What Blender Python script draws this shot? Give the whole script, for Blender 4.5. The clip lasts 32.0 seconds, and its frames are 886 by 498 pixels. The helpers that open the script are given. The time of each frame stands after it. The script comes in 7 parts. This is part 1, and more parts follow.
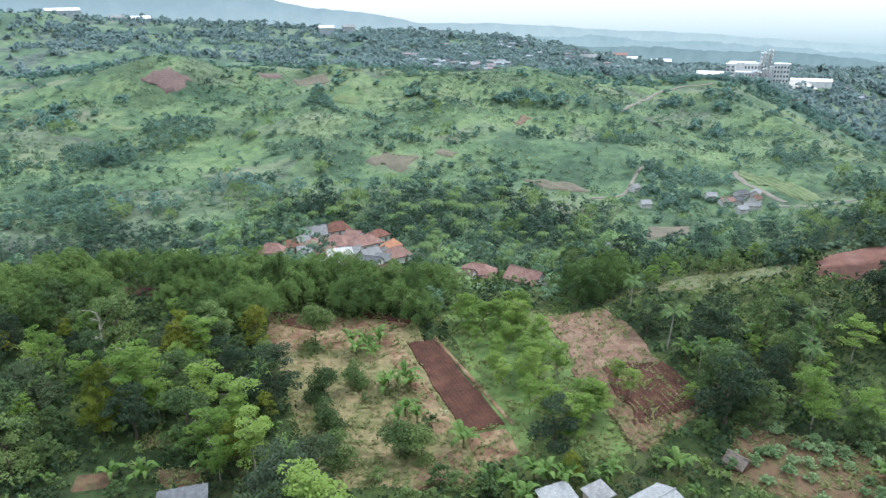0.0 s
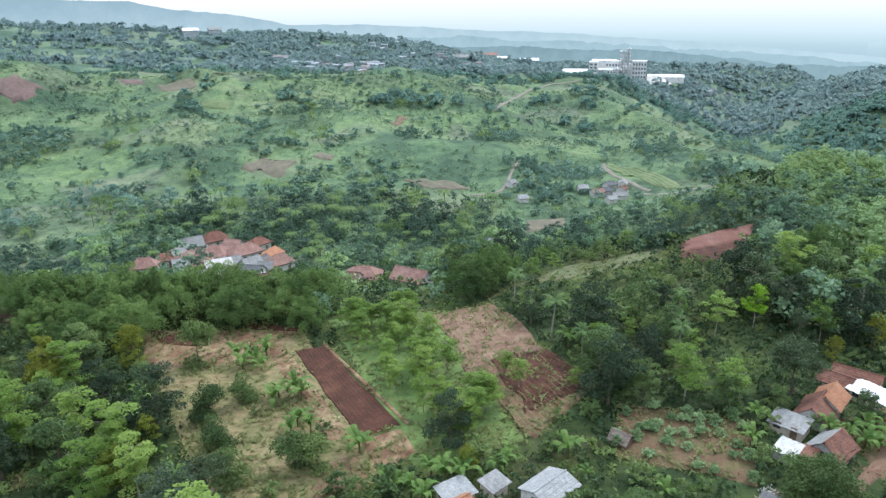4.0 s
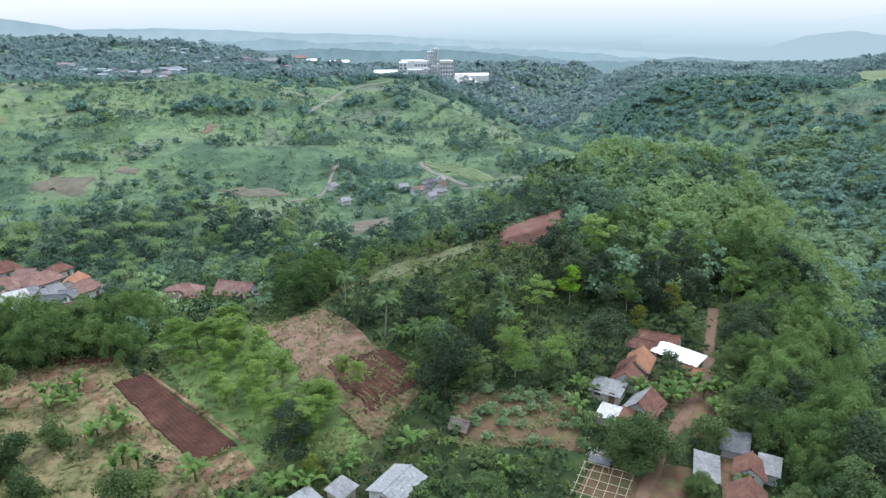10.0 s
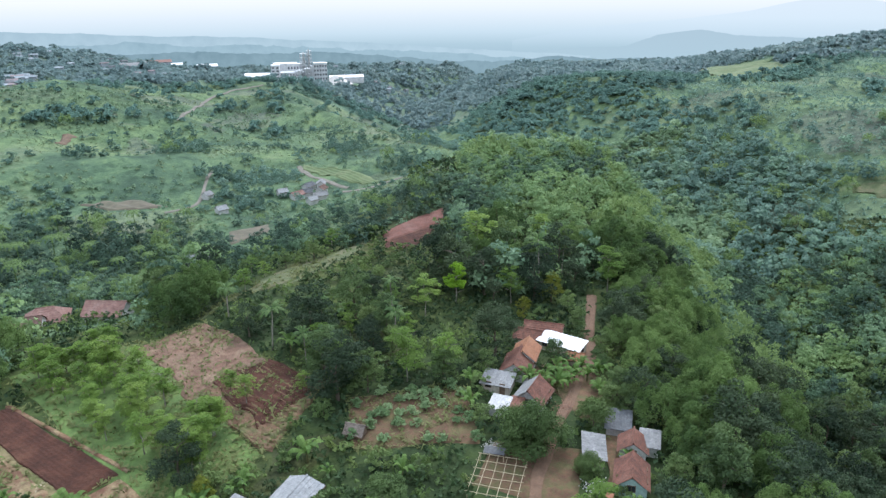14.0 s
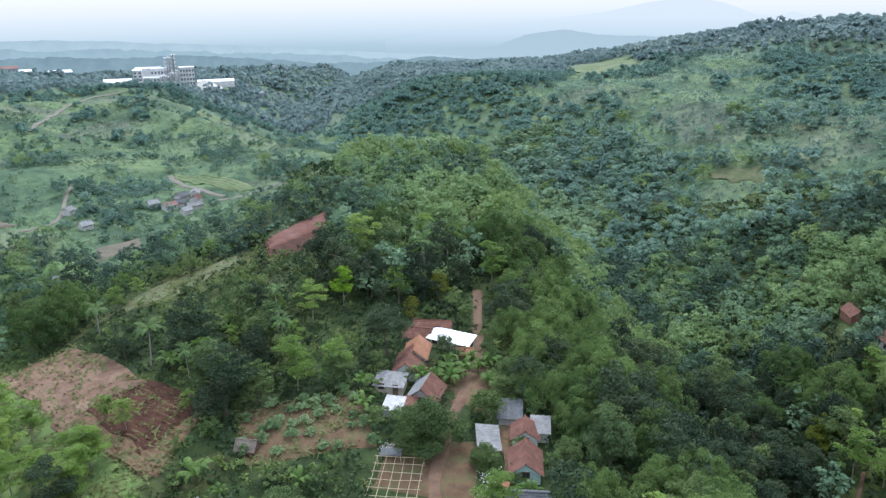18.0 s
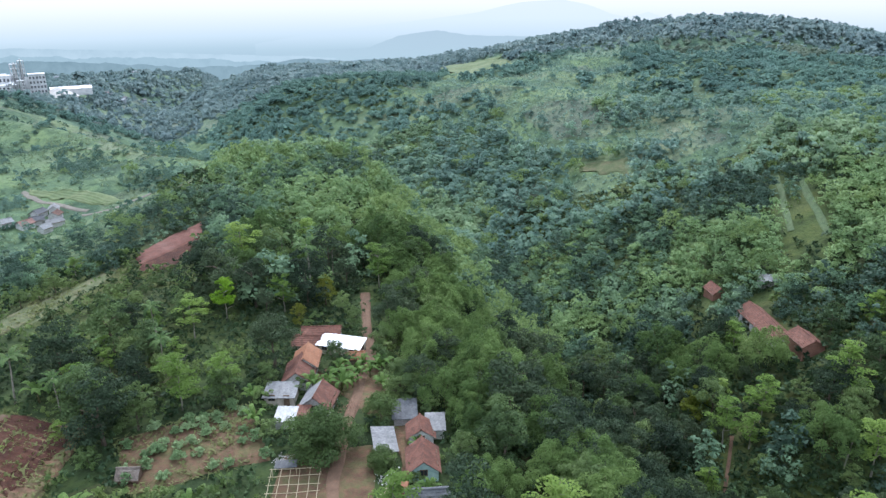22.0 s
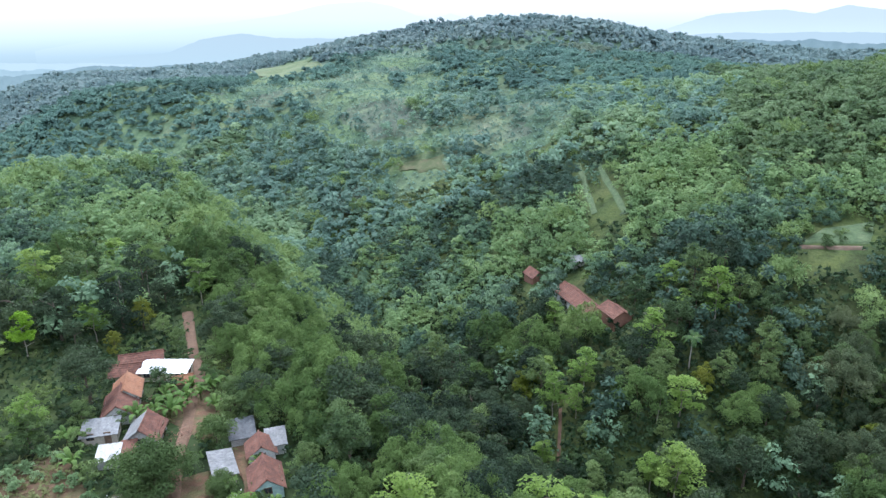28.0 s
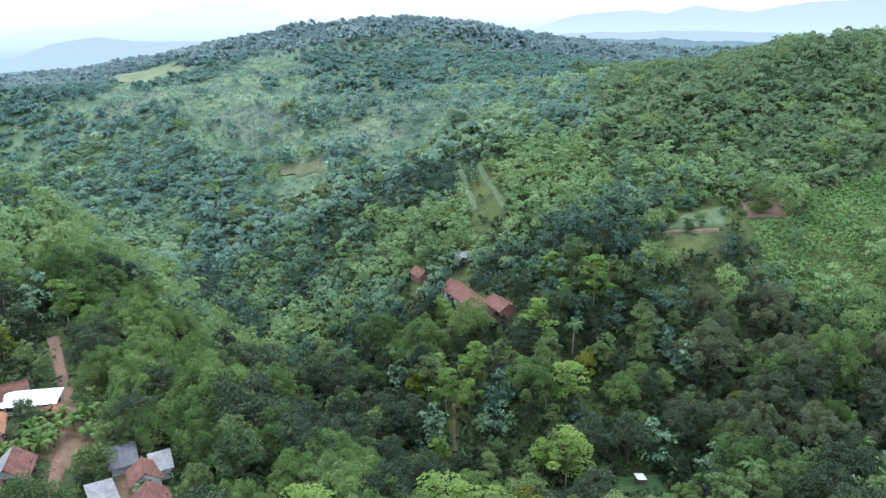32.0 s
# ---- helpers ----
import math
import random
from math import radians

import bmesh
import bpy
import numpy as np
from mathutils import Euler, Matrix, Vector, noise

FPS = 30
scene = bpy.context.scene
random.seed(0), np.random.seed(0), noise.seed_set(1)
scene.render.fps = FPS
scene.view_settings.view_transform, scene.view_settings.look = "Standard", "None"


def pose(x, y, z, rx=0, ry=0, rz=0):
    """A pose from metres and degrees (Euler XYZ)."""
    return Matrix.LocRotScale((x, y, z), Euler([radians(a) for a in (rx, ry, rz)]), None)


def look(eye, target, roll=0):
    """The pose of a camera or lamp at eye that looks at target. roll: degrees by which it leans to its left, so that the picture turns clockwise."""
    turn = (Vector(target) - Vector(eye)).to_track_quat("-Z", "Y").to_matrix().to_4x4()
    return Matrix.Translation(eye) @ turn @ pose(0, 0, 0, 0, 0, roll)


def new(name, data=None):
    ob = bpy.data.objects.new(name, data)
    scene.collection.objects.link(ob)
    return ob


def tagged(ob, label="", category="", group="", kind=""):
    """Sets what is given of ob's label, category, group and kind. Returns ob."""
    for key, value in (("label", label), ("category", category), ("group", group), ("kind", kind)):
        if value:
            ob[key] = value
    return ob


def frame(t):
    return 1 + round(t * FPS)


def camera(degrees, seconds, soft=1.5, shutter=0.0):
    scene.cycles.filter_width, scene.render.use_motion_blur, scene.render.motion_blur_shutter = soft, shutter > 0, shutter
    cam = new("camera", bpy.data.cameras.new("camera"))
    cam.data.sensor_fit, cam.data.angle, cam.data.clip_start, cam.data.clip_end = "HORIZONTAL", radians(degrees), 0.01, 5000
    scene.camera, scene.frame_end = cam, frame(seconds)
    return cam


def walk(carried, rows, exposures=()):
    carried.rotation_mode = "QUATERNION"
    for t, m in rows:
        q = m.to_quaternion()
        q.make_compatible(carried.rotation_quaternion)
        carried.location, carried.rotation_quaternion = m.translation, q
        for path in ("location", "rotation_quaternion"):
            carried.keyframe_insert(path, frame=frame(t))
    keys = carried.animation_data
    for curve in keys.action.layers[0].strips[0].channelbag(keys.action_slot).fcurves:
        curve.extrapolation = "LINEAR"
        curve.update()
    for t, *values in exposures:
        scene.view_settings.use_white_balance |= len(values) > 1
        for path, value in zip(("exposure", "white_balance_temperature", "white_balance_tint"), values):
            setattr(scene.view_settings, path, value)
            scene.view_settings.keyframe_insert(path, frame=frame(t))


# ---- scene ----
cam = camera(64.25, 32.0, soft=1.38)
H = 62.0


def turned(t):
    s = t / 32
    return -(79.402 * s - 0.513 * s * s + 0.204 * s ** 3)


walk(cam, [(t, pose(0, 0, H, 70.392, 0.554, turned(t))) for t in range(33)],
     exposures=[(0, 1.02, 6190, 13), (9, 0.86, 6080, 14), (18, 0.81, 6010, 17), (25, 1.05, 5910, 18), (32, 1.19, 5850, 16)])

# ---- light: a bright overcast sky ----
SUN_EL, SUN_AZ = radians(52), radians(55)
world = bpy.data.worlds.new("overcast_sky")
scene.world = world
world.use_nodes = True
wn, wl = world.node_tree.nodes, world.node_tree.links
wn.clear()
sky = wn.new("ShaderNodeTexSky")
sky.sky_type, sky.sun_disc = "NISHITA", False
sky.sun_elevation, sky.sun_rotation = SUN_EL, SUN_AZ
sky.altitude, sky.air_density, sky.dust_density, sky.ozone_density = 200, 1.0, 1.0, 1.0
clouds = wn.new("ShaderNodeTexNoise")
clouds.inputs["Scale"].default_value, clouds.inputs["Detail"].default_value = 2.2, 4
layer = wn.new("ShaderNodeValToRGB")
layer.color_ramp.elements[0].position, layer.color_ramp.elements[0].color = 0.3, (0.74, 0.87, 0.99, 1)
layer.color_ramp.elements[1].position, layer.color_ramp.elements[1].color = 0.7, (0.9, 1.0, 1.07, 1)
lift = wn.new("ShaderNodeVectorMath")
lift.operation = "SCALE"
sight = wn.new("ShaderNodeTexCoord")
split = wn.new("ShaderNodeSeparateXYZ")
grade = wn.new("ShaderNodeMapRange")        # an overcast sky is about twice as bright overhead
grade.inputs[1].default_value, grade.inputs[2].default_value = 0.0, 0.9
grade.inputs[3].default_value, grade.inputs[4].default_value = 4.6, 16.5
cover = wn.new("ShaderNodeMix")
cover.data_type = "RGBA"
cover.inputs[0].default_value = 0.85
back = wn.new("ShaderNodeBackground")
back.inputs["Strength"].default_value = 0.1
wo = wn.new("ShaderNodeOutputWorld")
wl.new(sight.outputs["Generated"], split.inputs[0])
wl.new(split.outputs[2], grade.inputs[0])
wl.new(grade.outputs[0], lift.inputs["Scale"])
wl.new(clouds.outputs[0], layer.inputs[0])
wl.new(layer.outputs[0], lift.inputs[0])
wl.new(sky.outputs[0], cover.inputs[6])
wl.new(lift.outputs[0], cover.inputs[7])
wl.new(cover.outputs[2], back.inputs["Color"])
wl.new(back.outputs[0], wo.inputs["Surface"])
lamp = bpy.data.lights.new("sun", "SUN")
lamp.energy, lamp.angle, lamp.color = 1.5, radians(12), (1.0, 0.97, 0.93)
sun = new("sun", lamp)
sun.matrix_world = look((math.sin(SUN_AZ) * math.cos(SUN_EL) * 300, math.cos(SUN_AZ) * math.cos(SUN_EL) * 300, math.sin(SUN_EL) * 300), (0, 0, 0))


# ---- materials ----
def ramp(nodes, stops):
    r = nodes.new("ShaderNodeValToRGB")
    e = r.color_ramp.elements
    while len(e) < len(stops):
        e.new(0.5)
    for el, (p, c) in zip(e, stops):
        el.position, el.color = p, (*c, 1)
    return r


def begin(name):
    m = bpy.data.materials.new(name)
    m.use_nodes = True
    n, l = m.node_tree.nodes, m.node_tree.links
    return m, n, l, n["Principled BSDF"]


def noise_node(n, l, coords, scale, detail=5.0, rough=0.6):
    t = n.new("ShaderNodeTexNoise")
    t.inputs["Scale"].default_value, t.inputs["Detail"].default_value = scale, detail
    t.inputs["Roughness"].default_value = rough
    l.new(coords, t.inputs["Vector"])
    return t


def mixed(n, l, fac, a, b, mode="MIX"):
    m = n.new("ShaderNodeMix")
    m.data_type, m.blend_type = "RGBA", mode
    for sock, v in ((m.inputs[0], fac), (m.inputs[6], a), (m.inputs[7], b)):
        if isinstance(v, bpy.types.NodeSocket):
            l.new(v, sock)
        elif isinstance(v, (int, float)):
            sock.default_value = v
        else:
            sock.default_value = (*v, 1)
    return m.outputs[2]


TONE = 0.72      # all colours below are given relative to a bright reference card


def surface(name, stops, patch, scale=0.3, fine=6.0, rough=0.9, bump=0.25, gloss=0.3, metal=0.0, spots=0.35):
    """A weathered surface: broad patches, fine grain, relief. Coordinates are metres in the world."""
    m, n, l, b = begin(name)
    stops = [(p, tuple(v * TONE for v in c)) for p, c in stops]
    patch = tuple(v * TONE for v in patch)
    g = n.new("ShaderNodeNewGeometry")
    broad = noise_node(n, l, g.outputs["Position"], scale, 4)
    grain = noise_node(n, l, g.outputs["Position"], fine, 6, 0.7)
    r = ramp(n, stops)
    l.new(broad.outputs[0], r.inputs[0])
    fac = n.new("ShaderNodeMapRange")
    fac.inputs[1].default_value, fac.inputs[2].default_value = 0.45, 0.75
    fac.inputs[4].default_value = spots * 2
    l.new(grain.outputs[0], fac.inputs[0])
    between = noise_node(n, l, g.outputs["Position"], (scale * fine) ** 0.5 * 1.3, 5, 0.65)
    tone = ramp(n, ((0.3, (0.72, 0.72, 0.72)), (0.5, (0.98, 0.98, 0.98)), (0.7, (1.25, 1.22, 1.18))))
    l.new(between.outputs[0], tone.inputs[0])
    toned = mixed(n, l, 1.0, r.outputs[0], tone.outputs[0], "MULTIPLY")
    l.new(mixed(n, l, fac.outputs[0], toned, patch), b.inputs["Base Color"])
    bp = n.new("ShaderNodeBump")
    bp.inputs["Strength"].default_value, bp.inputs["Distance"].default_value = bump, 0.3
    l.new(grain.outputs[0], bp.inputs["Height"])
    l.new(bp.outputs[0], b.inputs["Normal"])
    b.inputs["Roughness"].default_value, b.inputs["Metallic"].default_value = rough, metal
    b.inputs["Specular IOR Level"].default_value = gloss
    return m


def foliage(name, dark, mid, light, through_leaf=0.3, scale=0.12, gloss=0.14, tips=None, area=0.8, each=0.65, soft=0.0):
    """Leaves: colour varies by leaf, by plant and over the hillside; some light passes through."""
    m, n, l, b = begin(name)
    g = n.new("ShaderNodeNewGeometry")
    info = n.new("ShaderNodeObjectInfo")
    stand = noise_node(n, l, g.outputs["Position"], scale, 2)
    add = n.new("ShaderNodeMath")
    add.operation = "MULTIPLY_ADD"
    l.new(g.outputs["Random Per Island"], add.inputs[0])
    add.inputs[1].default_value = 0.16
    sub = n.new("ShaderNodeMath")
    sub.operation = "MULTIPLY_ADD"
    l.new(info.outputs["Random"], sub.inputs[0])
    sub.inputs[1].default_value, sub.inputs[2].default_value = each, -0.13 - each / 2
    both = n.new("ShaderNodeMath")
    field = n.new("ShaderNodeMath")
    field.operation = "MULTIPLY_ADD"
    l.new(stand.outputs[0], field.inputs[0])
    field.inputs[1].default_value, field.inputs[2].default_value = area, 0.5 - area / 2
    plants = noise_node(n, l, g.outputs["Position"], max(scale * 3.2, 0.14), 3, 0.65)
    speck = n.new("ShaderNodeMath")
    speck.operation = "MULTIPLY_ADD"
    l.new(plants.outputs[0], speck.inputs[0])
    speck.inputs[1].default_value = 0.55 * area
    l.new(field.outputs[0], speck.inputs[2])
    even = n.new("ShaderNodeMath")
    even.operation = "SUBTRACT"
    l.new(speck.outputs[0], even.inputs[0])
    even.inputs[1].default_value = 0.275 * area
    l.new(even.outputs[0], both.inputs[0])
    l.new(sub.outputs[0], both.inputs[1])
    scaled = n.new("ShaderNodeMath")
    scaled.operation = "MULTIPLY_ADD"
    l.new(both.outputs[0], scaled.inputs[0])
    scaled.inputs[1].default_value, scaled.inputs[2].default_value = 1.0, 0.02
    l.new(scaled.outputs[0], add.inputs[2])
    dark, mid, light, tips = [tuple(v * TONE for v in c) for c in (dark, mid, light, tips or light)]
    r = ramp(n, ((0.0, dark), (0.4, mid), (0.85, light), (1.0, tips)))
    l.new(add.outputs[0], r.inputs[0])
    l.new(r.outputs[0], b.inputs["Base Color"])
    b.inputs["Roughness"].default_value, b.inputs["Specular IOR Level"].default_value = 0.55, gloss
    tr = n.new("ShaderNodeBsdfTranslucent")
    l.new(r.outputs[0], tr.inputs["Color"])
    if soft:        # leans shading normals upwards to lower contrast, as haze would
        lean = n.new("ShaderNodeVectorMath")
        lean.operation = "MULTIPLY_ADD"
        l.new(g.outputs["Normal"], lean.inputs[0])
        lean.inputs[1].default_value, lean.inputs[2].default_value = (1 - soft,) * 3, (0, 0, soft)
        unit = n.new("ShaderNodeVectorMath")
        unit.operation = "NORMALIZE"
        l.new(lean.outputs[0], unit.inputs[0])
        l.new(unit.outputs[0], b.inputs["Normal"])
    mx = n.new("ShaderNodeMixShader")
    mx.inputs[0].default_value = through_leaf
    l.new(b.outputs[0], mx.inputs[1])
    l.new(tr.outputs[0], mx.inputs[2])
    l.new(mx.outputs[0], n["Material Output"].inputs["Surface"])
    return m


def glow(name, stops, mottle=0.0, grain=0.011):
    """The far distance: a glowing backdrop with haze painted into its colour, thinning with height. Stops: height in
    metres, colour.
    """
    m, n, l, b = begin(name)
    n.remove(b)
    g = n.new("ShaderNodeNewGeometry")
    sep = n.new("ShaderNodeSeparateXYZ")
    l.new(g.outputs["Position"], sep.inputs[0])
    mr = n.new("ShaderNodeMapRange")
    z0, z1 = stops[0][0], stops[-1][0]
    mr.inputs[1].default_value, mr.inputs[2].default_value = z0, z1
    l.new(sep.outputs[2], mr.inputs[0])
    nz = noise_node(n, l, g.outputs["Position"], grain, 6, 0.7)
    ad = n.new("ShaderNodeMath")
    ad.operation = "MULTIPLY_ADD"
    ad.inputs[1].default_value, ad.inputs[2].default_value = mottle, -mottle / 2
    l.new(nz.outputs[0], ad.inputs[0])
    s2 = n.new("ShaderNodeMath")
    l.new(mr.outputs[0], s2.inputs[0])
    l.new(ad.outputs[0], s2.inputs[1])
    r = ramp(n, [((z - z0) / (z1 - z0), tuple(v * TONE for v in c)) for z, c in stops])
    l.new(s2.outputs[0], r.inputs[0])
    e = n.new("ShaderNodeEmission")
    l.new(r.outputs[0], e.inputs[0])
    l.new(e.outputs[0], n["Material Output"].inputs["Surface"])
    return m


def land(name, cool=1.0, lift_=1.0):
    """Hill country: a patchwork of small fields, scrub and grass, with stony and bare spots."""
    m, n, l, b = begin(name)
    g = n.new("ShaderNodeNewGeometry")
    warp = noise_node(n, l, g.outputs["Position"], 0.03, 3)
    pos = n.new("ShaderNodeVectorMath")
    pos.operation = "MULTIPLY_ADD"
    l.new(warp.outputs[1], pos.inputs[0])
    pos.inputs[1].default_value = (30, 30, 0)
    l.new(g.outputs["Position"], pos.inputs[2])
    cells = n.new("ShaderNodeTexVoronoi")
    cells.inputs["Scale"].default_value = 0.028
    l.new(pos.outputs[0], cells.inputs["Vector"])
    sep = n.new("ShaderNodeSeparateColor")
    l.new(cells.outputs["Color"], sep.inputs[0])
    crops = ramp(n, ((0.0, (0.075, 0.125, 0.045)), (0.3, (0.1, 0.165, 0.055)), (0.5, (0.165, 0.235, 0.06)), (0.72, (0.2, 0.24, 0.08)), (0.9, (0.19, 0.175, 0.095))))
    l.new(sep.outputs[0], crops.inputs[0])
    broad = noise_node(n, l, g.outputs["Position"], 0.02, 5, 0.65)
    wild = ramp(n, ((0.38, (0.045, 0.08, 0.036)), (0.47, (0.085, 0.14, 0.055)), (0.55, (0.15, 0.215, 0.07)), (0.68, (0.195, 0.215, 0.095))))
    l.new(broad.outputs[0], wild.inputs[0])
    base = mixed(n, l, 0.36, wild.outputs[0], crops.outputs[0])
    mid = noise_node(n, l, g.outputs["Position"], 0.16, 6, 0.7)
    tone = ramp(n, ((0.3, (0.55, 0.6, 0.55)), (0.5, (1.0, 1.0, 1.0)), (0.7, (1.3, 1.22, 1.1))))
    l.new(mid.outputs[0], tone.inputs[0])
    base = mixed(n, l, 1.0, base, tone.outputs[0], "MULTIPLY")
    grain = noise_node(n, l, g.outputs["Position"], 1.1, 6, 0.75)
    fine = ramp(n, ((0.35, (0.6, 0.62, 0.6)), (0.5, (1.0, 1.0, 1.0)), (0.68, (1.25, 1.2, 1.1))))
    l.new(grain.outputs[0], fine.inputs[0])
    base = mixed(n, l, 1.0, base, fine.outputs[0], "MULTIPLY")
    # cool above 1 tints the ground blue, standing in for distance haze
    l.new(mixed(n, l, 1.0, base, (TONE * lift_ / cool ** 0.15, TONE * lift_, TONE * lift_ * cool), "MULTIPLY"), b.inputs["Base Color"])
    bp = n.new("ShaderNodeBump")
    bp.inputs["Strength"].default_value, bp.inputs["Distance"].default_value = 0.7, 1.2
    l.new(mid.outputs[0], bp.inputs["Height"])
    l.new(bp.outputs[0], b.inputs["Normal"])
    b.inputs["Roughness"].default_value, b.inputs["Specular IOR Level"].default_value = 0.95, 0.2
    return m


# The hilltop's low lift puts shade under the trees into its colour.
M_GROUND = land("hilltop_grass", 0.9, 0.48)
M_VALLEY = land("hazed_valley_grass", 1.5, 1.02)
M_FARLAND = land("hazed_hill_grass", 1.85, 0.97)
M_GRASS = surface("short_grass", ((0.3, (0.1, 0.17, 0.045)), (0.55, (0.14, 0.22, 0.06)), (0.75, (0.2, 0.23, 0.08))), (0.08, 0.125, 0.04), 0.15, 2.5, bump=0.4)
M_DRYGRASS = surface("dry_grass", ((0.3, (0.135, 0.14, 0.05)), (0.45, (0.215, 0.19, 0.085)), (0.58, (0.285, 0.225, 0.115)), (0.75, (0.2, 0.12, 0.068))), (0.125, 0.125, 0.045), 0.2, 1.8, bump=0.6, spots=0.45)
M_STRAW = surface("straw_covered_soil", ((0.32, (0.13, 0.0582, 0.0357)), (0.46, (0.22, 0.136, 0.0765)), (0.6, (0.33, 0.252, 0.14)), (0.74, (0.19, 0.175, 0.068))), (0.15, 0.063, 0.0382), 0.3, 1.5, bump=0.7, spots=0.5)
M_SOIL = surface("ploughed_red_soil", ((0.3, (0.041, 0.0144, 0.0078)), (0.52, (0.0771, 0.0272, 0.0144)), (0.75, (0.135, 0.06, 0.0351))), (0.147, 0.064, 0.0374), 0.3, 2.2, bump=0.9, spots=0.2)
M_PINK = surface("dry_red_earth", ((0.3, (0.147, 0.0598, 0.04)), (0.55, (0.194, 0.0916, 0.068)), (0.8, (0.224, 0.132, 0.104))), (0.155, 0.0559, 0.04), 0.15, 1.2, bump=0.7)
M_DULL = surface("dull_dry_earth", ((0.3, (0.13, 0.12, 0.08)), (0.55, (0.17, 0.145, 0.105)), (0.8, (0.2, 0.155, 0.12))), (0.1, 0.115, 0.065), 0.1, 0.8, bump=0.5)
M_TRACK = surface("pale_gravel", ((0.3, (0.19, 0.175, 0.14)), (0.7, (0.26, 0.235, 0.195))), (0.14, 0.14, 0.1), 0.1, 1.0)
M_ROAD = surface("dirt_road", ((0.3, (0.16, 0.095, 0.0595)), (0.6, (0.209, 0.133, 0.085)), (0.8, (0.262, 0.18, 0.123))), (0.145, 0.0808, 0.051), 0.25, 2.0, bump=0.5)
M_PADDY = surface("young_rice", ((0.3, (0.05, 0.1, 0.03)), (0.7, (0.09, 0.15, 0.05))), (0.04, 0.08, 0.03), 0.2, 3)
M_STRIP = surface("pale_mown_grass", ((0.3, (0.1, 0.155, 0.065)), (0.5, (0.145, 0.19, 0.085)), (0.7, (0.19, 0.22, 0.11))), (0.1, 0.15, 0.06), 0.1, 1.5)
M_BARK = surface("bark", ((0.3, (0.1, 0.075, 0.055)), (0.7, (0.2, 0.16, 0.12))), (0.06, 0.045, 0.035), 1.5, 9)
M_PALEBARK = surface("pale_bark", ((0.3, (0.3, 0.27, 0.22)), (0.7, (0.42, 0.39, 0.33))), (0.2, 0.18, 0.14), 1.5, 9)
M_CULM = surface("bamboo_culm", ((0.3, (0.1, 0.12, 0.04)), (0.7, (0.2, 0.18, 0.08))), (0.08, 0.08, 0.03), 1.5, 6, rough=0.5)
L_DARK = foliage("dark_broad_leaves", (0.0245, 0.0477, 0.0268), (0.052, 0.0882, 0.0442), (0.105, 0.15, 0.0712), 0.26)
L_MID = foliage("green_broad_leaves", (0.0561, 0.102, 0.0421), (0.127, 0.2, 0.0715), (0.227, 0.317, 0.107), 0.32)
L_LIGHT = foliage("light_feathery_leaves", (0.128, 0.23, 0.0491), (0.221, 0.358, 0.0738), (0.324, 0.461, 0.113), 0.48)
L_FRUIT = foliage("glossy_fruit_leaves", (0.05, 0.09, 0.0328), (0.105, 0.17, 0.0546), (0.18, 0.255, 0.0819), 0.28)
L_LIME = foliage("lime_young_leaves", (0.17, 0.33, 0.02), (0.24, 0.44, 0.03), (0.3, 0.5, 0.05), 0.4, each=0.0)
L_BAMBOO = foliage("bamboo_leaves", (0.0699, 0.132, 0.0405), (0.151, 0.249, 0.0726), (0.239, 0.357, 0.109), 0.45, tips=(0.27, 0.357, 0.122))
L_THICKET = foliage("thicket_bamboo_leaves", (0.111, 0.187, 0.0699), (0.235, 0.349, 0.124), (0.359, 0.487, 0.179), 0.45, 0.06, area=1.7, each=0.0)
L_BROWNBAMBOO = foliage("withering_bamboo_leaves", (0.064, 0.102, 0.052), (0.136, 0.184, 0.0888), (0.208, 0.242, 0.12), 0.42, tips=(0.24, 0.221, 0.11))
L_BANANA = foliage("banana_leaf", (0.0851, 0.171, 0.0396), (0.142, 0.252, 0.0612), (0.208, 0.324, 0.0864), 0.4, gloss=0.15)
L_PALM = foliage("palm_frond", (0.0578, 0.116, 0.0388), (0.0998, 0.179, 0.0549), (0.158, 0.247, 0.079), 0.3)
L_CASSAVA = foliage("grey_green_leaves", (0.156, 0.256, 0.11), (0.237, 0.369, 0.165), (0.35, 0.481, 0.237), 0.35)
L_YELLOW = foliage("yellowing_leaves", (0.11, 0.15, 0.02), (0.19, 0.24, 0.03), (0.28, 0.29, 0.05), 0.4)
L_GREY = foliage("greyish_leaves", (0.072, 0.11, 0.0601), (0.113, 0.161, 0.0944), (0.162, 0.216, 0.129), 0.3)
# Distance haze is mixed into these farther leaf colours: paler and bluer.
L_WOODS = foliage("hazed_wood_leaves", (0.152, 0.263, 0.194), (0.235, 0.386, 0.266), (0.327, 0.494, 0.322), 0.48, 0.045, area=1.9, each=0.0, soft=0.45)
L_LEAFY = foliage("hazed_light_wood_leaves", (0.189, 0.302, 0.172), (0.286, 0.431, 0.229), (0.383, 0.535, 0.281), 0.48, 0.05, area=1.6, each=0.0, soft=0.45)
L_DEEP = foliage("hazed_dark_wood_leaves", (0.112, 0.203, 0.166), (0.179, 0.312, 0.241), (0.267, 0.416, 0.303), 0.45, 0.05, area=1.4, each=0.0, soft=0.45)
L_GROVE = foliage("hazed_grove_leaves", (0.0772, 0.149, 0.112), (0.134, 0.242, 0.174), (0.211, 0.335, 0.224), 0.45, 0.04, area=1.6, each=0.0, soft=0.35)
L_FAR = foliage("hazed_far_wood_leaves", (0.116, 0.22, 0.185), (0.165, 0.297, 0.241), (0.215, 0.369, 0.28), 0.45, 0.02, gloss=0.05, area=1.9, each=0.0, soft=0.55)
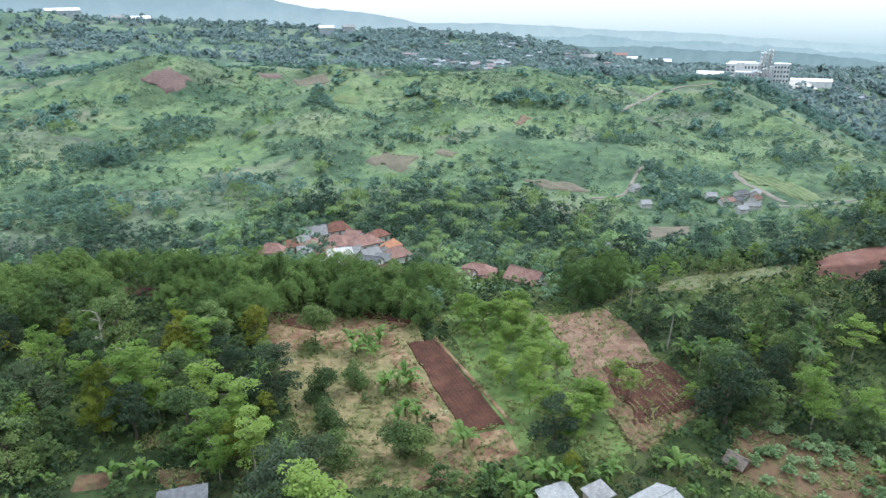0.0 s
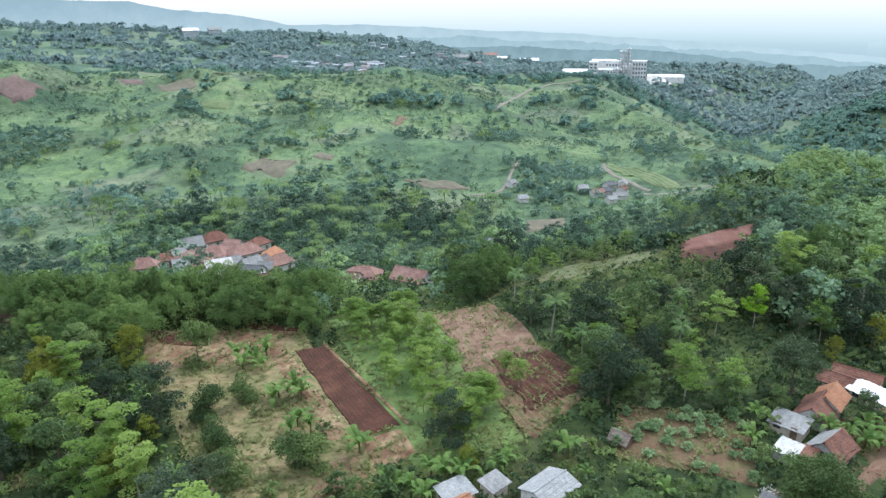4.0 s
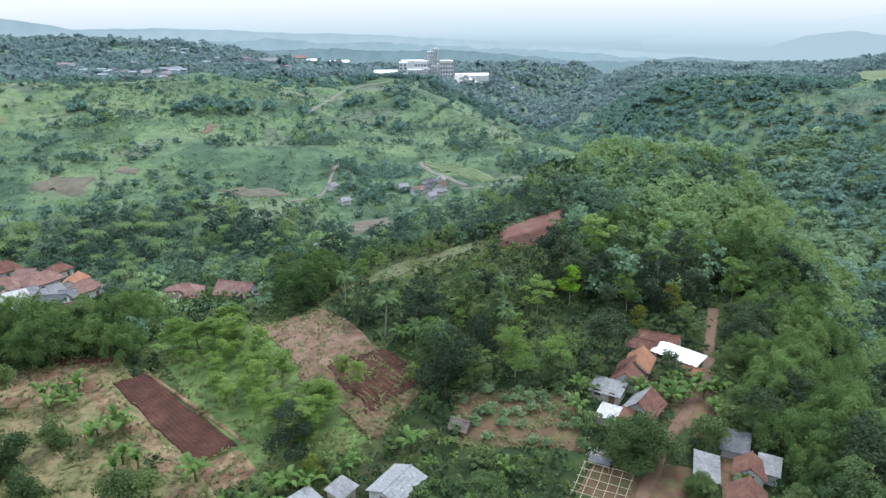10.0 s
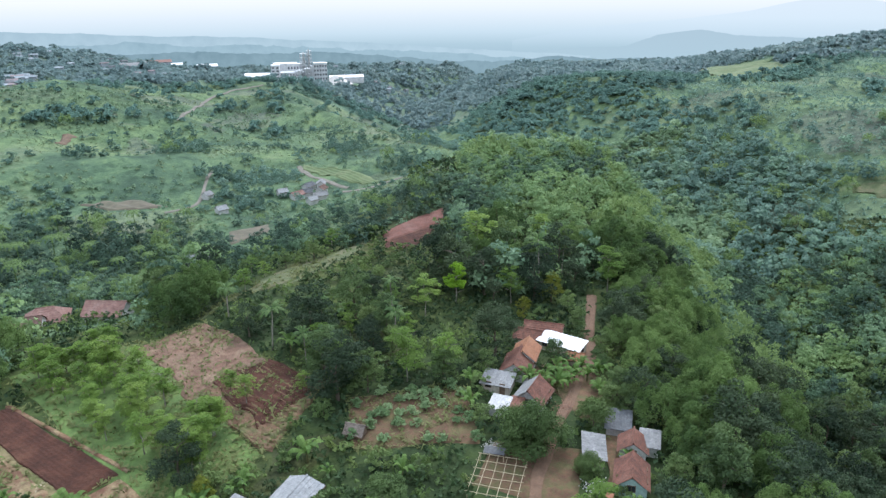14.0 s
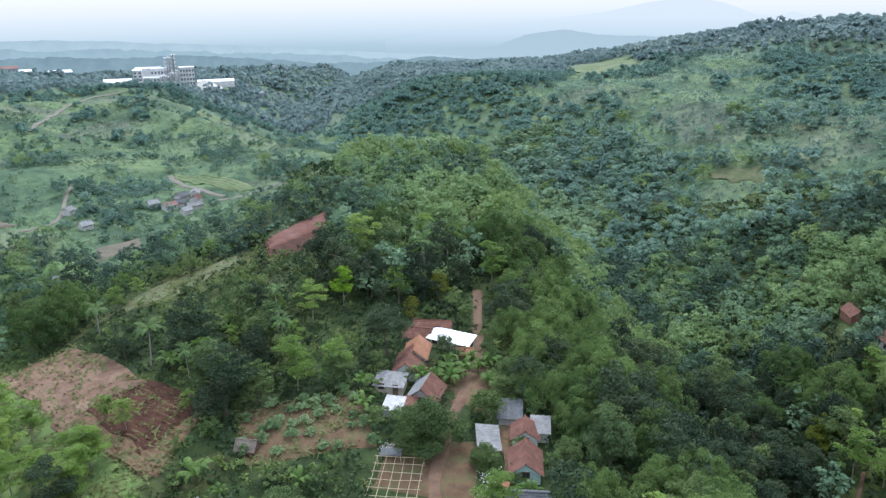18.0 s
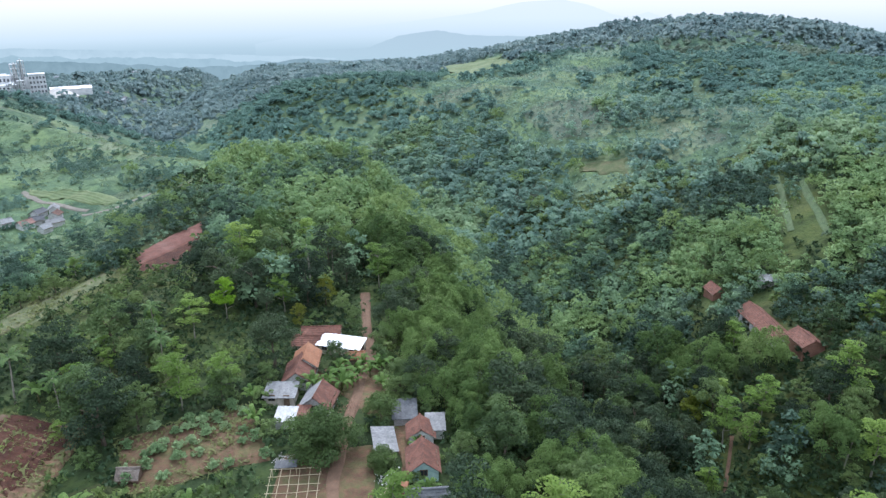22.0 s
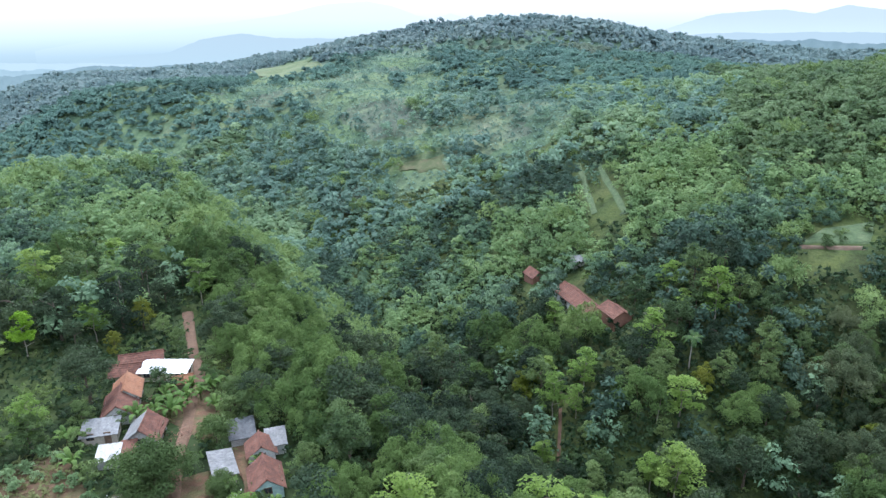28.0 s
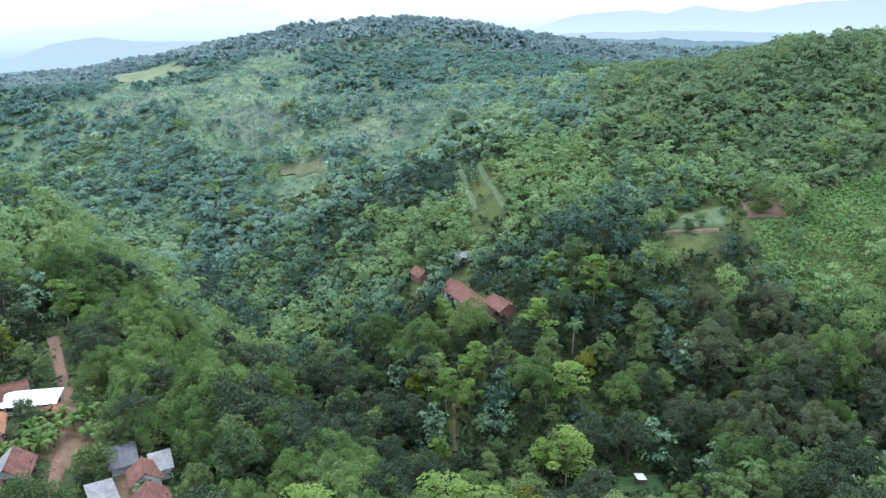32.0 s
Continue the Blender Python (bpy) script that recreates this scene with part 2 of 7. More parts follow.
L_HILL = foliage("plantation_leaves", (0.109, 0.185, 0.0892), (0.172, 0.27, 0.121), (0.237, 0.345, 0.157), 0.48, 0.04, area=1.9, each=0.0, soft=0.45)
L_TOWN = foliage("hazed_town_tree_leaves", (0.154, 0.245, 0.245), (0.211, 0.319, 0.308), (0.268, 0.382, 0.353), 0.45, 0.015, area=1.9, each=0.0, soft=0.7)
L_SLOPESCRUB = foliage("hazed_slope_scrub_leaves", (0.16, 0.272, 0.212), (0.209, 0.346, 0.258), (0.276, 0.421, 0.298), 0.4, 0.03, area=1.9, each=0.0, soft=0.45)
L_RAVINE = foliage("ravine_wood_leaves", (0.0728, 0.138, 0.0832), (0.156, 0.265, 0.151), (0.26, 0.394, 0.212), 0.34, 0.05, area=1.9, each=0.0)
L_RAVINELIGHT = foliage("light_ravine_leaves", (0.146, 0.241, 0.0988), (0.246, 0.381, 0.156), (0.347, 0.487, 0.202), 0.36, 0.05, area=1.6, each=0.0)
# In the gorge this dark leaf colour stands in for shade.
L_RAVINEDARK = foliage("dark_ravine_leaves", (0.032, 0.0672, 0.0468), (0.0704, 0.13, 0.0864), (0.124, 0.198, 0.127), 0.3, 0.05, area=1.4, each=0.0)
# Valley grass, hilltop and scrub leaves also carry some haze in their colour.
L_TALLGRASS = foliage("tall_grass_blades", (0.139, 0.22, 0.109), (0.204, 0.282, 0.137), (0.278, 0.339, 0.164), 0.35, 0.03, area=1.9, each=0.0, soft=0.45)
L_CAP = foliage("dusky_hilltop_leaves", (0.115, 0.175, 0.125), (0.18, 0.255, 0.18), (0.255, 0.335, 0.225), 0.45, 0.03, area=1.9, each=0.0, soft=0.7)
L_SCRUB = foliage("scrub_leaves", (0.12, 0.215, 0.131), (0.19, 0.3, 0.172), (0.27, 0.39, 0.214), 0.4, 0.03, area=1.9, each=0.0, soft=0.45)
# Backdrop hills, mountains and sky rim glow with the haze in their colours.
M_RIDGE0 = glow("hazy_wooded_hills", ((-60, (0.22, 0.33, 0.36)), (0, (0.165, 0.26, 0.29))), 2.6, 0.05)
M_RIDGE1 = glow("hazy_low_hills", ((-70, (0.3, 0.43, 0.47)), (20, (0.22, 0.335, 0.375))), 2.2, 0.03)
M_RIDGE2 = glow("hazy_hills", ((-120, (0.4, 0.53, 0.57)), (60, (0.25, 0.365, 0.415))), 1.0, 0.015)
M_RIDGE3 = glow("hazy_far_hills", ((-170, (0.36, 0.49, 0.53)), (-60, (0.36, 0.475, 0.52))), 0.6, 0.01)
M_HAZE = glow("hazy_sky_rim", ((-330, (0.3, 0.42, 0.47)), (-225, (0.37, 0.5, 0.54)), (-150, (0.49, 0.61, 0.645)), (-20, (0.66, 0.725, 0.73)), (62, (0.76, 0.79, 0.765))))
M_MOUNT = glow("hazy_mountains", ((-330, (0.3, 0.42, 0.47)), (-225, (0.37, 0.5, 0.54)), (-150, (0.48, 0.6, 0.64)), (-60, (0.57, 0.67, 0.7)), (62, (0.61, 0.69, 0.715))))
M_MOUNTBLUE = glow("hazy_blue_mountains", ((-225, (0.37, 0.5, 0.54)), (-150, (0.48, 0.6, 0.64)), (-60, (0.44, 0.545, 0.61)), (60, (0.42, 0.52, 0.6))), 0.12)


# ---- the lie of the land ----
def vnoise(x, y, seed=0):
    """Smooth value noise, about -1 to 1."""
    xi, yi = np.floor(x).astype(np.int64), np.floor(y).astype(np.int64)
    fx, fy = x - xi, y - yi
    fx, fy = fx * fx * (3 - 2 * fx), fy * fy * (3 - 2 * fy)

    def h(a, b):
        n = (a * 374761393 + b * 668265263 + seed * 974634777) & 0x7FFFFFFF
        n = ((n ^ (n >> 13)) * 1274126177) & 0x7FFFFFFF
        return ((n ^ (n >> 16)) & 0xFFFF) / 32767.5 - 1
    top = h(xi, yi) * (1 - fx) + h(xi + 1, yi) * fx
    low = h(xi, yi + 1) * (1 - fx) + h(xi + 1, yi + 1) * fx
    return top * (1 - fy) + low * fy


def fbm(x, y, scale, octaves=4, seed=0):
    out, amp = 0, 1.0
    for k in range(octaves):
        out = out + amp * vnoise(x / scale + 13.7 * k, y / scale - 7.3 * k, seed + k)
        scale, amp = scale / 2.1, amp * 0.5
    return out / 1.6


def polar(bearing, d):
    return d * math.sin(radians(bearing)), d * math.cos(radians(bearing))


def smooth(a, b, v):
    u = np.clip((v - a) / (b - a), 0.0, 1.0)
    return u * u * (3 - 2 * u)


def line_distance(x, y, pts, values=None):
    """Distance to a polyline, and a value carried along it."""
    best = np.full(np.shape(x), 1e9)
    val = np.zeros(np.shape(x))
    for i in range(len(pts) - 1):
        (ax, ay), (bx, by) = pts[i], pts[i + 1]
        ex, ey = bx - ax, by - ay
        u = np.clip(((x - ax) * ex + (y - ay) * ey) / (ex * ex + ey * ey), 0, 1)
        dd = np.hypot(x - ax - u * ex, y - ay - u * ey)
        near = dd < best
        best = np.where(near, dd, best)
        if values is not None:
            val = np.where(near, values[i] * (1 - u) + values[i + 1] * u, val)
    return best, val


def inside(x, y, pts):
    odd = np.zeros(np.shape(x), bool)
    for i in range(len(pts)):
        (ax, ay), (bx, by) = pts[i - 1], pts[i]
        cross = ((ay > y) != (by > y)) & (x < (bx - ax) * (y - ay) / (by - ay + 1e-12) + ax)
        odd ^= cross
    return odd


# The hilltop on which the fields and the hamlet lie, and the stream's gorge beside it.
PLATEAU = [polar(*p) for p in ((-70, 180), (-30, 168), (-12, 146), (0, 138), (12, 140), (20, 155), (29, 190), (33, 240),
                               (38, 290), (45, 310), (50, 270), (54, 205), (57, 150), (61, 112), (74, 70), (100, 62),
                               (140, 90), (190, 150), (250, 170))]
GORGE = [polar(*p) for p in ((150, 240), (115, 150), (97, 124), (84, 114), (72, 142), (65, 205), (59, 300), (47, 400),
                             (33, 560), (33, 850), (38, 1300), (40, 2200))]
GORGE_Z = (-30, -32, -33, -32, -36, -43, -48, -50, -52, -58, -78, -104)
MOUNDS = [(*polar(78, 770), 35, 165, 105), (*polar(66.5, 780), 16, 95, 95), (*polar(112, 430), 46, 100, 115),
          (*polar(-22, 560), 9, 60, 45), (*polar(-6, 540), 6, 60, 40), (*polar(8, 520), 6, 70, 40), (*polar(24, 740), 1, 120, 70),
          (*polar(-21, 530), 13, 30, 24), (*polar(-34, 950), 30, 300, 160), (*polar(44, 545), 9, 60, 60)]


def relief(x, y):
    """Knolls and creases of the hill country."""
    return 15 * (0.42 - np.abs(fbm(x + 14 * fbm(x, y, 60, 2, 6), y, 150, 3, 3))) + 4 * fbm(x, y, 60, 3, 8)


def ground_z(x, y):
    x, y = np.asarray(x, float), np.asarray(y, float)
    d, az = np.hypot(x, y), np.degrees(np.arctan2(x, y))
    west = np.interp(d, (0, 150, 240, 330, 430, 540, 650, 900, 1400, 2200, 3200, 7000),
                     (-9, -15, -19, -17, -8, 0, -8, -18, -32, -70, -130, -360))
    plain = np.interp(d, (0, 150, 240, 330, 430, 540, 650, 900, 1400, 2200, 3200, 7000),
                      (-9, -15, -20, -22, -16, -8, -12, -32, -62, -105, -165, -480))
    east = np.interp(d, (0, 150, 300, 900, 1400, 2200, 3200, 7000), (-6, -6, -5, -6, -45, -115, -190, -500))
    base = west + (plain - west) * smooth(2, 20, az)
    base = base + (east - base) * smooth(46, 62, az) * smooth(-180, -150, -az)
    base = base + (relief(x, y) + 2.2 * fbm(x, y, 30, 3, 9)) * smooth(190, 400, d) * smooth(40, 110, np.hypot(x - 285, y - 676))
    base = base + np.interp(az, (-60, -27, -20, -8, 5, 14), (60, 60, 52, 34, 20, 0)) * smooth(690, 1230, d) * smooth(-2000, -1350, -d)
    base = base + 10 * fbm(x, y, 600, 3, 5) * smooth(900, 1800, d)
    for mx, my, h, sx, sy in MOUNDS:
        base = base + h * np.exp(-((x - mx) / sx) ** 2 / 2 - ((y - my) / sy) ** 2 / 2)
    edge, _ = line_distance(x, y, PLATEAU + PLATEAU[:1])
    edge = np.where(inside(x, y, PLATEAU), -edge, edge)
    top = 1.2 * fbm(x, y, 60, 2, 21)
    z = top + (base - top) * smooth(-6, 70, edge)
    dist, gz = line_distance(x, y, GORGE, GORGE_Z)
    v = gz + (0.47 + 0.5 * smooth(25, -15, edge)) * np.maximum(dist - 6, 0) + 2.5 * fbm(x, y, 40, 3, 31) * smooth(4, 30, dist)
    k = 5.0
    u = np.clip(0.5 + 0.5 * (v - z) / k, 0, 1)
    return v + (z - v) * u - k * u * (1 - u)


# ---- mesh helpers ----
def quads_mesh(name, quads, material):
    """One mesh from an array of three- or four-cornered leaves, shape (n, 3 or 4, 3)."""
    q = np.asarray(quads, np.float32)
    me = bpy.data.meshes.new(name)
    n, k = q.shape[:2]
    me.vertices.add(n * k)
    me.vertices.foreach_set("co", q.ravel())
    me.loops.add(n * k)
    me.loops.foreach_set("vertex_index", np.arange(n * k, dtype=np.int32))
    me.polygons.add(n)
    me.polygons.foreach_set("loop_start", np.arange(0, n * k, k, dtype=np.int32))
    me.update(calc_edges=True)
    me.materials.append(material)
    return me


def sheet_mesh(name, X, Y, Z, material):
    """A grid of points as one smooth sheet."""
    r, c = X.shape
    me = bpy.data.meshes.new(name)
    me.vertices.add(r * c)
    me.vertices.foreach_set("co", np.stack([X, Y, Z], -1).astype(np.float32).ravel())
    i = np.arange(r * c).reshape(r, c)
    f = np.stack([i[:-1, :-1], i[:-1, 1:], i[1:, 1:], i[1:, :-1]], -1).reshape(-1, 4).astype(np.int32)
    me.loops.add(f.size)
    me.loops.foreach_set("vertex_index", f.ravel())
    me.polygons.add(len(f))
    me.polygons.foreach_set("loop_start", np.arange(0, f.size, 4, dtype=np.int32))
    me.polygons.foreach_set("use_smooth", np.ones(len(f), bool))
    me.update(calc_edges=True)
    me.materials.append(material)
    return me


def gz(x, y):
    return float(ground_z(np.array([x]), np.array([y]))[0])


def leaves(centres, out, length, width, rng, droop=0.2, spread=0.36):
    """Leaf sprigs at the centres, facing roughly outwards; each a bent lozenge."""
    n = len(centres)
    nrm = out + spread * rng.normal(size=(n, 3))
    nrm[:, 2] += 0.35
    nrm /= np.linalg.norm(nrm, axis=1, keepdims=True) + 1e-9
    u = rng.normal(size=(n, 3))
    u[:, 2] -= droop
    u -= nrm * (u * nrm).sum(1, keepdims=True)
    u /= np.linalg.norm(u, axis=1, keepdims=True) + 1e-9
    v = np.cross(nrm, u)
    L = length * rng.uniform(0.65, 1.3, (n, 1))
    W = width * rng.uniform(0.65, 1.3, (n, 1))
    return np.stack([centres - u * L / 2, centres + v * W / 2 + nrm * W * 0.12, centres + u * L / 2 - nrm * L * 0.12, centres - v * W / 2 + nrm * W * 0.12], 1)


def pointed(q):
    """The same leaves as single triangles, for woods farther off."""
    side = (q[:, 1] - q[:, 3]) / 2
    return np.stack([q[:, 0] + side, q[:, 0] - side, q[:, 2]], 1)


def dome_points(n, rng):
    """Loose points in the outer, upper part of a ball."""
    p = rng.normal(size=(n, 3))
    p[:, 2] = np.abs(p[:, 2]) - 0.35 * rng.uniform(size=n)
    return p / np.linalg.norm(p, axis=1, keepdims=True)


def crown_broad(rng, height, radius, base, clumps, per, leaf, flat=1.0, wide=0.6, spread=0.5, lump=(0.15, 0.3), lobes=6):
    """An uneven crown: a few lobes on the limbs, each of many small leafy clumps, with gaps between them."""
    out = []
    mid, half = base + (height - base) * 0.42, (height - base) * 0.5 * flat
    turn, push = rng.uniform(0, 6.28), rng.uniform(0.78, 1.0)
    heads = [(0.0, 0.0, mid + half * 0.62, 0.5)]
    for k in range(lobes):
        a = turn + k * 6.283 / lobes + rng.uniform(-0.4, 0.4)
        r = radius * rng.uniform(0.4, 0.66)
        heads.append((math.cos(a) * r, math.sin(a) * r * push, mid + half * rng.uniform(-0.75, 0.5), rng.uniform(0.34, 0.56)))
    for k in range(clumps):
        hx, hy, hz, hr = heads[k % len(heads)]
        p = dome_points(1, rng)[0]
        if rng.uniform() < 0.25:
            p[2] *= -0.6
        c = np.array([hx, hy, hz]) + p * np.array([radius, radius, half * 0.95]) * hr * rng.uniform(0.75, 1.12)
        r = radius * rng.uniform(*lump)
        s = dome_points(per, rng)
        rr = r * rng.uniform(0.72, 1.12, (per, 1))
        out.append(leaves(c + s * rr * np.array([1, 1, 0.7]), s * 0.8, leaf, leaf * wide, rng, spread=spread))
    return np.concatenate(out)


def crown_umbrella(rng, height, radius, base, tiers, per, leaf):
    """Flat layers of fine leaves on spreading limbs."""
    out = []
    for k in range(tiers):
        a, f = rng.uniform(0, 2 * math.pi), (k + 0.5) / tiers
        z = base + (height - base) * (0.1 + 0.9 * f)
        rad = radius * (0.3 + 0.7 * math.sin(math.pi * (0.2 + 0.72 * f)))
        reach = rng.uniform(0.1, 0.95)
        c = np.array([math.cos(a) * rad * reach, math.sin(a) * rad * reach, z - 0.12 * radius * reach])
        r = radius * rng.uniform(0.2, 0.42)
        s = rng.uniform(-1, 1, (per, 3))
        s = s[(s[:, 0] ** 2 + s[:, 1] ** 2) < 1]
        pts = c + s * np.array([r, r, r * 0.12]) - np.array([0, 0, 1]) * (s[:, :1] ** 2 + s[:, 1:2] ** 2) * r * 0.25
        out.append(leaves(pts, np.array([0, 0, 0.9]) * np.ones((len(pts), 1)), leaf, leaf * 0.5, rng, spread=0.4))
    return np.concatenate(out)


def crown_bamboo(rng, height, radius, culms, per, leaf):
    """Arching culms, each ending in a rounded, drooping plume of fine leaves, with dark gaps between the plumes."""
    out = []
    for k in range(culms):
        a = k * 2.4 + rng.uniform(-0.5, 0.5)
        f = math.sqrt((k + 0.5) / culms)
        reach = radius * f * rng.uniform(0.75, 1.05)
        h = height * (1.0 - 0.42 * f ** 3) * rng.uniform(0.72, 1.1)
        tip = np.array([math.cos(a) * reach, math.sin(a) * reach, h])
        r = radius * rng.uniform(0.14, 0.27)
        u = rng.uniform(0, 2 * math.pi, per)
        q = np.sqrt(rng.uniform(0, 1, per)) * rng.uniform(0.7, 1.15, per)
        rad = np.stack([np.cos(u) * q, np.sin(u) * q], 1)
        drop = r * (1.0 * q ** 2 + 0.5 * rng.uniform(0, 1, per)) + rng.uniform(0, 1, per) ** 5 * h * 0.4
        pts = np.stack([tip[0] + rad[:, 0] * r, tip[1] + rad[:, 1] * r, np.maximum(tip[2] - drop, 0.2)], 1)
        d = np.stack([rad[:, 0] * 0.8 + 0.3 * math.cos(a), rad[:, 1] * 0.8 + 0.3 * math.sin(a), 0.8 - 0.35 * q], 1)
        out.append(leaves(pts, d, leaf * 1.2, leaf * 0.34, rng, droop=0.9, spread=0.52))
    return np.concatenate(out)


def frond_quads(rng, length, width, rise, droop, side, steps=6, leaflets=True):
    """One palm frond or banana leaf: a rib that arches over, with leaflets or a torn blade."""
    out = []
    t = np.linspace(0, 1, steps + 1)
    r = length * t * (1 - 0.12 * t)
    z = rise * length * t - droop * length * t ** 2.3
    for i in range(steps):
        w0, w1 = [width * math.sin(math.pi * min(0.97, 0.12 + 0.86 * v)) ** 0.7 for v in (t[i], t[i + 1])]
        for s in (-1, 1):
            cut = 0.72 if leaflets else 0.94
            sag = 0.45 if leaflets else 0.22
            r1 = r[i] + (r[i + 1] - r[i]) * cut
            z1 = z[i] + (z[i + 1] - z[i]) * cut
            out.append([(r[i], 0, z[i]), (r1, 0, z1), (r1 + 0.25 * w1, s * w1, z1 - sag * w1), (r[i] + 0.25 * w0, s * w0, z[i] - sag * w0)])
    q = np.array(out)
    c, s = math.cos(side), math.sin(side)
    return np.stack([q[..., 0] * c - q[..., 1] * s, q[..., 0] * s + q[..., 1] * c, q[..., 2]], -1)


def tube(bm, pts, radii, sides=6):
    rings = []
    for i, (p, r) in enumerate(zip(pts, radii)):
        p = Vector(p)
        d = (Vector(pts[min(i + 1, len(pts) - 1)]) - Vector(pts[max(i - 1, 0)])).normalized()
        a = d.orthogonal().normalized()
        b = d.cross(a)
        rings.append([bm.verts.new(p + r * (math.cos(2 * math.pi * k / sides) * a + math.sin(2 * math.pi * k / sides) * b)) for k in range(sides)])
    for lo, hi in zip(rings, rings[1:]):
        for k in range(sides):
            bm.faces.new((lo[k], lo[(k + 1) % sides], hi[(k + 1) % sides], hi[k]))
    bm.faces.new(rings[-1])
    bm.faces.new(rings[0][::-1])


def box(bm, x0, y0, z0, x1, y1, z1):
    v = [bm.verts.new((x, y, z)) for z in (z0, z1) for y in (y0, y1) for x in (x0, x1)]
    for f in ((0, 2, 3, 1), (4, 5, 7, 6), (0, 1, 5, 4), (2, 6, 7, 3), (0, 4, 6, 2), (1, 3, 7, 5)):
        bm.faces.new([v[i] for i in f])


def part(name, bm, material, parent, label="", smooth_faces=False):
    """Links a bmesh or a finished mesh as one part of a thing."""
    if isinstance(bm, bmesh.types.BMesh):
        bmesh.ops.recalc_face_normals(bm, faces=bm.faces)
        me = bpy.data.meshes.new(name)
        bm.to_mesh(me)
        bm.free()
        me.materials.append(material)
        if smooth_faces:
            me.polygons.foreach_set("use_smooth", np.ones(len(me.polygons), bool))
    else:
        me = bm
    ob = new(name, me)
    ob.parent = parent
    return tagged(ob, label) if label else ob


def trunk_mesh(rng, height, radius, limbs, spread, lean=0.03):
    bm = bmesh.new()
    k = 5
    pts = [(rng.normal() * lean * height * i / k, rng.normal() * lean * height * i / k, height * i / k - (0.4 if i == 0 else 0)) for i in range(k + 1)]
    tube(bm, pts, [radius * (1 - 0.75 * i / k) * (1.35 if i == 0 else 1) for i in range(k + 1)])
    for j in range(limbs):
        i = rng.integers(2, k + 1)
        a, s = rng.uniform(0, 2 * math.pi), spread * rng.uniform(0.5, 0.9)
        p = Vector(pts[i])
        q = p + Vector((math.cos(a) * s * 0.5, math.sin(a) * s * 0.5, s * 0.35))
        e = p + Vector((math.cos(a) * s, math.sin(a) * s, s * 0.5))
        tube(bm, [p, q, e], [radius * 0.4, radius * 0.28, radius * 0.1], 5)
    return bm


# ---- the ground: one sheet to the horizon ----
GU = np.linspace(-1, 1, 441)
gx, gy = 40 + 130 * np.sinh(4.32 * GU), 70 + 130 * np.sinh(4.32 * GU)
GX, GY = np.meshgrid(gx, gy)
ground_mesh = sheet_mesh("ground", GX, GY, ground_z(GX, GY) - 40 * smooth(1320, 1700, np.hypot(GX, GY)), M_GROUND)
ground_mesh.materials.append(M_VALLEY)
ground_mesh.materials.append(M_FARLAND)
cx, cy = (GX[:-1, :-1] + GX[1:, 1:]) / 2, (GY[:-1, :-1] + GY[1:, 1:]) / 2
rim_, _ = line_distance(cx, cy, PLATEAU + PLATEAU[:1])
# farther ground takes the hazier of the three ground colours
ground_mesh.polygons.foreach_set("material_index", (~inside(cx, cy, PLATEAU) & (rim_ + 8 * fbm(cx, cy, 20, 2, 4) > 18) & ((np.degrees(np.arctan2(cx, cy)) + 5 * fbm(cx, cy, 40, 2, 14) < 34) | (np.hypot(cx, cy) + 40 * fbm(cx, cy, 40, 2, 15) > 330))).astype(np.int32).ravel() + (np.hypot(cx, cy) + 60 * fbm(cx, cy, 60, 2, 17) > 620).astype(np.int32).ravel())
ground = tagged(new("ground", ground_mesh), "green scrub-covered hilly ground with valleys", "ground", kind="structure")

CLEAR = []      # patches of ground on which no tree stands
SEEN = []       # patches kept open to the camera's view, with tall trees in front cleared


def patch(name, corners, material, label, rows=0, lift=0.14, res=1.0, depth=0.0, category="field", edge=0.5):
    """A four-cornered plot that follows the ground, with furrows along its length if rows is given."""
    A, B, C, D = [np.array(c, float) for c in corners]
    nu = max(4, int(np.linalg.norm(B - A) / res))
    nv = max(4, int(max(np.linalg.norm(D - A), np.linalg.norm(C - B)) / res))
    if rows:
        nu = max(nu, rows * 4)
    u, v = np.meshgrid(np.linspace(0, 1, nu + 1), np.linspace(0, 1, nv + 1))
    P = (A[None, None] * ((1 - u) * (1 - v))[..., None] + B * (u * (1 - v))[..., None] + C * (u * v)[..., None] + D * ((1 - u) * v)[..., None])
    X, Y = P[..., 0], P[..., 1]
    jit = edge * (1 - smooth(0, 0.25, np.minimum.reduce([u, v, 1 - u, 1 - v])))
    X = X + jit * fbm(X, Y, 6, 2, 41) * 1.5
    Y = Y + jit * fbm(X, Y, 6, 2, 43) * 1.5
    Z = ground_z(X, Y) + lift + 0.05 * fbm(X, Y, 1.7, 2, 7)
    if rows:
        Z = Z + depth * np.sin(u * rows * 2 * math.pi) * (0.7 + 0.5 * fbm(X, Y, 5, 2, 3))
    Z = np.where((u == 0) | (v == 0) | (u == 1) | (v == 1), Z - lift - (0.3 if res < 1.5 else 2.0), Z)
    CLEAR.append([tuple(c) for c in corners])
    SEEN.append([tuple(c) for c in corners])
    return tagged(new(name, sheet_mesh(name, X, Y, Z, material)), label, category, kind="structure")


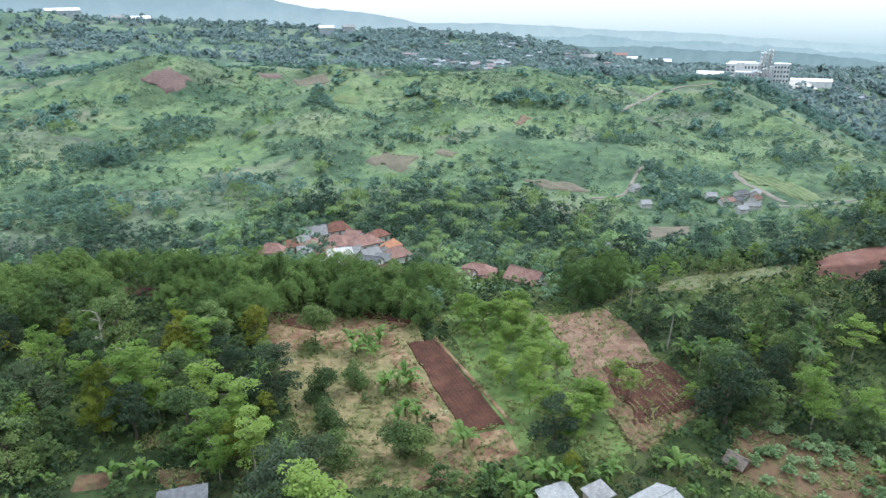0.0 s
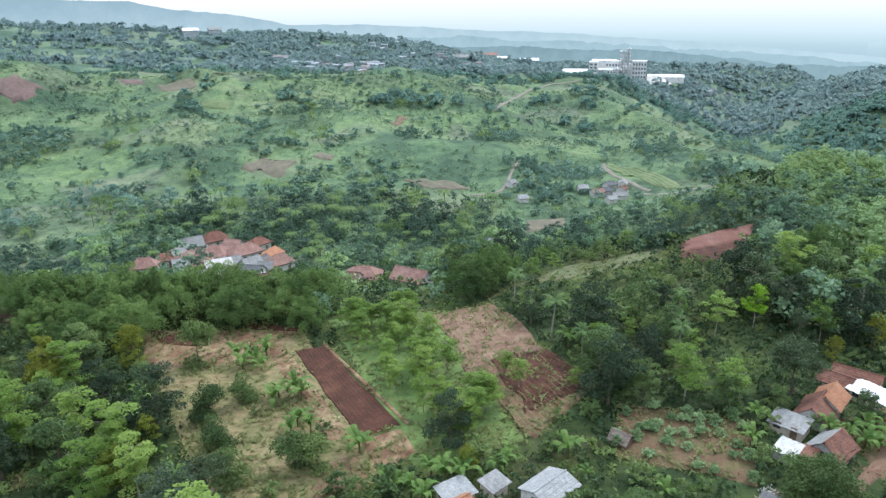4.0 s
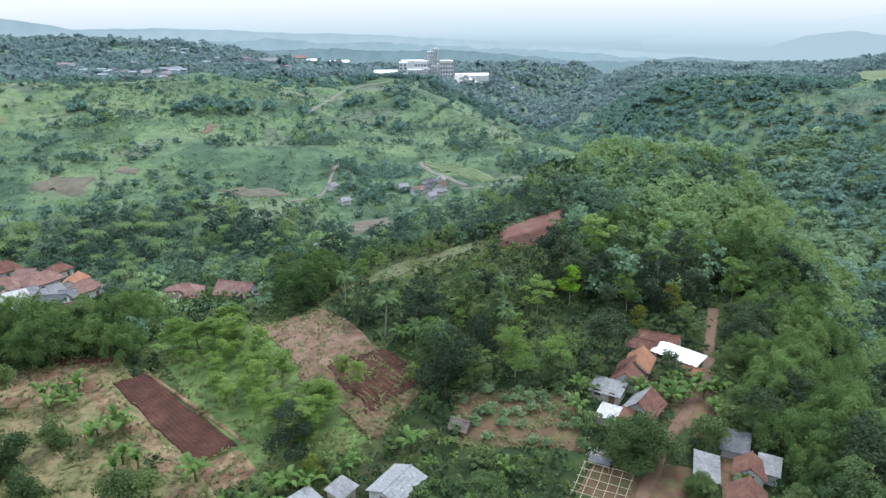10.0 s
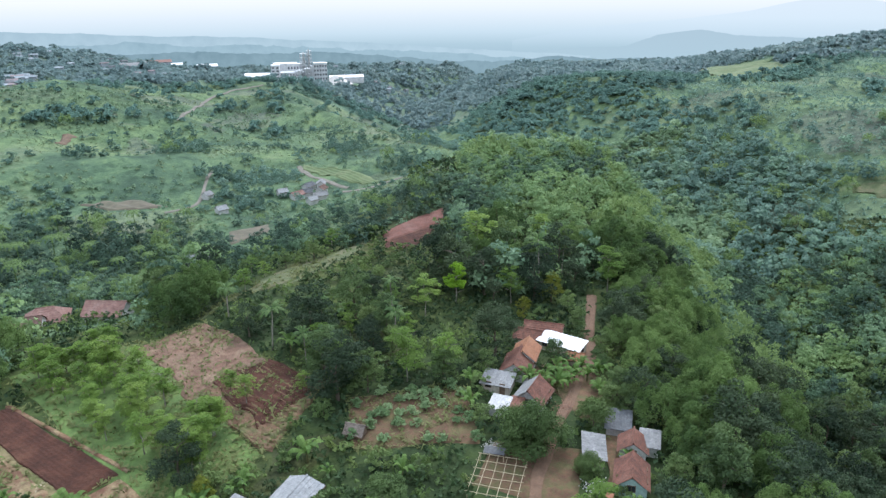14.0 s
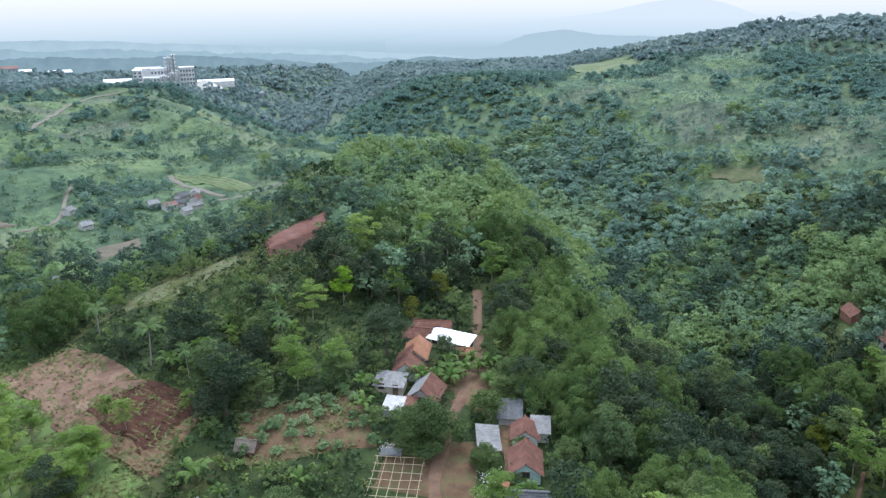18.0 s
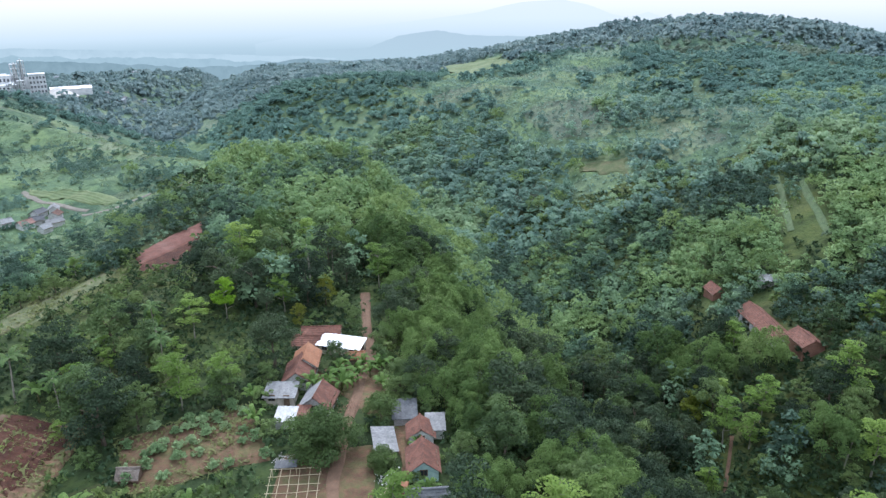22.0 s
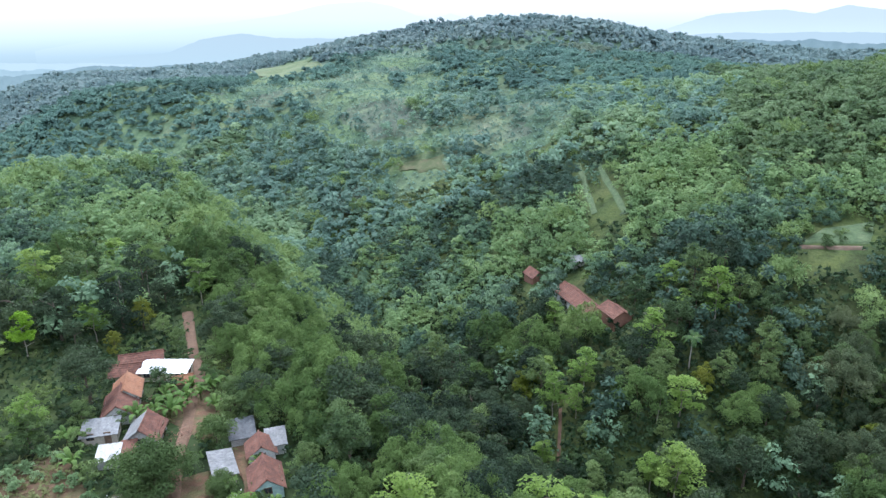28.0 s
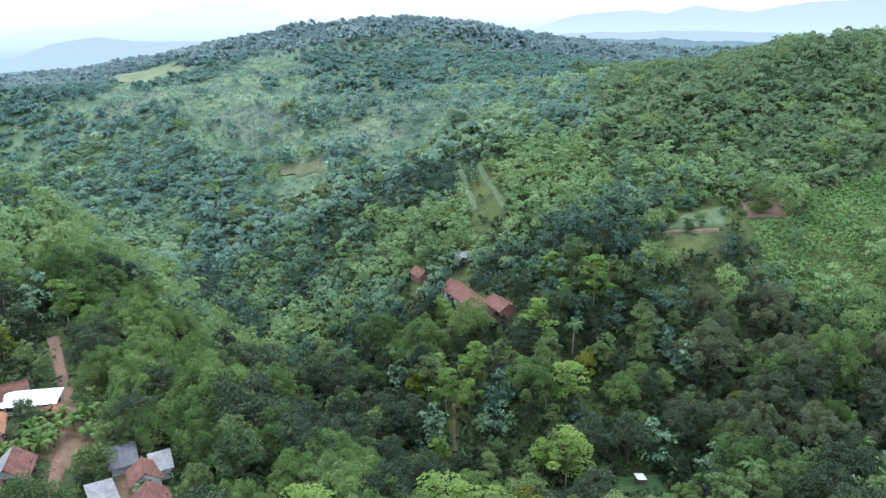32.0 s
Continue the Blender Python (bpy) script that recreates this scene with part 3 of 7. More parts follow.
def ribbon(name, pts, width, material, label, lift=0.16, category="road"):
    """A track that follows a bent line over the ground, worn lower in two wheel ruts."""
    P = [Vector((*p, 0)) for p in pts]
    line = []
    for i in range(len(P) - 1):
        a, b, c, d = P[max(i - 1, 0)], P[i], P[i + 1], P[min(i + 2, len(P) - 1)]
        n = max(3, int((c - b).length / 1.2))
        for k in range(n):
            t = k / n
            line.append(0.5 * ((2 * b) + (c - a) * t + (2 * a - 5 * b + 4 * c - d) * t * t + (3 * b - a - 3 * c + d) * t ** 3))
    line.append(P[-1])
    L = np.array([(p.x, p.y) for p in line])
    T = np.gradient(L, axis=0)
    T /= np.linalg.norm(T, axis=1, keepdims=True) + 1e-9
    N = np.stack([-T[:, 1], T[:, 0]], 1)
    s = np.linspace(-1, 1, 9)
    wob = 1 + 0.25 * fbm(L[:, 0], L[:, 1], 7, 2, 5)
    X = L[:, :1] + N[:, :1] * s * width / 2 * wob[:, None]
    Y = L[:, 1:] + N[:, 1:] * s * width / 2 * wob[:, None]
    Z = ground_z(X, Y) + lift - 0.07 * (np.abs(np.abs(s) - 0.5) < 0.2) - 0.35 * (np.abs(s) > 0.99)
    for a, b in zip(pts, pts[1:]):
        n = Vector((b[1] - a[1], a[0] - b[0])).normalized() * (width / 2 + 0.8)
        q = [(a[0] + n.x, a[1] + n.y), (b[0] + n.x, b[1] + n.y), (b[0] - n.x, b[1] - n.y), (a[0] - n.x, a[1] - n.y)]
        CLEAR.append(q)
        SEEN.append(q)
    return tagged(new(name, sheet_mesh(name, X, Y, Z, material)), label, category, kind="structure")


# ---- fields, tracks and clearings ----
M_BROWNSOIL = surface("dark_weedy_earth", ((0.3, (0.109, 0.055, 0.034)), (0.5, (0.157, 0.09, 0.0527)), (0.68, (0.123, 0.12, 0.0467))), (0.095, 0.11, 0.0382), 0.35, 1.6, bump=0.7, spots=0.45)
M_PURPLE = surface("dull_purplish_earth", ((0.3, (0.13, 0.08, 0.075)), (0.6, (0.18, 0.115, 0.105)), (0.8, (0.22, 0.16, 0.145))), (0.12, 0.12, 0.08), 0.15, 1.0, bump=0.5)
M_HILLGRASS = surface("rough_hill_grass", ((0.3, (0.0723, 0.119, 0.0492)), (0.5, (0.0978, 0.148, 0.064)), (0.7, (0.128, 0.168, 0.0779))), (0.0595, 0.0984, 0.041), 0.2, 1.5, bump=0.6, spots=0.45)
M_FALLOW = surface("fallow_straw_soil", ((0.3, (0.17, 0.095, 0.0638)), (0.5, (0.23, 0.142, 0.0935)), (0.7, (0.3, 0.214, 0.14))), (0.15, 0.0855, 0.0553), 0.3, 2.2, bump=0.6, spots=0.4)
M_BANK = surface("dry_bank_grass", ((0.3, (0.088, 0.12, 0.048)), (0.48, (0.132, 0.152, 0.068)), (0.62, (0.176, 0.164, 0.088)), (0.8, (0.15, 0.112, 0.068))), (0.0748, 0.104, 0.04), 0.25, 1.6, bump=0.6, spots=0.5)
M_TERRACE = surface("reddish_terraced_soil", ((0.3, (0.13, 0.08, 0.055)), (0.55, (0.19, 0.12, 0.085)), (0.8, (0.2, 0.17, 0.11))), (0.1, 0.12, 0.06), 0.3, 1.2, bump=0.6)
M_WEEDY = surface("weedy_red_soil", ((0.3, (0.16, 0.075, 0.05)), (0.5, (0.2, 0.12, 0.07)), (0.7, (0.11, 0.13, 0.05))), (0.08, 0.1, 0.035), 0.3, 1.4, bump=0.7)
patch("meadow", [(-2, 134), (21, 134), (27, 84), (9, 82)], M_GRASS, "bright green grass strip between ploughed plots", lift=0.1)
patch("dry_field", [(-6, 130), (6, 79), (-18, 78), (-39, 137)], M_DRYGRASS, "sloping field of dry yellowed grass", rows=40, depth=0.08, lift=0.1)
patch("stubble_plot", [(-38, 137), (-7, 129.5), (-9, 119), (-34, 117)], M_STRAW, "straw-strewn pale brown plot at the field's far end", lift=0.2)
patch("stubble_plot", [(-13, 120), (-8, 120.5), (2.3, 91), (-2.5, 90)], M_STRAW, "straw-strewn strip beside the ploughed plot", lift=0.22)
patch("ploughed_plot", [(-7.7, 120.2), (-2.3, 121.4), (9.2, 92.4), (2.4, 90.8)], M_SOIL, "freshly ploughed dark red soil strip", rows=9, lift=0.3, res=0.5, depth=0.05, edge=0.35)
patch("straw_plot", [(2.4, 90.6), (9.2, 92.2), (10.6, 86.2), (4.0, 81.5)], M_STRAW, "red soil strewn with pale straw", lift=0.3, res=0.6)
patch("ploughed_plot", [(-38.4, 137.5), (-26, 131), (-25.5, 126), (-33.5, 129.5)], M_SOIL, "dark red wedge of turned soil", lift=0.34, res=0.8)
patch("ploughed_plot", [(-18, 136.4), (-6.2, 130.4), (-7.5, 127.6), (-17.5, 132.6)], M_SOIL, "dark red turned soil under the trees", lift=0.34, res=0.8)
patch("bare_soil", [(-4, 85), (2.4, 88), (4.5, 79), (-6, 77.5)], M_WEEDY, "bare reddish soil at the field corner", lift=0.3)
patch("red_plot", [(-80, 156), (-66, 152.5), (-65, 146), (-77, 147)], M_SOIL, "dark red plot between trees", lift=0.3)
patch("fallow_plot", [(19.7, 131.2), (34, 135.8), (38.5, 112), (22.5, 106)], M_FALLOW, "pale straw-covered fallow plot", rows=12, lift=0.3, res=0.7, depth=0.05, edge=1.2)
patch("ridged_plot", [(22.5, 107), (38.5, 112), (43.5, 97), (26.5, 83.5)], M_WEEDY, "brown plot with planted soil ridges", rows=15, lift=0.3, res=0.6, depth=0.12, edge=1.2)
patch("ridged_plot", [(27, 110), (38.5, 112), (43, 97), (29, 91)], M_SOIL, "dark red soil heaped into rows", rows=13, lift=0.4, res=0.6, depth=0.1, edge=1.5)
patch("grass_bank", [(45, 145), (54, 155), (65, 156.5), (56, 143.5)], M_BANK, "pale dry grass bank on the ridge", lift=0.2, edge=2.2)
patch("grass_bank", [(56, 143.5), (65, 156.5), (91, 163.5), (84, 157.5)], M_BANK, "worn dry grass below the red field", lift=0.2, edge=1.8)
ribbon("footpath", [(33, 137), (39, 142), (46, 148)], 1.2, M_BANK, "worn grassy path up to the bank", category="path")
patch("red_field", [(93, 167.5), (122, 177), (113.5, 165), (90, 158.5)], M_PINK, "bare pinkish red earth field on the ridge", rows=9, lift=0.3, depth=0.06)
patch("red_field", [(90, 158.4), (113.5, 165), (93.5, 149.5), (86.5, 153)], M_SOIL, "dark red cut earth at the field's foot", lift=0.32)
patch("cassava_plot", [(44, 92), (63, 84), (54, 69), (37, 79)], M_BROWNSOIL, "weedy reddish plot planted with grey-green shrubs", lift=0.2)
patch("hamlet_ground", [(70, 63), (84, 72), (88, 82), (74, 83)], M_WEEDY, "trodden reddish earth between the hamlet houses", lift=0.16, edge=2)
patch("hamlet_ground", [(60, 51), (69, 60), (73, 62), (69, 52)], M_WEEDY, "trodden earth round the houses by the road", lift=0.16, edge=2)
patch("bare_soil", [(-52, 82), (-46, 82.5), (-45, 78), (-51, 77)], M_BROWNSOIL, "bare dark reddish soil among the garden trees", lift=0.2, edge=1)
patch("bare_soil", [(-41, 83), (-34, 83), (-33.5, 78.5), (-39, 78)], M_BROWNSOIL, "bare dark reddish soil under the trees", lift=0.2, edge=1)
patch("bare_soil", [(-46, 91.5), (-41, 91.5), (-41, 87.5), (-45, 87.5)], M_BROWNSOIL, "trodden soil by the banana plants", lift=0.2, edge=1)
patch("yard", [(46, 62.5), (56.5, 70), (67, 59), (55, 51)], M_BROWNSOIL, "bare trodden earth yard by the road", lift=0.18)
ROAD = [(44, 45), (53.6, 57), (60.4, 62.2), (65.2, 66), (73.3, 70.7), (80.1, 75.4), (87.8, 80.3), (92.8, 85.5), (103, 94.9), (108.5, 100)]
ribbon("dirt_road", ROAD, 2.1, M_ROAD, "reddish dirt road through the hamlet", lift=0.3)
ribbon("field_border", [(-2.2, 121.9), (2, 112), (6, 102.5), (10.2, 92.6)], 0.7, M_STRAW, "pale stony border of the ploughed strip", lift=0.34, category="path")
patch("bare_slope", [(68, 232), (88, 236), (93, 252), (74, 250)], M_DULL, "pale bare plot in the valley", lift=0.3, res=2)
patch("terraced_plot", [(43, 302), (68, 293), (59, 310), (33, 319)], M_DULL, "long brown terraced plot in the valley", rows=3, lift=0.5, res=2, depth=0.5)
patch("terraced_plot", [(-41, 340), (-20, 328), (-11, 348), (-28, 352)], M_DULL, "brown plot on the valley side", lift=0.4, res=2, edge=5)
patch("terraced_plot", [(139, 333), (152, 315), (157, 266), (143, 284)], M_STRIP, "yellowed terraced plot by the hamlet road", rows=5, lift=0.4, res=2, depth=0.35, edge=3)
patch("bare_hill", [(-202, 466), (-177, 451), (-162, 479), (-183, 484)], M_PURPLE, "bare purplish red hillside", lift=0.6, res=3, edge=6)
ribbon("valley_road", [(139, 331), (136, 305), (137, 290), (141, 281)], 2.6, M_TRACK, "pale dry road past the valley hamlet", lift=0.4)
ribbon("valley_road", [(62, 288), (76, 292), (88, 318), (96, 334)], 1.8, M_TRACK, "pale dirt track on the valley side", lift=0.4)
ribbon("hill_road", [(113, 450), (126, 476), (143, 509), (160, 535), (187, 561), (212, 566)], 2.4, M_TRACK, "pale earth road up to the factory", lift=0.6)
ribbon("mown_strip", [(240, 35), (256, 40.2), (272, 45), (289, 51)], 2.3, M_HILLGRASS, "pale mown strip up the hillside", lift=0.3)
ribbon("mown_strip", [(234.5, 23.5), (250, 29.5), (268, 36.2), (286, 42)], 2.3, M_HILLGRASS, "pale mown strip up the hillside", lift=0.3)
ribbon("valley_road", [(136, 277), (154, 267), (172, 262)], 2.4, M_TRACK, "pale dry road past the valley hamlet", lift=0.4)
patch("landslip", [(41, 420), (47, 446), (53, 438), (47, 420)], M_TERRACE, "bare red landslip on the hillside", lift=0.5, res=2, edge=4)
patch("terrace_bank", [(203, -24), (207, -44), (224, -48), (216, -32)], M_HILLGRASS, "grassy terrace on the opposite slope", lift=0.3, res=1.5)
patch("terrace_soil", [(213, -50), (214, -61), (228, -62), (226, -50)], M_TERRACE, "dark red terraced soil", rows=5, lift=0.45, depth=0.1)
patch("terrace_soil", [(201, -25), (204, -42), (206, -42), (203.2, -25)], M_TERRACE, "red cut bank at the terrace edge", lift=0.45)
ribbon("footpath", [(116, 20.5), (124, 22.5), (131, 23.5), (149, 27)], 0.9, M_ROAD, "narrow earth footpath up the slope", category="path")
patch("terraced_plot", [(326, 154), (332, 125), (316, 116), (318, 147)], M_BANK, "brown terraced plot on the far slope", lift=0.4, res=2, edge=3)
patch("pale_field", [(592, 439), (617, 370), (534, 307), (488, 344)], M_STRIP, "pale yellow-green grass field on the hill", lift=0.6, res=4, edge=6)
patch("fallow_patch", [(-112, 516), (-84, 520), (-76, 498), (-104, 500)], M_DULL, "brown fallow plot on the hill", lift=0.5, res=3, edge=6)
patch("fallow_patch", [(-140, 530), (-120, 536), (-112, 520), (-130, 516)], M_PURPLE, "dull purple bare plot on the hill", lift=0.5, res=3, edge=6)
patch("fallow_patch", [(-8.5, 349), (5.7, 342), (9, 352), (-3.4, 358)], M_DULL, "brown fallow plot in the valley", lift=0.4, res=2, edge=4)
patch("fallow_patch", [(-76, 476), (-50, 474), (-54, 458), (-72, 462)], M_STRIP, "yellowed dry grass on the hilltop", lift=0.5, res=3, edge=6)
patch("fallow_patch", [(-196, 412), (-170, 408), (-172, 394), (-190, 398)], M_STRIP, "yellowed dry grass on the hillside", lift=0.5, res=3, edge=6)
patch("rice_paddy", [(122, -10), (128, -10), (131, -21), (124, -22)], M_PADDY, "small green rice paddy at the stream", lift=0.2)

HOUSES = []     # (x, y, radius) kept free of trees


def grid_points(step, x0, x1, y0, y1, rng):
    X, Y = np.meshgrid(np.arange(x0, x1, step), np.arange(y0, y1, step))
    X = X + rng.uniform(-0.42, 0.42, X.shape) * step
    Y = Y + rng.uniform(-0.42, 0.42, Y.shape) * step
    return X.ravel(), Y.ravel()


def in_any(x, y, polys):
    hit = np.zeros(np.shape(x), bool)
    for p in polys:
        xs, ys = [a for a, _ in p], [b for _, b in p]
        m = (x > min(xs)) & (x < max(xs)) & (y > min(ys)) & (y < max(ys))
        if m.any():
            hit[m] |= inside(x[m], y[m], p)
    return hit


def edge_of_plateau(x, y):
    e, _ = line_distance(x, y, PLATEAU + PLATEAU[:1])
    return np.where(inside(x, y, PLATEAU), -e, e)


# ---- houses ----
def tiles(name, stops, streak):
    """Roof covering: courses that weather unevenly."""
    return surface(name, stops, streak, 0.6, 3.2, bump=0.5, rough=0.85, spots=0.4)


R_RED = tiles("old_red_tiles", ((0.3, (0.13, 0.06, 0.045)), (0.5, (0.21, 0.09, 0.06)), (0.7, (0.27, 0.135, 0.095))), (0.09, 0.06, 0.05))
R_ORANGE = tiles("new_orange_tiles", ((0.3, (0.33, 0.15, 0.08)), (0.6, (0.41, 0.2, 0.11)), (0.8, (0.45, 0.25, 0.15))), (0.3, 0.13, 0.08))
R_VILLAGE = tiles("salmon_tiles", ((0.3, (0.232, 0.126, 0.101)), (0.5, (0.31, 0.176, 0.143)), (0.7, (0.361, 0.235, 0.197))), (0.172, 0.109, 0.0924))
R_BROWN = tiles("mossy_brown_tiles", ((0.3, (0.12, 0.06, 0.045)), (0.5, (0.18, 0.1, 0.075)), (0.75, (0.2, 0.15, 0.12))), (0.08, 0.06, 0.05))
R_GREY = tiles("asbestos_sheets", ((0.3, (0.222, 0.225, 0.22)), (0.6, (0.311, 0.315, 0.312)), (0.8, (0.37, 0.375, 0.372))), (0.148, 0.15, 0.144))
R_DARK = tiles("dark_grey_sheets", ((0.3, (0.104, 0.112, 0.12)), (0.6, (0.16, 0.168, 0.176)), (0.8, (0.216, 0.224, 0.232))), (0.08, 0.08, 0.08))
R_WHITE = tiles("white_metal_sheets", ((0.3, (0.98, 0.99, 1.0)), (0.7, (1.12, 1.13, 1.14))), (0.8, 0.8, 0.78))
M_DULLWHITE = tiles("dull_white_sheets", ((0.3, (0.5, 0.5, 0.49)), (0.7, (0.64, 0.64, 0.62))), (0.38, 0.37, 0.35))
R_PALE = tiles("dull_zinc_sheets", ((0.3, (0.288, 0.299, 0.299)), (0.7, (0.374, 0.387, 0.387))), (0.202, 0.204, 0.197))
W_WHITE = surface("whitewash", ((0.3, (0.6, 0.6, 0.57)), (0.7, (0.75, 0.75, 0.72))), (0.4, 0.37, 0.33), 0.5, 3, bump=0.1)
W_TEAL = surface("pale_teal_plaster", ((0.3, (0.42, 0.62, 0.58)), (0.7, (0.52, 0.7, 0.66))), (0.34, 0.48, 0.44), 0.5, 3, bump=0.1)
W_CREAM = surface("cream_plaster", ((0.3, (0.55, 0.48, 0.38)), (0.7, (0.66, 0.6, 0.5))), (0.38, 0.32, 0.26), 0.5, 3, bump=0.1)
W_BRICK = surface("bare_brick", ((0.3, (0.3, 0.14, 0.09)), (0.7, (0.4, 0.22, 0.16))), (0.22, 0.12, 0.09), 0.8, 5, bump=0.3)
W_CONC = surface("raw_concrete", ((0.3, (0.4, 0.39, 0.37)), (0.7, (0.52, 0.51, 0.49))), (0.28, 0.27, 0.25), 0.6, 4, bump=0.2)
M_WOOD = surface("weathered_wood", ((0.3, (0.17, 0.11, 0.07)), (0.7, (0.28, 0.2, 0.14))), (0.11, 0.07, 0.05), 1, 8)
M_THATCH = surface("grey_thatch", ((0.3, (0.2, 0.16, 0.13)), (0.6, (0.3, 0.25, 0.21)), (0.8, (0.38, 0.33, 0.28))), (0.14, 0.11, 0.09), 1.0, 6, bump=0.8)
M_BAMBOOPOLE = surface("dry_bamboo_pole", ((0.3, (0.42, 0.35, 0.22)), (0.7, (0.56, 0.48, 0.32))), (0.3, 0.24, 0.15), 1, 8, rough=0.5)
m_, n_, l_, b_ = begin("window_glass")
b_.inputs["Base Color"].default_value = (0.03, 0.035, 0.04, 1)
b_.inputs["Roughness"].default_value = 0.12
M_GLASS = m_


def roof_plane(name, L, W, rise, drop, material, parent, side, courses, label="", overhang=0.4, lead=0.3):
    """One slope of a gable roof as overlapping courses. Ridge along x at height rise; eaves at y = side * (W/2 + overhang)."""
    bm = bmesh.new()
    run = W / 2 + overhang
    slope = drop / (W / 2)
    x0, x1 = -L / 2 - lead, L / 2 + lead
    cols = max(2, int(L / 1.2))
    for k in range(courses):
        f0, f1 = k / courses, (k + 1) / courses
        y0, y1 = side * run * f0, side * run * f1
        za, zb = rise - slope * run * f0, rise - slope * run * f1 + 0.03
        top = lip if k else [bm.verts.new((x0 + (x1 - x0) * i / cols, y0, za + 0.02 * math.sin(i * 2.1 + k))) for i in range(cols + 1)]
        low = [bm.verts.new((x0 + (x1 - x0) * i / cols, y1, zb + 0.02 * math.sin(i * 1.7 + k * 1.3))) for i in range(cols + 1)]
        lip = [bm.verts.new((v.co.x, v.co.y, v.co.z - 0.05)) for v in low]
        for i in range(cols):
            bm.faces.new((top[i], top[i + 1], low[i + 1], low[i]))
            bm.faces.new((low[i], low[i + 1], lip[i + 1], lip[i]))
    first = [bm.verts.new((x0, 0, rise - 0.14)), bm.verts.new((x1, 0, rise - 0.14))]
    bm.verts.index_update()
    bm.faces.new((lip[0], lip[-1], first[1], first[0]))
    return part(name, bm, material, parent, label)


def opening(kind, x, y, z, w, h, face, parent):
    """A door or a window on a wall: frame, leaf or pane, sill. face: the wall's outward direction, in degrees."""
    m = pose(x, y, z, 0, 0, face)
    bm = bmesh.new()
    t, d = 0.09, 0.1
    box(bm, -w / 2, -0.06, 0, -w / 2 + t, d / 2, h)
    box(bm, w / 2 - t, -0.06, 0, w / 2, d / 2, h)
    box(bm, -w / 2, -0.06, h - t, w / 2, d / 2, h)
    if kind == "window":
        box(bm, -w / 2, -0.06, 0, w / 2, d / 2, t)
        box(bm, -t / 3, -0.06, t, t / 3, d / 2, h - t)
    frame_ob = part("window_frame" if kind == "window" else "door_frame", bm, M_WOOD, parent)
    frame_ob.matrix_basis = m
    bm = bmesh.new()
    box(bm, -w / 2 + t, -0.04, t if kind == "window" else 0.02, w / 2 - t, -0.01, h - t)
    part("pane" if kind == "window" else "door_leaf", bm, M_GLASS if kind == "window" else M_WOOD, frame_ob)


def hip_roof(L, W, wall_h, rise, material, parent):
    """A hipped roof of four slopes, each laid in overlapping courses."""
    o, half = 0.5, L / 2 - W * 0.42
    eave = wall_h - rise / (W / 2) * o * 0.6
    corner = [Vector(p) for p in ((-L / 2 - o, -W / 2 - o, eave), (L / 2 + o, -W / 2 - o, eave), (L / 2 + o, W / 2 + o, eave), (-L / 2 - o, W / 2 + o, eave))]
    ridge = [Vector((-half, 0, wall_h + rise)), Vector((half, 0, wall_h + rise))]
    for lo0, lo1, hi0, hi1 in ((corner[0], corner[1], ridge[0], ridge[1]), (corner[1], corner[2], ridge[1], ridge[1]), (corner[2], corner[3], ridge[1], ridge[0]), (corner[3], corner[0], ridge[0], ridge[0])):
        bm = bmesh.new()
        n = 7
        under = [bm.verts.new(lo0 - Vector((0, 0, 0.12))), bm.verts.new(lo1 - Vector((0, 0, 0.12)))]
        for k in range(n):
            f0, f1 = k / n, (k + 1) / n * 0.998
            butt = [bm.verts.new(p + Vector((0, 0, 0.07))) for p in (lo0.lerp(hi0, f0), lo1.lerp(hi1, f0))]
            head = [bm.verts.new(p) for p in (lo0.lerp(hi0, f1), lo1.lerp(hi1, f1))]
            bm.faces.new((under[0], under[1], butt[1], butt[0]))
            bm.faces.new((butt[0], butt[1], head[1], head[0]))
            under = head
        part("roof", bm, material, parent)


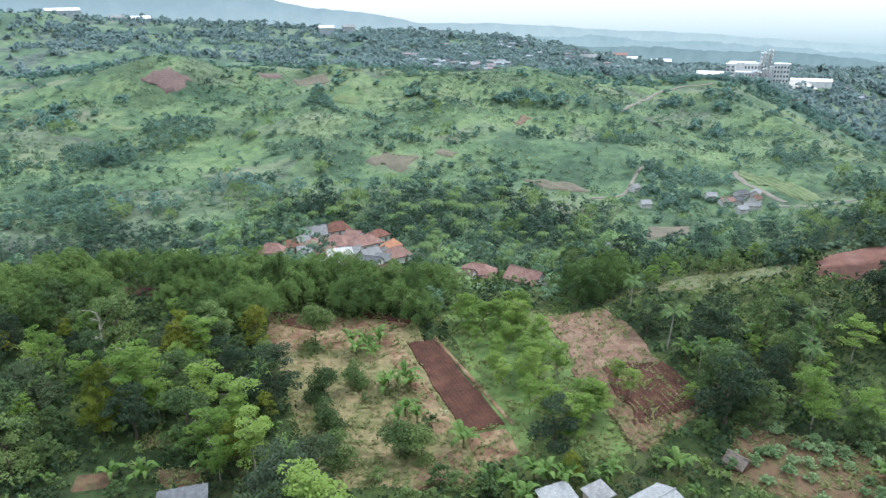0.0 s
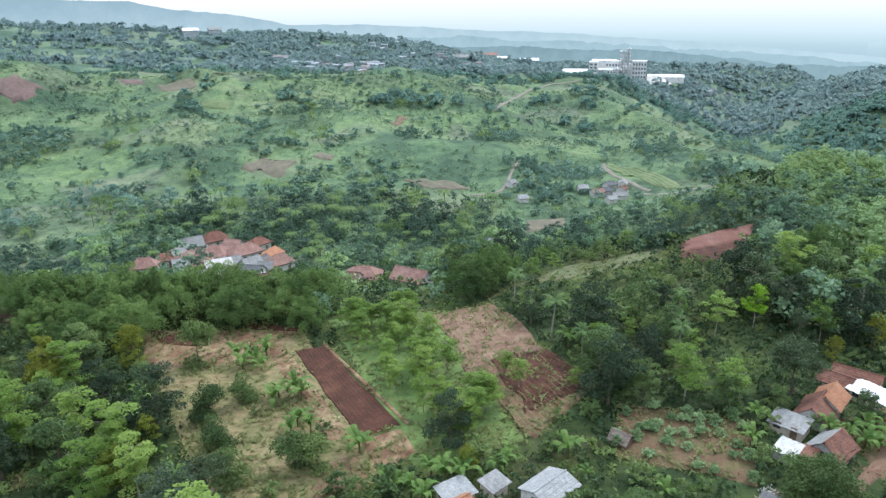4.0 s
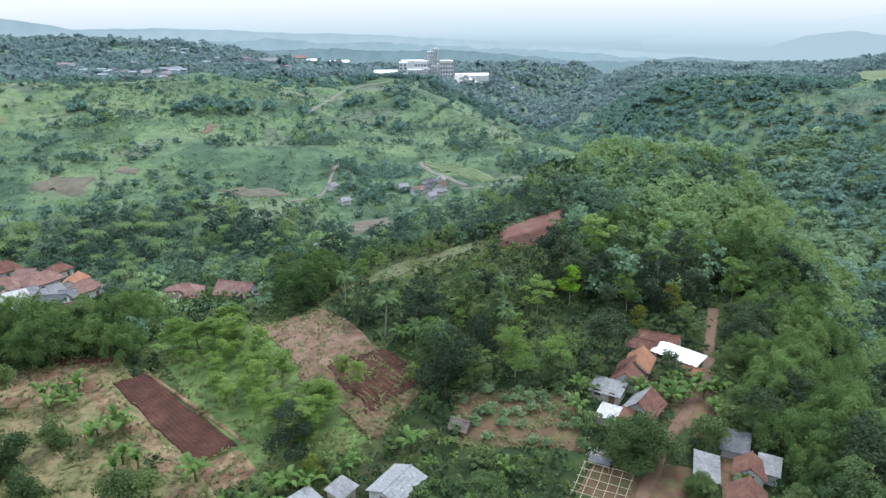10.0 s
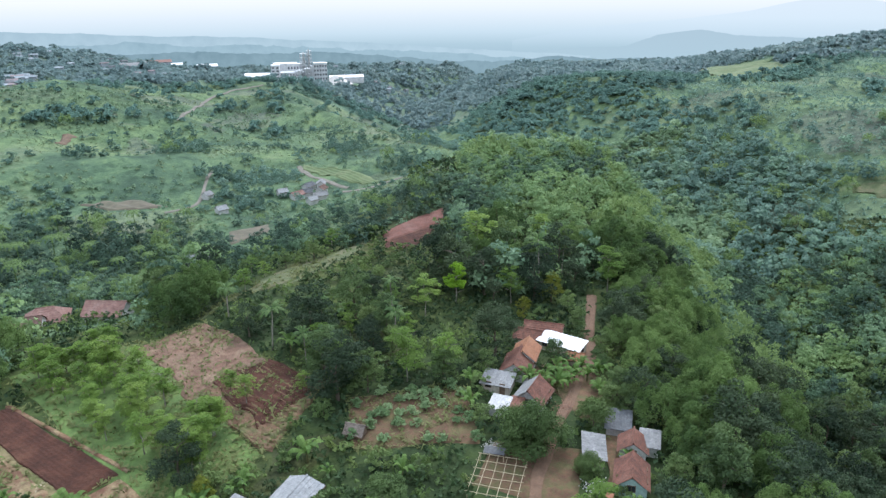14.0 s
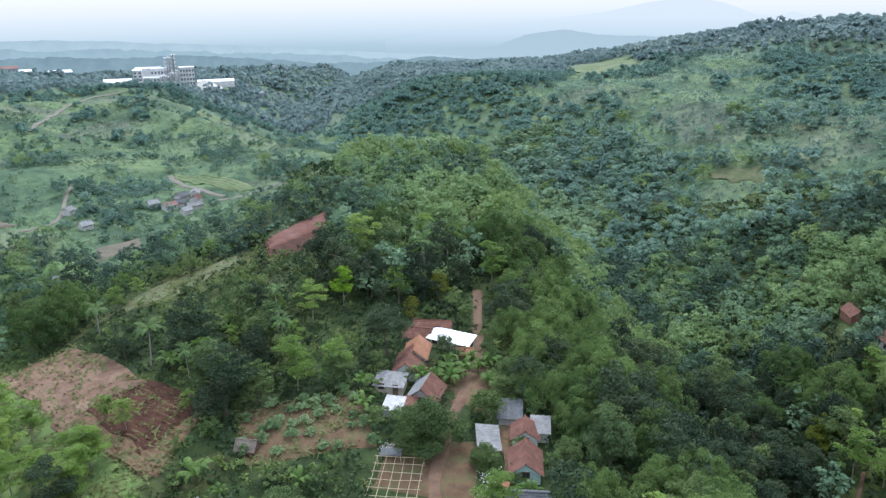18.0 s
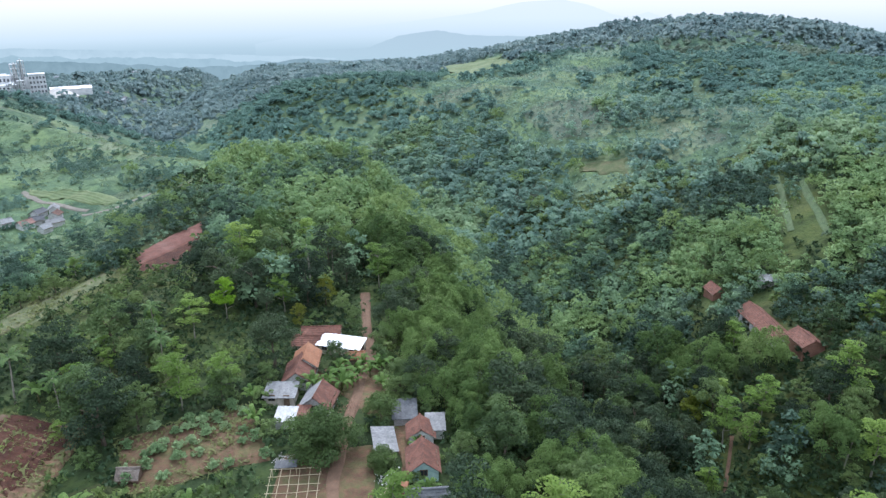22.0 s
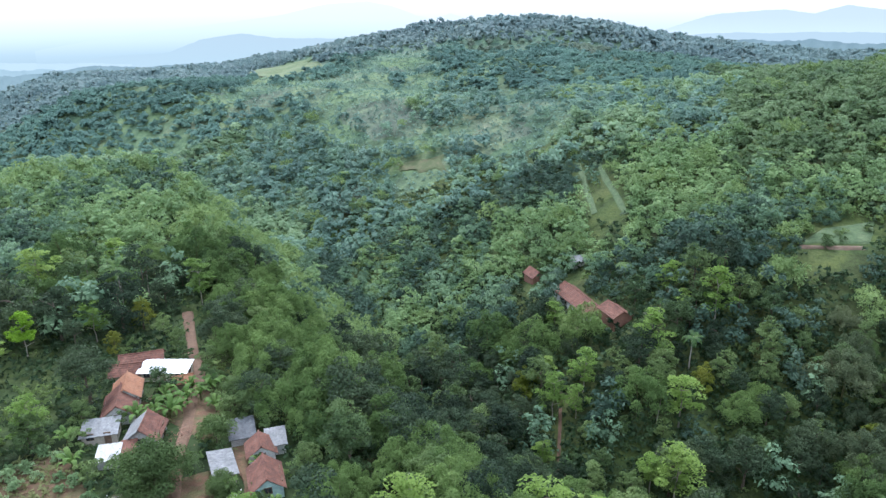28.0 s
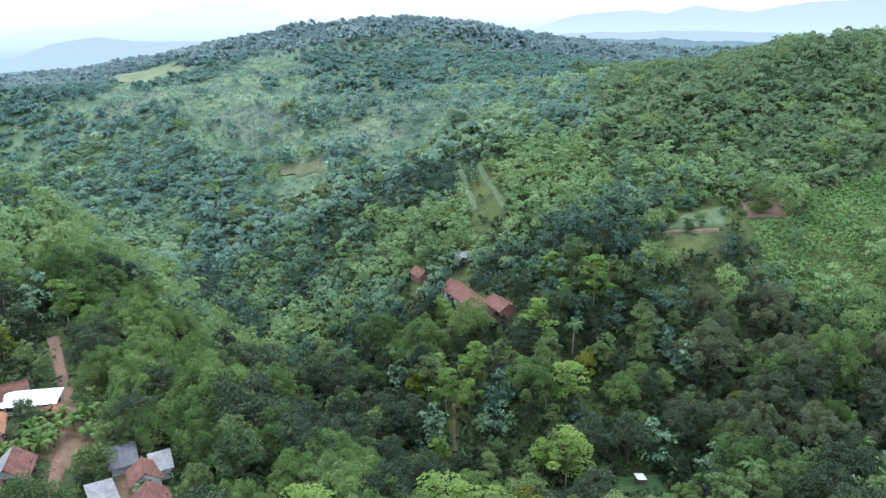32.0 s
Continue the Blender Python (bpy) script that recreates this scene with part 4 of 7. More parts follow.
def house(x, y, turn, L, W, wall_h, rise, roof, wall, label, name="house", flat=False, openings=True, courses=None, zoff=0.0, group="", hip=False, other=None):
    """A low village house. Ridge along its local x; front faces local -y."""
    z = min(gz(x + dx, y + dy) for dx in (-L / 3, L / 3) for dy in (-W / 3, W / 3)) + zoff
    ob = new(name)
    ob.matrix_world = pose(x, y, z, 0, 0, turn)
    tagged(ob, label, "house" if "house" in name else "shed", group)
    bm = bmesh.new()
    base = -1.2 - zoff
    if flat:
        box(bm, -L / 2, -W / 2, base, L / 2, W / 2, wall_h)
        part("wall", bm, wall, ob)
        bm = bmesh.new()
        v = [(-L / 2 - 0.3, -W / 2 - 0.5, wall_h + 0.02), (L / 2 + 0.3, -W / 2 - 0.5, wall_h + 0.02), (L / 2 + 0.3, W / 2 + 0.3, wall_h + rise), (-L / 2 - 0.3, W / 2 + 0.3, wall_h + rise)]
        n = max(4, int(L / 0.9))
        rows = []
        for down in (0.0, 0.08):
            for a, b in ((v[0], v[1]), (v[3], v[2])):
                rows.append([bm.verts.new((a[0] + (b[0] - a[0]) * i / (n * 2), a[1], a[2] + (0.07 if i % 2 else 0.0) - down)) for i in range(n * 2 + 1)])
        for i in range(n * 2):
            for p, q in ((0, 1), (3, 2), (2, 0), (1, 3)):
                bm.faces.new((rows[p][i], rows[p][i + 1], rows[q][i + 1], rows[q][i]))
        for i in (0, n * 2):
            bm.faces.new((rows[0][i], rows[1][i], rows[3][i], rows[2][i]))
        part("roof", bm, roof, ob)
        bm = bmesh.new()
        for xe in (-L / 2 + 0.02, L / 2 - 0.02):
            f = [bm.verts.new(p) for p in ((xe, -W / 2, wall_h), (xe, W / 2, wall_h), (xe, W / 2, wall_h + rise - 0.12))]
            bm.faces.new(f)
        bm.faces.new([bm.verts.new(p) for p in ((-L / 2, W / 2, wall_h), (L / 2, W / 2, wall_h), (L / 2, W / 2, wall_h + rise - 0.12), (-L / 2, W / 2, wall_h + rise - 0.12))])
        part("upper_wall", bm, wall, ob)
    else:
        v = [bm.verts.new(p) for p in ((-L / 2, -W / 2, base), (L / 2, -W / 2, base), (L / 2, W / 2, base), (-L / 2, W / 2, base),
                                       (-L / 2, -W / 2, wall_h), (L / 2, -W / 2, wall_h), (L / 2, W / 2, wall_h), (-L / 2, W / 2, wall_h))]
        peak = wall_h + (0.1 if hip else rise - 0.15)
        a, b = bm.verts.new((-L / 2, 0, peak)), bm.verts.new((L / 2, 0, peak))
        for f in ((0, 1, 5, 4), (2, 3, 7, 6)):
            bm.faces.new([v[i] for i in f])
        bm.faces.new((v[1], v[2], v[6], b, v[5]))
        bm.faces.new((v[3], v[0], v[4], a, v[7]))
        part("wall", bm, wall, ob)
        n = courses or max(6, int((W / 2 + 0.4) / 0.4))
        if hip:
            hip_roof(L, W, wall_h, rise, roof, ob)
        for s in () if hip else (-1, 1):
            roof_plane("roof", L, W, wall_h + rise, rise, other if other and s > 0 else roof, ob, s, n)
        bm = bmesh.new()
        half = L / 2 - W * 0.42 if hip else L / 2
        tube(bm, [(-half - 0.36, 0, wall_h + rise + 0.02), (0, 0, wall_h + rise - 0.02), (half + 0.36, 0, wall_h + rise + 0.02)], [0.13] * 3, 6)
        part("ridge_cap", bm, roof, ob)
        for s in (-1, 1):
            bm = bmesh.new()
            ye, ze = s * (W / 2 + 0.4), wall_h + rise - rise / (W / 2) * (W / 2 + 0.4)
            box(bm, -L / 2 - 0.3, ye - 0.03, ze - 0.22, L / 2 + 0.3, ye + 0.03, ze - 0.06)
            part("eaves_board", bm, M_WOOD, ob)
    if openings:
        k = max(2, int(L / 2.6))
        for i in range(k):
            xx = -L / 2 + (i + 0.5) * L / k
            opening("door" if i == k // 2 else "window", xx, -W / 2, 0.0 if i == k // 2 else 0.95, 0.95 if i == k // 2 else 1.1, 2.0 if i == k // 2 else 1.1, 0, ob)
        opening("window", -L / 2, 0, 1.0, 1.1, 1.0, -90, ob)
        opening("window", L / 2, 0, 1.0, 1.1, 1.0, 90, ob)
    ca, sa = math.cos(radians(turn)), math.sin(radians(turn))
    for f in (-0.36, 0, 0.36):
        HOUSES.append((x + ca * L * f, y + sa * L * f, W * 0.5 + 0.6))
    return ob


def bearing(x, y):
    return math.degrees(math.atan2(x, y))


# the hamlet along the dirt road: turn 0 faces the south
house(81.8, 90.6, -57, 4.8, 3.4, 1.7, 1.1, R_RED, W_WHITE, "low red-tiled house wing behind others", openings=False)
house(85.2, 90.2, -52, 7.0, 4.2, 2.2, 1.3, R_RED, W_WHITE, "red-tiled house with whitewashed walls behind others")
house(84.4, 84.3, -70, 8.2, 3.3, 2.0, 0.6, R_WHITE, W_CREAM, "house with a bright white sheet-metal roof", flat=True)
house(82.8, 79.4, -46, 3.0, 2.6, 1.6, 0.6, R_ORANGE, W_CREAM, "small orange-tiled lean-to by the road", name="shed", openings=False)
house(72.2, 82.6, 38, 6.8, 4.6, 1.8, 1.8, R_RED, W_WHITE, "long red-tiled house with a whitewashed gable")
house(75.8, 84.6, 38, 5.6, 4.0, 2.3, 1.5, R_ORANGE, W_WHITE, "new orange-tiled annex of a village house", name="house", openings=False)
house(66.0, 80.3, -55, 4.8, 3.5, 1.7, 0.6, R_GREY, W_CREAM, "small house with pale grey sheet roof", flat=True)
house(68.0, 73.8, 28, 5.2, 4.6, 1.8, 1.75, R_RED, W_CONC, "house with one red-tiled and one grey sheet roof slope", other=R_GREY)
house(61.7, 74.5, -56, 2.7, 2.9, 1.6, 0.5, M_DULLWHITE, W_WHITE, "small shed with whitish grey sheet roof", name="shed", flat=True, openings=False)
house(63.5, 72.8, -56, 1.7, 2.8, 1.6, 0.5, R_RED, W_BRICK, "low red-tiled lean-to shed", name="shed", flat=True, openings=False)
house(73.4, 60.6, -50, 3.4, 4.2, 1.6, 0.6, R_DARK, W_CONC, "shed with dark grey sheet roof under bamboo", name="shed", flat=True, openings=False)
house(70.3, 55.1, 40, 3.6, 3.6, 1.9, 1.3, R_RED, W_WHITE, "red-tiled back wing beside grey sheet roofs")
house(73.0, 54.4, -52, 2.5, 3.3, 1.85, 0.54, R_GREY, W_WHITE, "grey sheet-roofed side room", name="shed", flat=True, openings=False)
house(64.9, 50.6, 40, 5.4, 4.0, 1.85, 1.6, R_RED, W_TEAL, "red-tiled house with pale teal plaster gable wall")
house(65.3, 58.0, 46, 5.8, 2.7, 1.7, 0.4, R_GREY, W_CREAM, "long narrow shed with grey sheet roof", name="shed", flat=True, openings=False)
house(58.5, 45.0, -50, 5.2, 3.9, 2.15, 1.26, R_DARK, W_CONC, "house with dark grey corrugated gable roof")
house(39.9, 81.6, -52, 2.6, 2.0, 1.2, 0.8, M_THATCH, M_WOOD, "small open thatched shelter in the cassava plot", name="field_shelter", openings=False)
# roofs at the foot of the fields
house(26.1, 72.3, 33, 6.0, 4.6, 2.3, 0.7, R_PALE, W_WHITE, "white house with a pale shallow metal roof", courses=4)
house(14.0, 74.2, 24, 4.2, 2.8, 2.0, 0.7, R_PALE, W_CREAM, "small house with shiny sheet roof", flat=True)
house(13.2, 71.4, 24, 4.7, 3.2, 2.0, 0.9, R_ORANGE, W_CREAM, "orange-tiled front part of a small house", openings=False)
house(19.3, 74.8, 32, 3.0, 2.2, 2.0, 0.5, R_GREY, W_CREAM, "small shed with pale sheet roof", name="shed", flat=True, openings=False)
house(-33.0, 72.0, 16, 5.6, 4.2, 2.8, 0.6, R_DARK, W_CONC, "dark-roofed house under the trees", flat=True)
# the village in the valley
VILLAGE = [(-45, 235, 10.5, 7.5, R_VILLAGE, 24, "red"), (-38.5, 239, 9, 7, R_VILLAGE, -20, "red"), (-29, 238, 10.5, 6.5, R_VILLAGE, 32, "red"), (-19.5, 231, 7, 6, R_ORANGE, 70, "orange"),
           (-16.2, 223, 7.5, 5.5, R_VILLAGE, 28, "red"), (-34.5, 217, 7.5, 6, W_CONC, 14, "flat"), (-24.5, 214, 7, 5, R_DARK, -18, "dark"), (-29, 210, 5.5, 4.6, R_BROWN, -50, "brown"), (-15.9, 168, 8.5, 6, R_BROWN, 10, "brown"),
           (-48.5, 251, 7.5, 5, R_GREY, 20, "grey"), (-52, 241, 5.5, 4.5, R_GREY, 60, "grey"), (-60, 230, 7.5, 5, R_VILLAGE, 5, "red")]
VILLAGE += [(-32.4, 226, 6.5, 5, R_GREY, 14, "grey"), (-47.7, 228.5, 6, 4.5, R_GREY, 20, "grey"), (-25, 247, 7, 5, R_RED, 40, "red"), (-41, 256, 8, 5.5, R_RED, 25, "red"),
            (-20.4, 217.5, 4, 3.5, R_GREY, 0, "grey"), (-55, 236, 4.5, 4, R_RED, 30, "red"), (-41, 227, 7.5, 5, R_VILLAGE, 18, "red"), (-33.4, 247, 6, 5, R_VILLAGE, -30, "red"), (-25.5, 224, 6, 4.5, R_GREY, 40, "grey")]
for vx, vy, vl, vw, vm, vt, tone in VILLAGE:
    vx, vy = (vx * 0.95, vy * 0.95) if vy > 200 else (vx, vy)
    if tone == "flat":
        house(vx, vy, vt, vl, vw, 5.4, 0.15, vm, W_WHITE, "two-storey white house with flat concrete roof", flat=True, group="village houses")
    else:
        house(vx, vy, vt, vl, vw, 3.0, 2.4 if vl > 7 else 1.7, vm, W_WHITE, "village house with %s roof in the valley" % ("pale grey sheet" if tone == "grey" else tone + "-tiled"), group="village houses", hip=tone in ("red", "brown") and vl > 6.5)
house(9.0, 186, -14, 9.6, 7.2, 3.0, 2.6, R_VILLAGE, W_WHITE, "red-tiled hipped house among palms", group="village houses", hip=True)
house(4.4, 181.5, -20, 7, 5, 2.6, 1.7, R_BROWN, W_WHITE, "brown-tiled low wing among palms", group="village houses")
house(20.2, 165.5, -38, 9.0, 6.2, 3.0, 2.2, R_VILLAGE, W_WHITE, "red-tiled house with white walls below the bank", group="village houses")
house(55.5, 221, -10, 7, 5, 3.0, 1.8, R_GREY, W_WHITE, "house with pale roof in the valley", group="valley houses")
for vx, vy, vl, vm, vt in ((112, 278, 8, R_VILLAGE, 10), (119, 280, 7, R_DARK, -20), (124, 272, 9, R_GREY, 0), (130, 282, 7, R_BROWN, 40), (117, 268, 6, R_PALE, 15),
                           (134, 291, 7, R_GREY, 60), (81, 275, 6, R_PALE, 10), (82, 296, 5, R_GREY, 30), (106, 286, 6, R_PALE, 0), (125, 290, 8, R_DARK, 25)):
    f = 0.72 if vx > 100 else 1.0
    house(124 + (vx - 124) * f, 282 + (vy - 282) * f, vt, vl * 0.68, 3.6, 2.2, 1.1, vm, W_WHITE, "small hamlet house in the valley", group="valley houses", openings=False)
# the long house on the opposite slope
house(185, 29.2, -141, 20, 6.6, 3.0, 2.0, R_RED, W_WHITE, "long rust-red roofed house on the wooded slope", zoff=0.7)
house(174, 18.4, -141, 7.6, 5.4, 2.4, 1.5, R_RED, W_BRICK, "lower rust-red roofed wing of the long house", openings=False, zoff=1.8)
house(206.5, 48, -138, 6, 4, 3.0, 1.6, R_RED, W_BRICK, "small red-roofed house among trees", openings=False)
house(208, 34, -60, 5, 4, 2.6, 0.5, R_GREY, W_CONC, "grey-roofed shed among trees", name="shed", flat=True, openings=False)
house(126.5, -16, 20, 1.5, 1.2, 1.5, 0.3, R_WHITE, M_WOOD, "tiny white-roofed field hut by the paddy", name="field_hut", flat=True, openings=False)


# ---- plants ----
# Undergrowth is painted very dark to deepen the shade between trees.
L_UNDER = foliage("shaded_undergrowth_leaves", (0.0192, 0.0416, 0.0192), (0.04, 0.0776, 0.0323), (0.088, 0.144, 0.0542), 0.28, 0.07, area=1.6, each=0.0)
L_WEED = foliage("weed_leaves", (0.127, 0.162, 0.055), (0.201, 0.224, 0.0825), (0.299, 0.286, 0.127), 0.3, 0.1)
L_VINE = foliage("creeper_leaves", (0.13, 0.25, 0.09), (0.22, 0.39, 0.138), (0.33, 0.5, 0.192), 0.45, 0.08, area=1.4, each=0.0)
L_BUSH = foliage("bright_bush_leaves", (0.0823, 0.14, 0.0465), (0.154, 0.234, 0.0743), (0.247, 0.323, 0.102), 0.42, 0.1, area=1.4, each=0.0)
rng = np.random.default_rng(7)
PROTO = {}


def proto(kind, name, trunk, crown, trunk_mat, crown_mat, label, category="tree"):
    bm = trunk
    me = None
    if bm is not None:
        bmesh.ops.recalc_face_normals(bm, faces=bm.faces)
        me = bpy.data.meshes.new("trunk")
        bm.to_mesh(me)
        bm.free()
        me.materials.append(trunk_mat)
    PROTO.setdefault(kind, []).append((name, me, quads_mesh("crown", crown, crown_mat), label, category))


for k in range(4):
    for far in (False, True):
        tail, c, f = ("_far", 0.7, 1.15) if far else ("", 1.0, 1.0)
        proto("dark" + tail, "mango_tree", trunk_mesh(rng, 6.5, 0.28, 5, 2.6), crown_broad(rng, 10.5, 4.2, 0.6, 58, int(100 * c), 0.33 * f, lump=(0.17, 0.29), lobes=5), M_BARK, L_DARK, "dense dark green broadleaf tree with a rounded crown")
        proto("green" + tail, "broadleaf_tree", trunk_mesh(rng, 5.5, 0.22, 5, 2.4), crown_broad(rng, 9.6, 3.6, 0.4, 50, int(100 * c), 0.33 * f, lump=(0.17, 0.3), lobes=4), M_BARK, L_MID, "mid-green leafy broadleaf tree")
        proto("light" + tail, "feathery_tree", trunk_mesh(rng, 9.5, 0.16, 7, 2.6), crown_umbrella(rng, 11.5, 4.0, 3.4, 26, int(110 * c), 0.5 * f), M_PALEBARK, L_LIGHT, "slender pale-trunked tree with light green feathery tiers")
        proto("bamboo" + tail, "bamboo_clump", None, crown_bamboo(rng, 9.8, 5.8, 34, int(250 * c), 0.42 * f), M_CULM, L_BAMBOO, "arching bamboo clump with feathery green plumes", "bamboo")
for k in range(2):
    proto("brownbamboo", "bamboo_clump", None, crown_bamboo(rng, 9.8, 5.6, 34, 230, 0.44), M_CULM, L_BROWNBAMBOO, "bamboo clump with browning olive plumes", "bamboo")
    proto("grey", "broadleaf_tree", trunk_mesh(rng, 6, 0.22, 6, 2.6), crown_broad(rng, 9, 4.0, 1.0, 80, 60, 0.34), M_BARK, L_GREY, "grey-green tree with fine small leaves")
    proto("yellow", "broadleaf_tree", trunk_mesh(rng, 5.5, 0.2, 5, 2.2), crown_broad(rng, 8.5, 3.0, 0.6, 60, 60, 0.34), M_BARK, L_YELLOW, "tree with yellowing green leaves")
    proto("shrub", "shrub", trunk_mesh(rng, 1.6, 0.07, 4, 0.9), crown_broad(rng, 3.2, 1.8, -0.3, 26, 34, 0.34), M_BARK, L_MID, "low rounded green shrub", "shrub")
    proto("darkshrub", "fruit_tree", trunk_mesh(rng, 2.2, 0.1, 5, 1.1), crown_broad(rng, 4.2, 2.0, -0.5, 60, 60, 0.26, lump=(0.34, 0.48), lobes=3), M_BARK, L_FRUIT, "young round dark green fruit tree", "tree")
    proto("cassava", "cassava_shrub", trunk_mesh(rng, 1.0, 0.05, 4, 0.5), crown_broad(rng, 1.9, 1.15, 0.4, 18, 30, 0.3, lump=(0.22, 0.36), lobes=4), M_BARK, L_CASSAVA, "pale grey-green cassava shrub in rows", "shrub")
proto("round", "mango_tree", trunk_mesh(rng, 5, 0.3, 6, 2.8), crown_broad(rng, 7.8, 4.6, -0.4, 190, 90, 0.3, lump=(0.2, 0.32), lobes=8), M_BARK, L_FRUIT, "great round dense green tree over the yard")
proto("lime", "broadleaf_tree", trunk_mesh(rng, 7, 0.2, 6, 2.0), crown_broad(rng, 10.5, 3.0, 4.6, 80, 70, 0.32), M_PALEBARK, L_LIME, "tree with vivid lime green young leaves")
bm = trunk_mesh(rng, 9, 0.2, 12, 3.0, 0.04)
dead = new("dead_tree")
part("trunk", bm, M_PALEBARK, dead)
dead.matrix_world = pose(-64, 118, gz(-64, 118))
tagged(dead, "bare pale dead tree among green ones", "tree")
culm_meshes = []
for k in range(5):
    bm = bmesh.new()
    a, r, top = rng.uniform(0, 6.28), rng.uniform(0.3, 1.1), rng.uniform(0.3, 0.7)
    tube(bm, [(math.cos(a) * r, math.sin(a) * r, -0.5), (math.cos(a) * r * 1.3, math.sin(a) * r * 1.3, 5), (math.cos(a) * r * (1.3 + 3 * top), math.sin(a) * r * (1.3 + 3 * top), 9.0)], [0.07, 0.06, 0.03], 5)
    me = bpy.data.meshes.new("culm")
    bm.to_mesh(me)
    bm.free()
    me.materials.append(M_CULM)
    culm_meshes.append(me)
# banana and palm: every leaf is a part
banana_leaf = quads_mesh("leaf", frond_quads(rng, 2.5, 0.36, 1.5, 1.25, 0.0, 7, False), L_BANANA)
palm_leaf = quads_mesh("frond", np.concatenate([frond_quads(rng, 3.8, 0.55, 0.55, 0.75, 0.0, 12)]), L_PALM)
bm = bmesh.new()
tube(bm, [(0, 0, -0.4), (0.03, 0, 0.9), (0.05, 0.02, 1.7)], [0.16, 0.13, 0.08], 7)
banana_stem = bpy.data.meshes.new("stem")
bm.to_mesh(banana_stem)
bm.free()
banana_stem.materials.append(M_CULM)
bm = bmesh.new()
tube(bm, [(0, 0, -0.5), (0.2, 0.05, 3), (0.5, 0.1, 6.5), (0.7, 0.1, 9.5)], [0.24, 0.17, 0.15, 0.14], 7)
palm_trunk = bpy.data.meshes.new("trunk")
bm.to_mesh(palm_trunk)
bm.free()
palm_trunk.materials.append(M_PALEBARK)

COUNT = {}


def plant(kind, x, y, s=1.0, tall=1.0):
    """One plant on the ground, with its trunk and crown or its leaves as parts."""
    COUNT[kind] = COUNT.get(kind, 0) + 1
    z, a = gz(x, y), rng.uniform(0, 360)
    if kind == "banana":
        ob = new("banana_plant")
        tagged(ob, "banana plant with broad arching leaves", "banana plant")
        part("stem", banana_stem, None, ob)
        n = 9
        for i in range(n):
            lf = part("leaf", banana_leaf, None, ob)
            lf.matrix_basis = pose(0.05, 0.02, 1.5, rng.uniform(-14, 14), rng.uniform(-30, 26), i * 360 / n + rng.uniform(-20, 20)) @ Matrix.Scale(rng.uniform(0.75, 1.1), 4)
    elif kind == "palm":
        ob = new("coconut_palm")
        tagged(ob, "coconut palm with a tall pale trunk", "palm")
        part("trunk", palm_trunk, None, ob)
        n = 12
        for i in range(n):
            lf = part("frond", palm_leaf, None, ob)
            lf.matrix_basis = pose(0.7, 0.1, 9.4, rng.uniform(-10, 10), rng.uniform(-30, 35), i * 360 / n * 1.618 * 2 + rng.uniform(-10, 10))
    else:
        if x * x + y * y > 130 ** 2 and kind + "_far" in PROTO:
            kind += "_far"
        name, trunk, crown, label, category = PROTO[kind][int(rng.integers(len(PROTO[kind])))]
        ob = new(name)
        tagged(ob, label, category)
        if trunk is not None:
            part("trunk", trunk, None, ob)
        else:
            for q in range(3):
                part("culm", culm_meshes[int(rng.integers(5))], None, ob).matrix_basis = pose(0, 0, 0, 0, 0, rng.uniform(0, 360))
        part("crown", crown, None, ob)
    ob.matrix_world = pose(x, y, z - 0.05, 0, 0, a) @ Matrix.Diagonal((s, s, s * tall, 1))
    return ob


# single plants in the fields
for x, y, s in ((-24.5, 119, 1.51), (-20.6, 101, 1.35), (-15.2, 104.5, 1.15), (-18, 92, 1.25), (-15.5, 83.5, 1.25), (-6.6, 85.5, 1.3), (-3.6, 84.5, 1.25)):
    plant("darkshrub", x, y, s, 1.35 if s > 1.5 else 1.0)
for x, y in ((-16.5, 115.5), (-14.5, 117.5), (-13.2, 114.6), (-17.6, 118.5), (-12.5, 119), (-9.8, 104.6), (-7, 105), (-6, 103), (-10.5, 102.2), (-6.5, 95.5), (-4.6, 93.6), (-7.5, 93.5),
             (2.4, 87.2), (11.8, 80.2), (13, 79.2), (15.6, 78), (8.5, 76.5), (10, 74.8), (5.6, 77.3), (-22.5, 84), (-21.8, 82), (20.5, 78.5), (22, 79.5)):
    plant("banana", x, y, rng.uniform(0.9, 1.3))
for x, y, s in ((-15.2, 120.4, 0.8), (-13.4, 100.5, 0.5), (-2.8, 92.5, 0.8), (-1, 78.8, 1.1), (1.8, 77.2, 1.2), (-9.5, 79.5, 0.8), (17, 82, 0.6), (29, 82, 0.9)):
    plant("shrub", x, y, s)
plant("darkshrub", 216, -54, 1.6, 1.3)
for i in range(16):
    f, g = rng.uniform(0.05, 0.95), rng.uniform(0.1, 0.9)
    plant("shrub", 199 + 15 * g + 10 * f, -26 - 8 * g - 28 * f, rng.uniform(0.4, 0.9))
plant("lime", 80.5, 112.6, 0.88)
plant("yellow", 16.6, 79.8, 0.55)
plant("dark", 15.5, 86.5, 0.85)
plant("round", 59.2, 64.2, 1.0)        # the great round tree over the yard
plant("round", 61.8, 55.6, 0.45)
plant("darkshrub", 70, 62.5, 1.2)
plant("green", 78.4, 80.2, 0.75, 0.8)
plant("yellow", -29.5, 83.2, 0.95)
plant("grey", -19.5, 74, 1.1)
plant("grey", -23, 77, 0.9)
plant("dark", -16.8, 76.8, 0.7, 1.3)
for i in range(58):
    x, y = rng.uniform(0, 1) ** (1.4 if i % 3 else 0.8), rng.uniform(0, 1)
    px_, py_ = 2.5 + x * 13 + y * 9, 130 - 47 * y + 1.5 * x
    if px_ > 0.5 + (121 - py_) * 0.4:
        plant("light", px_, py_, rng.uniform(0.38, 0.66))
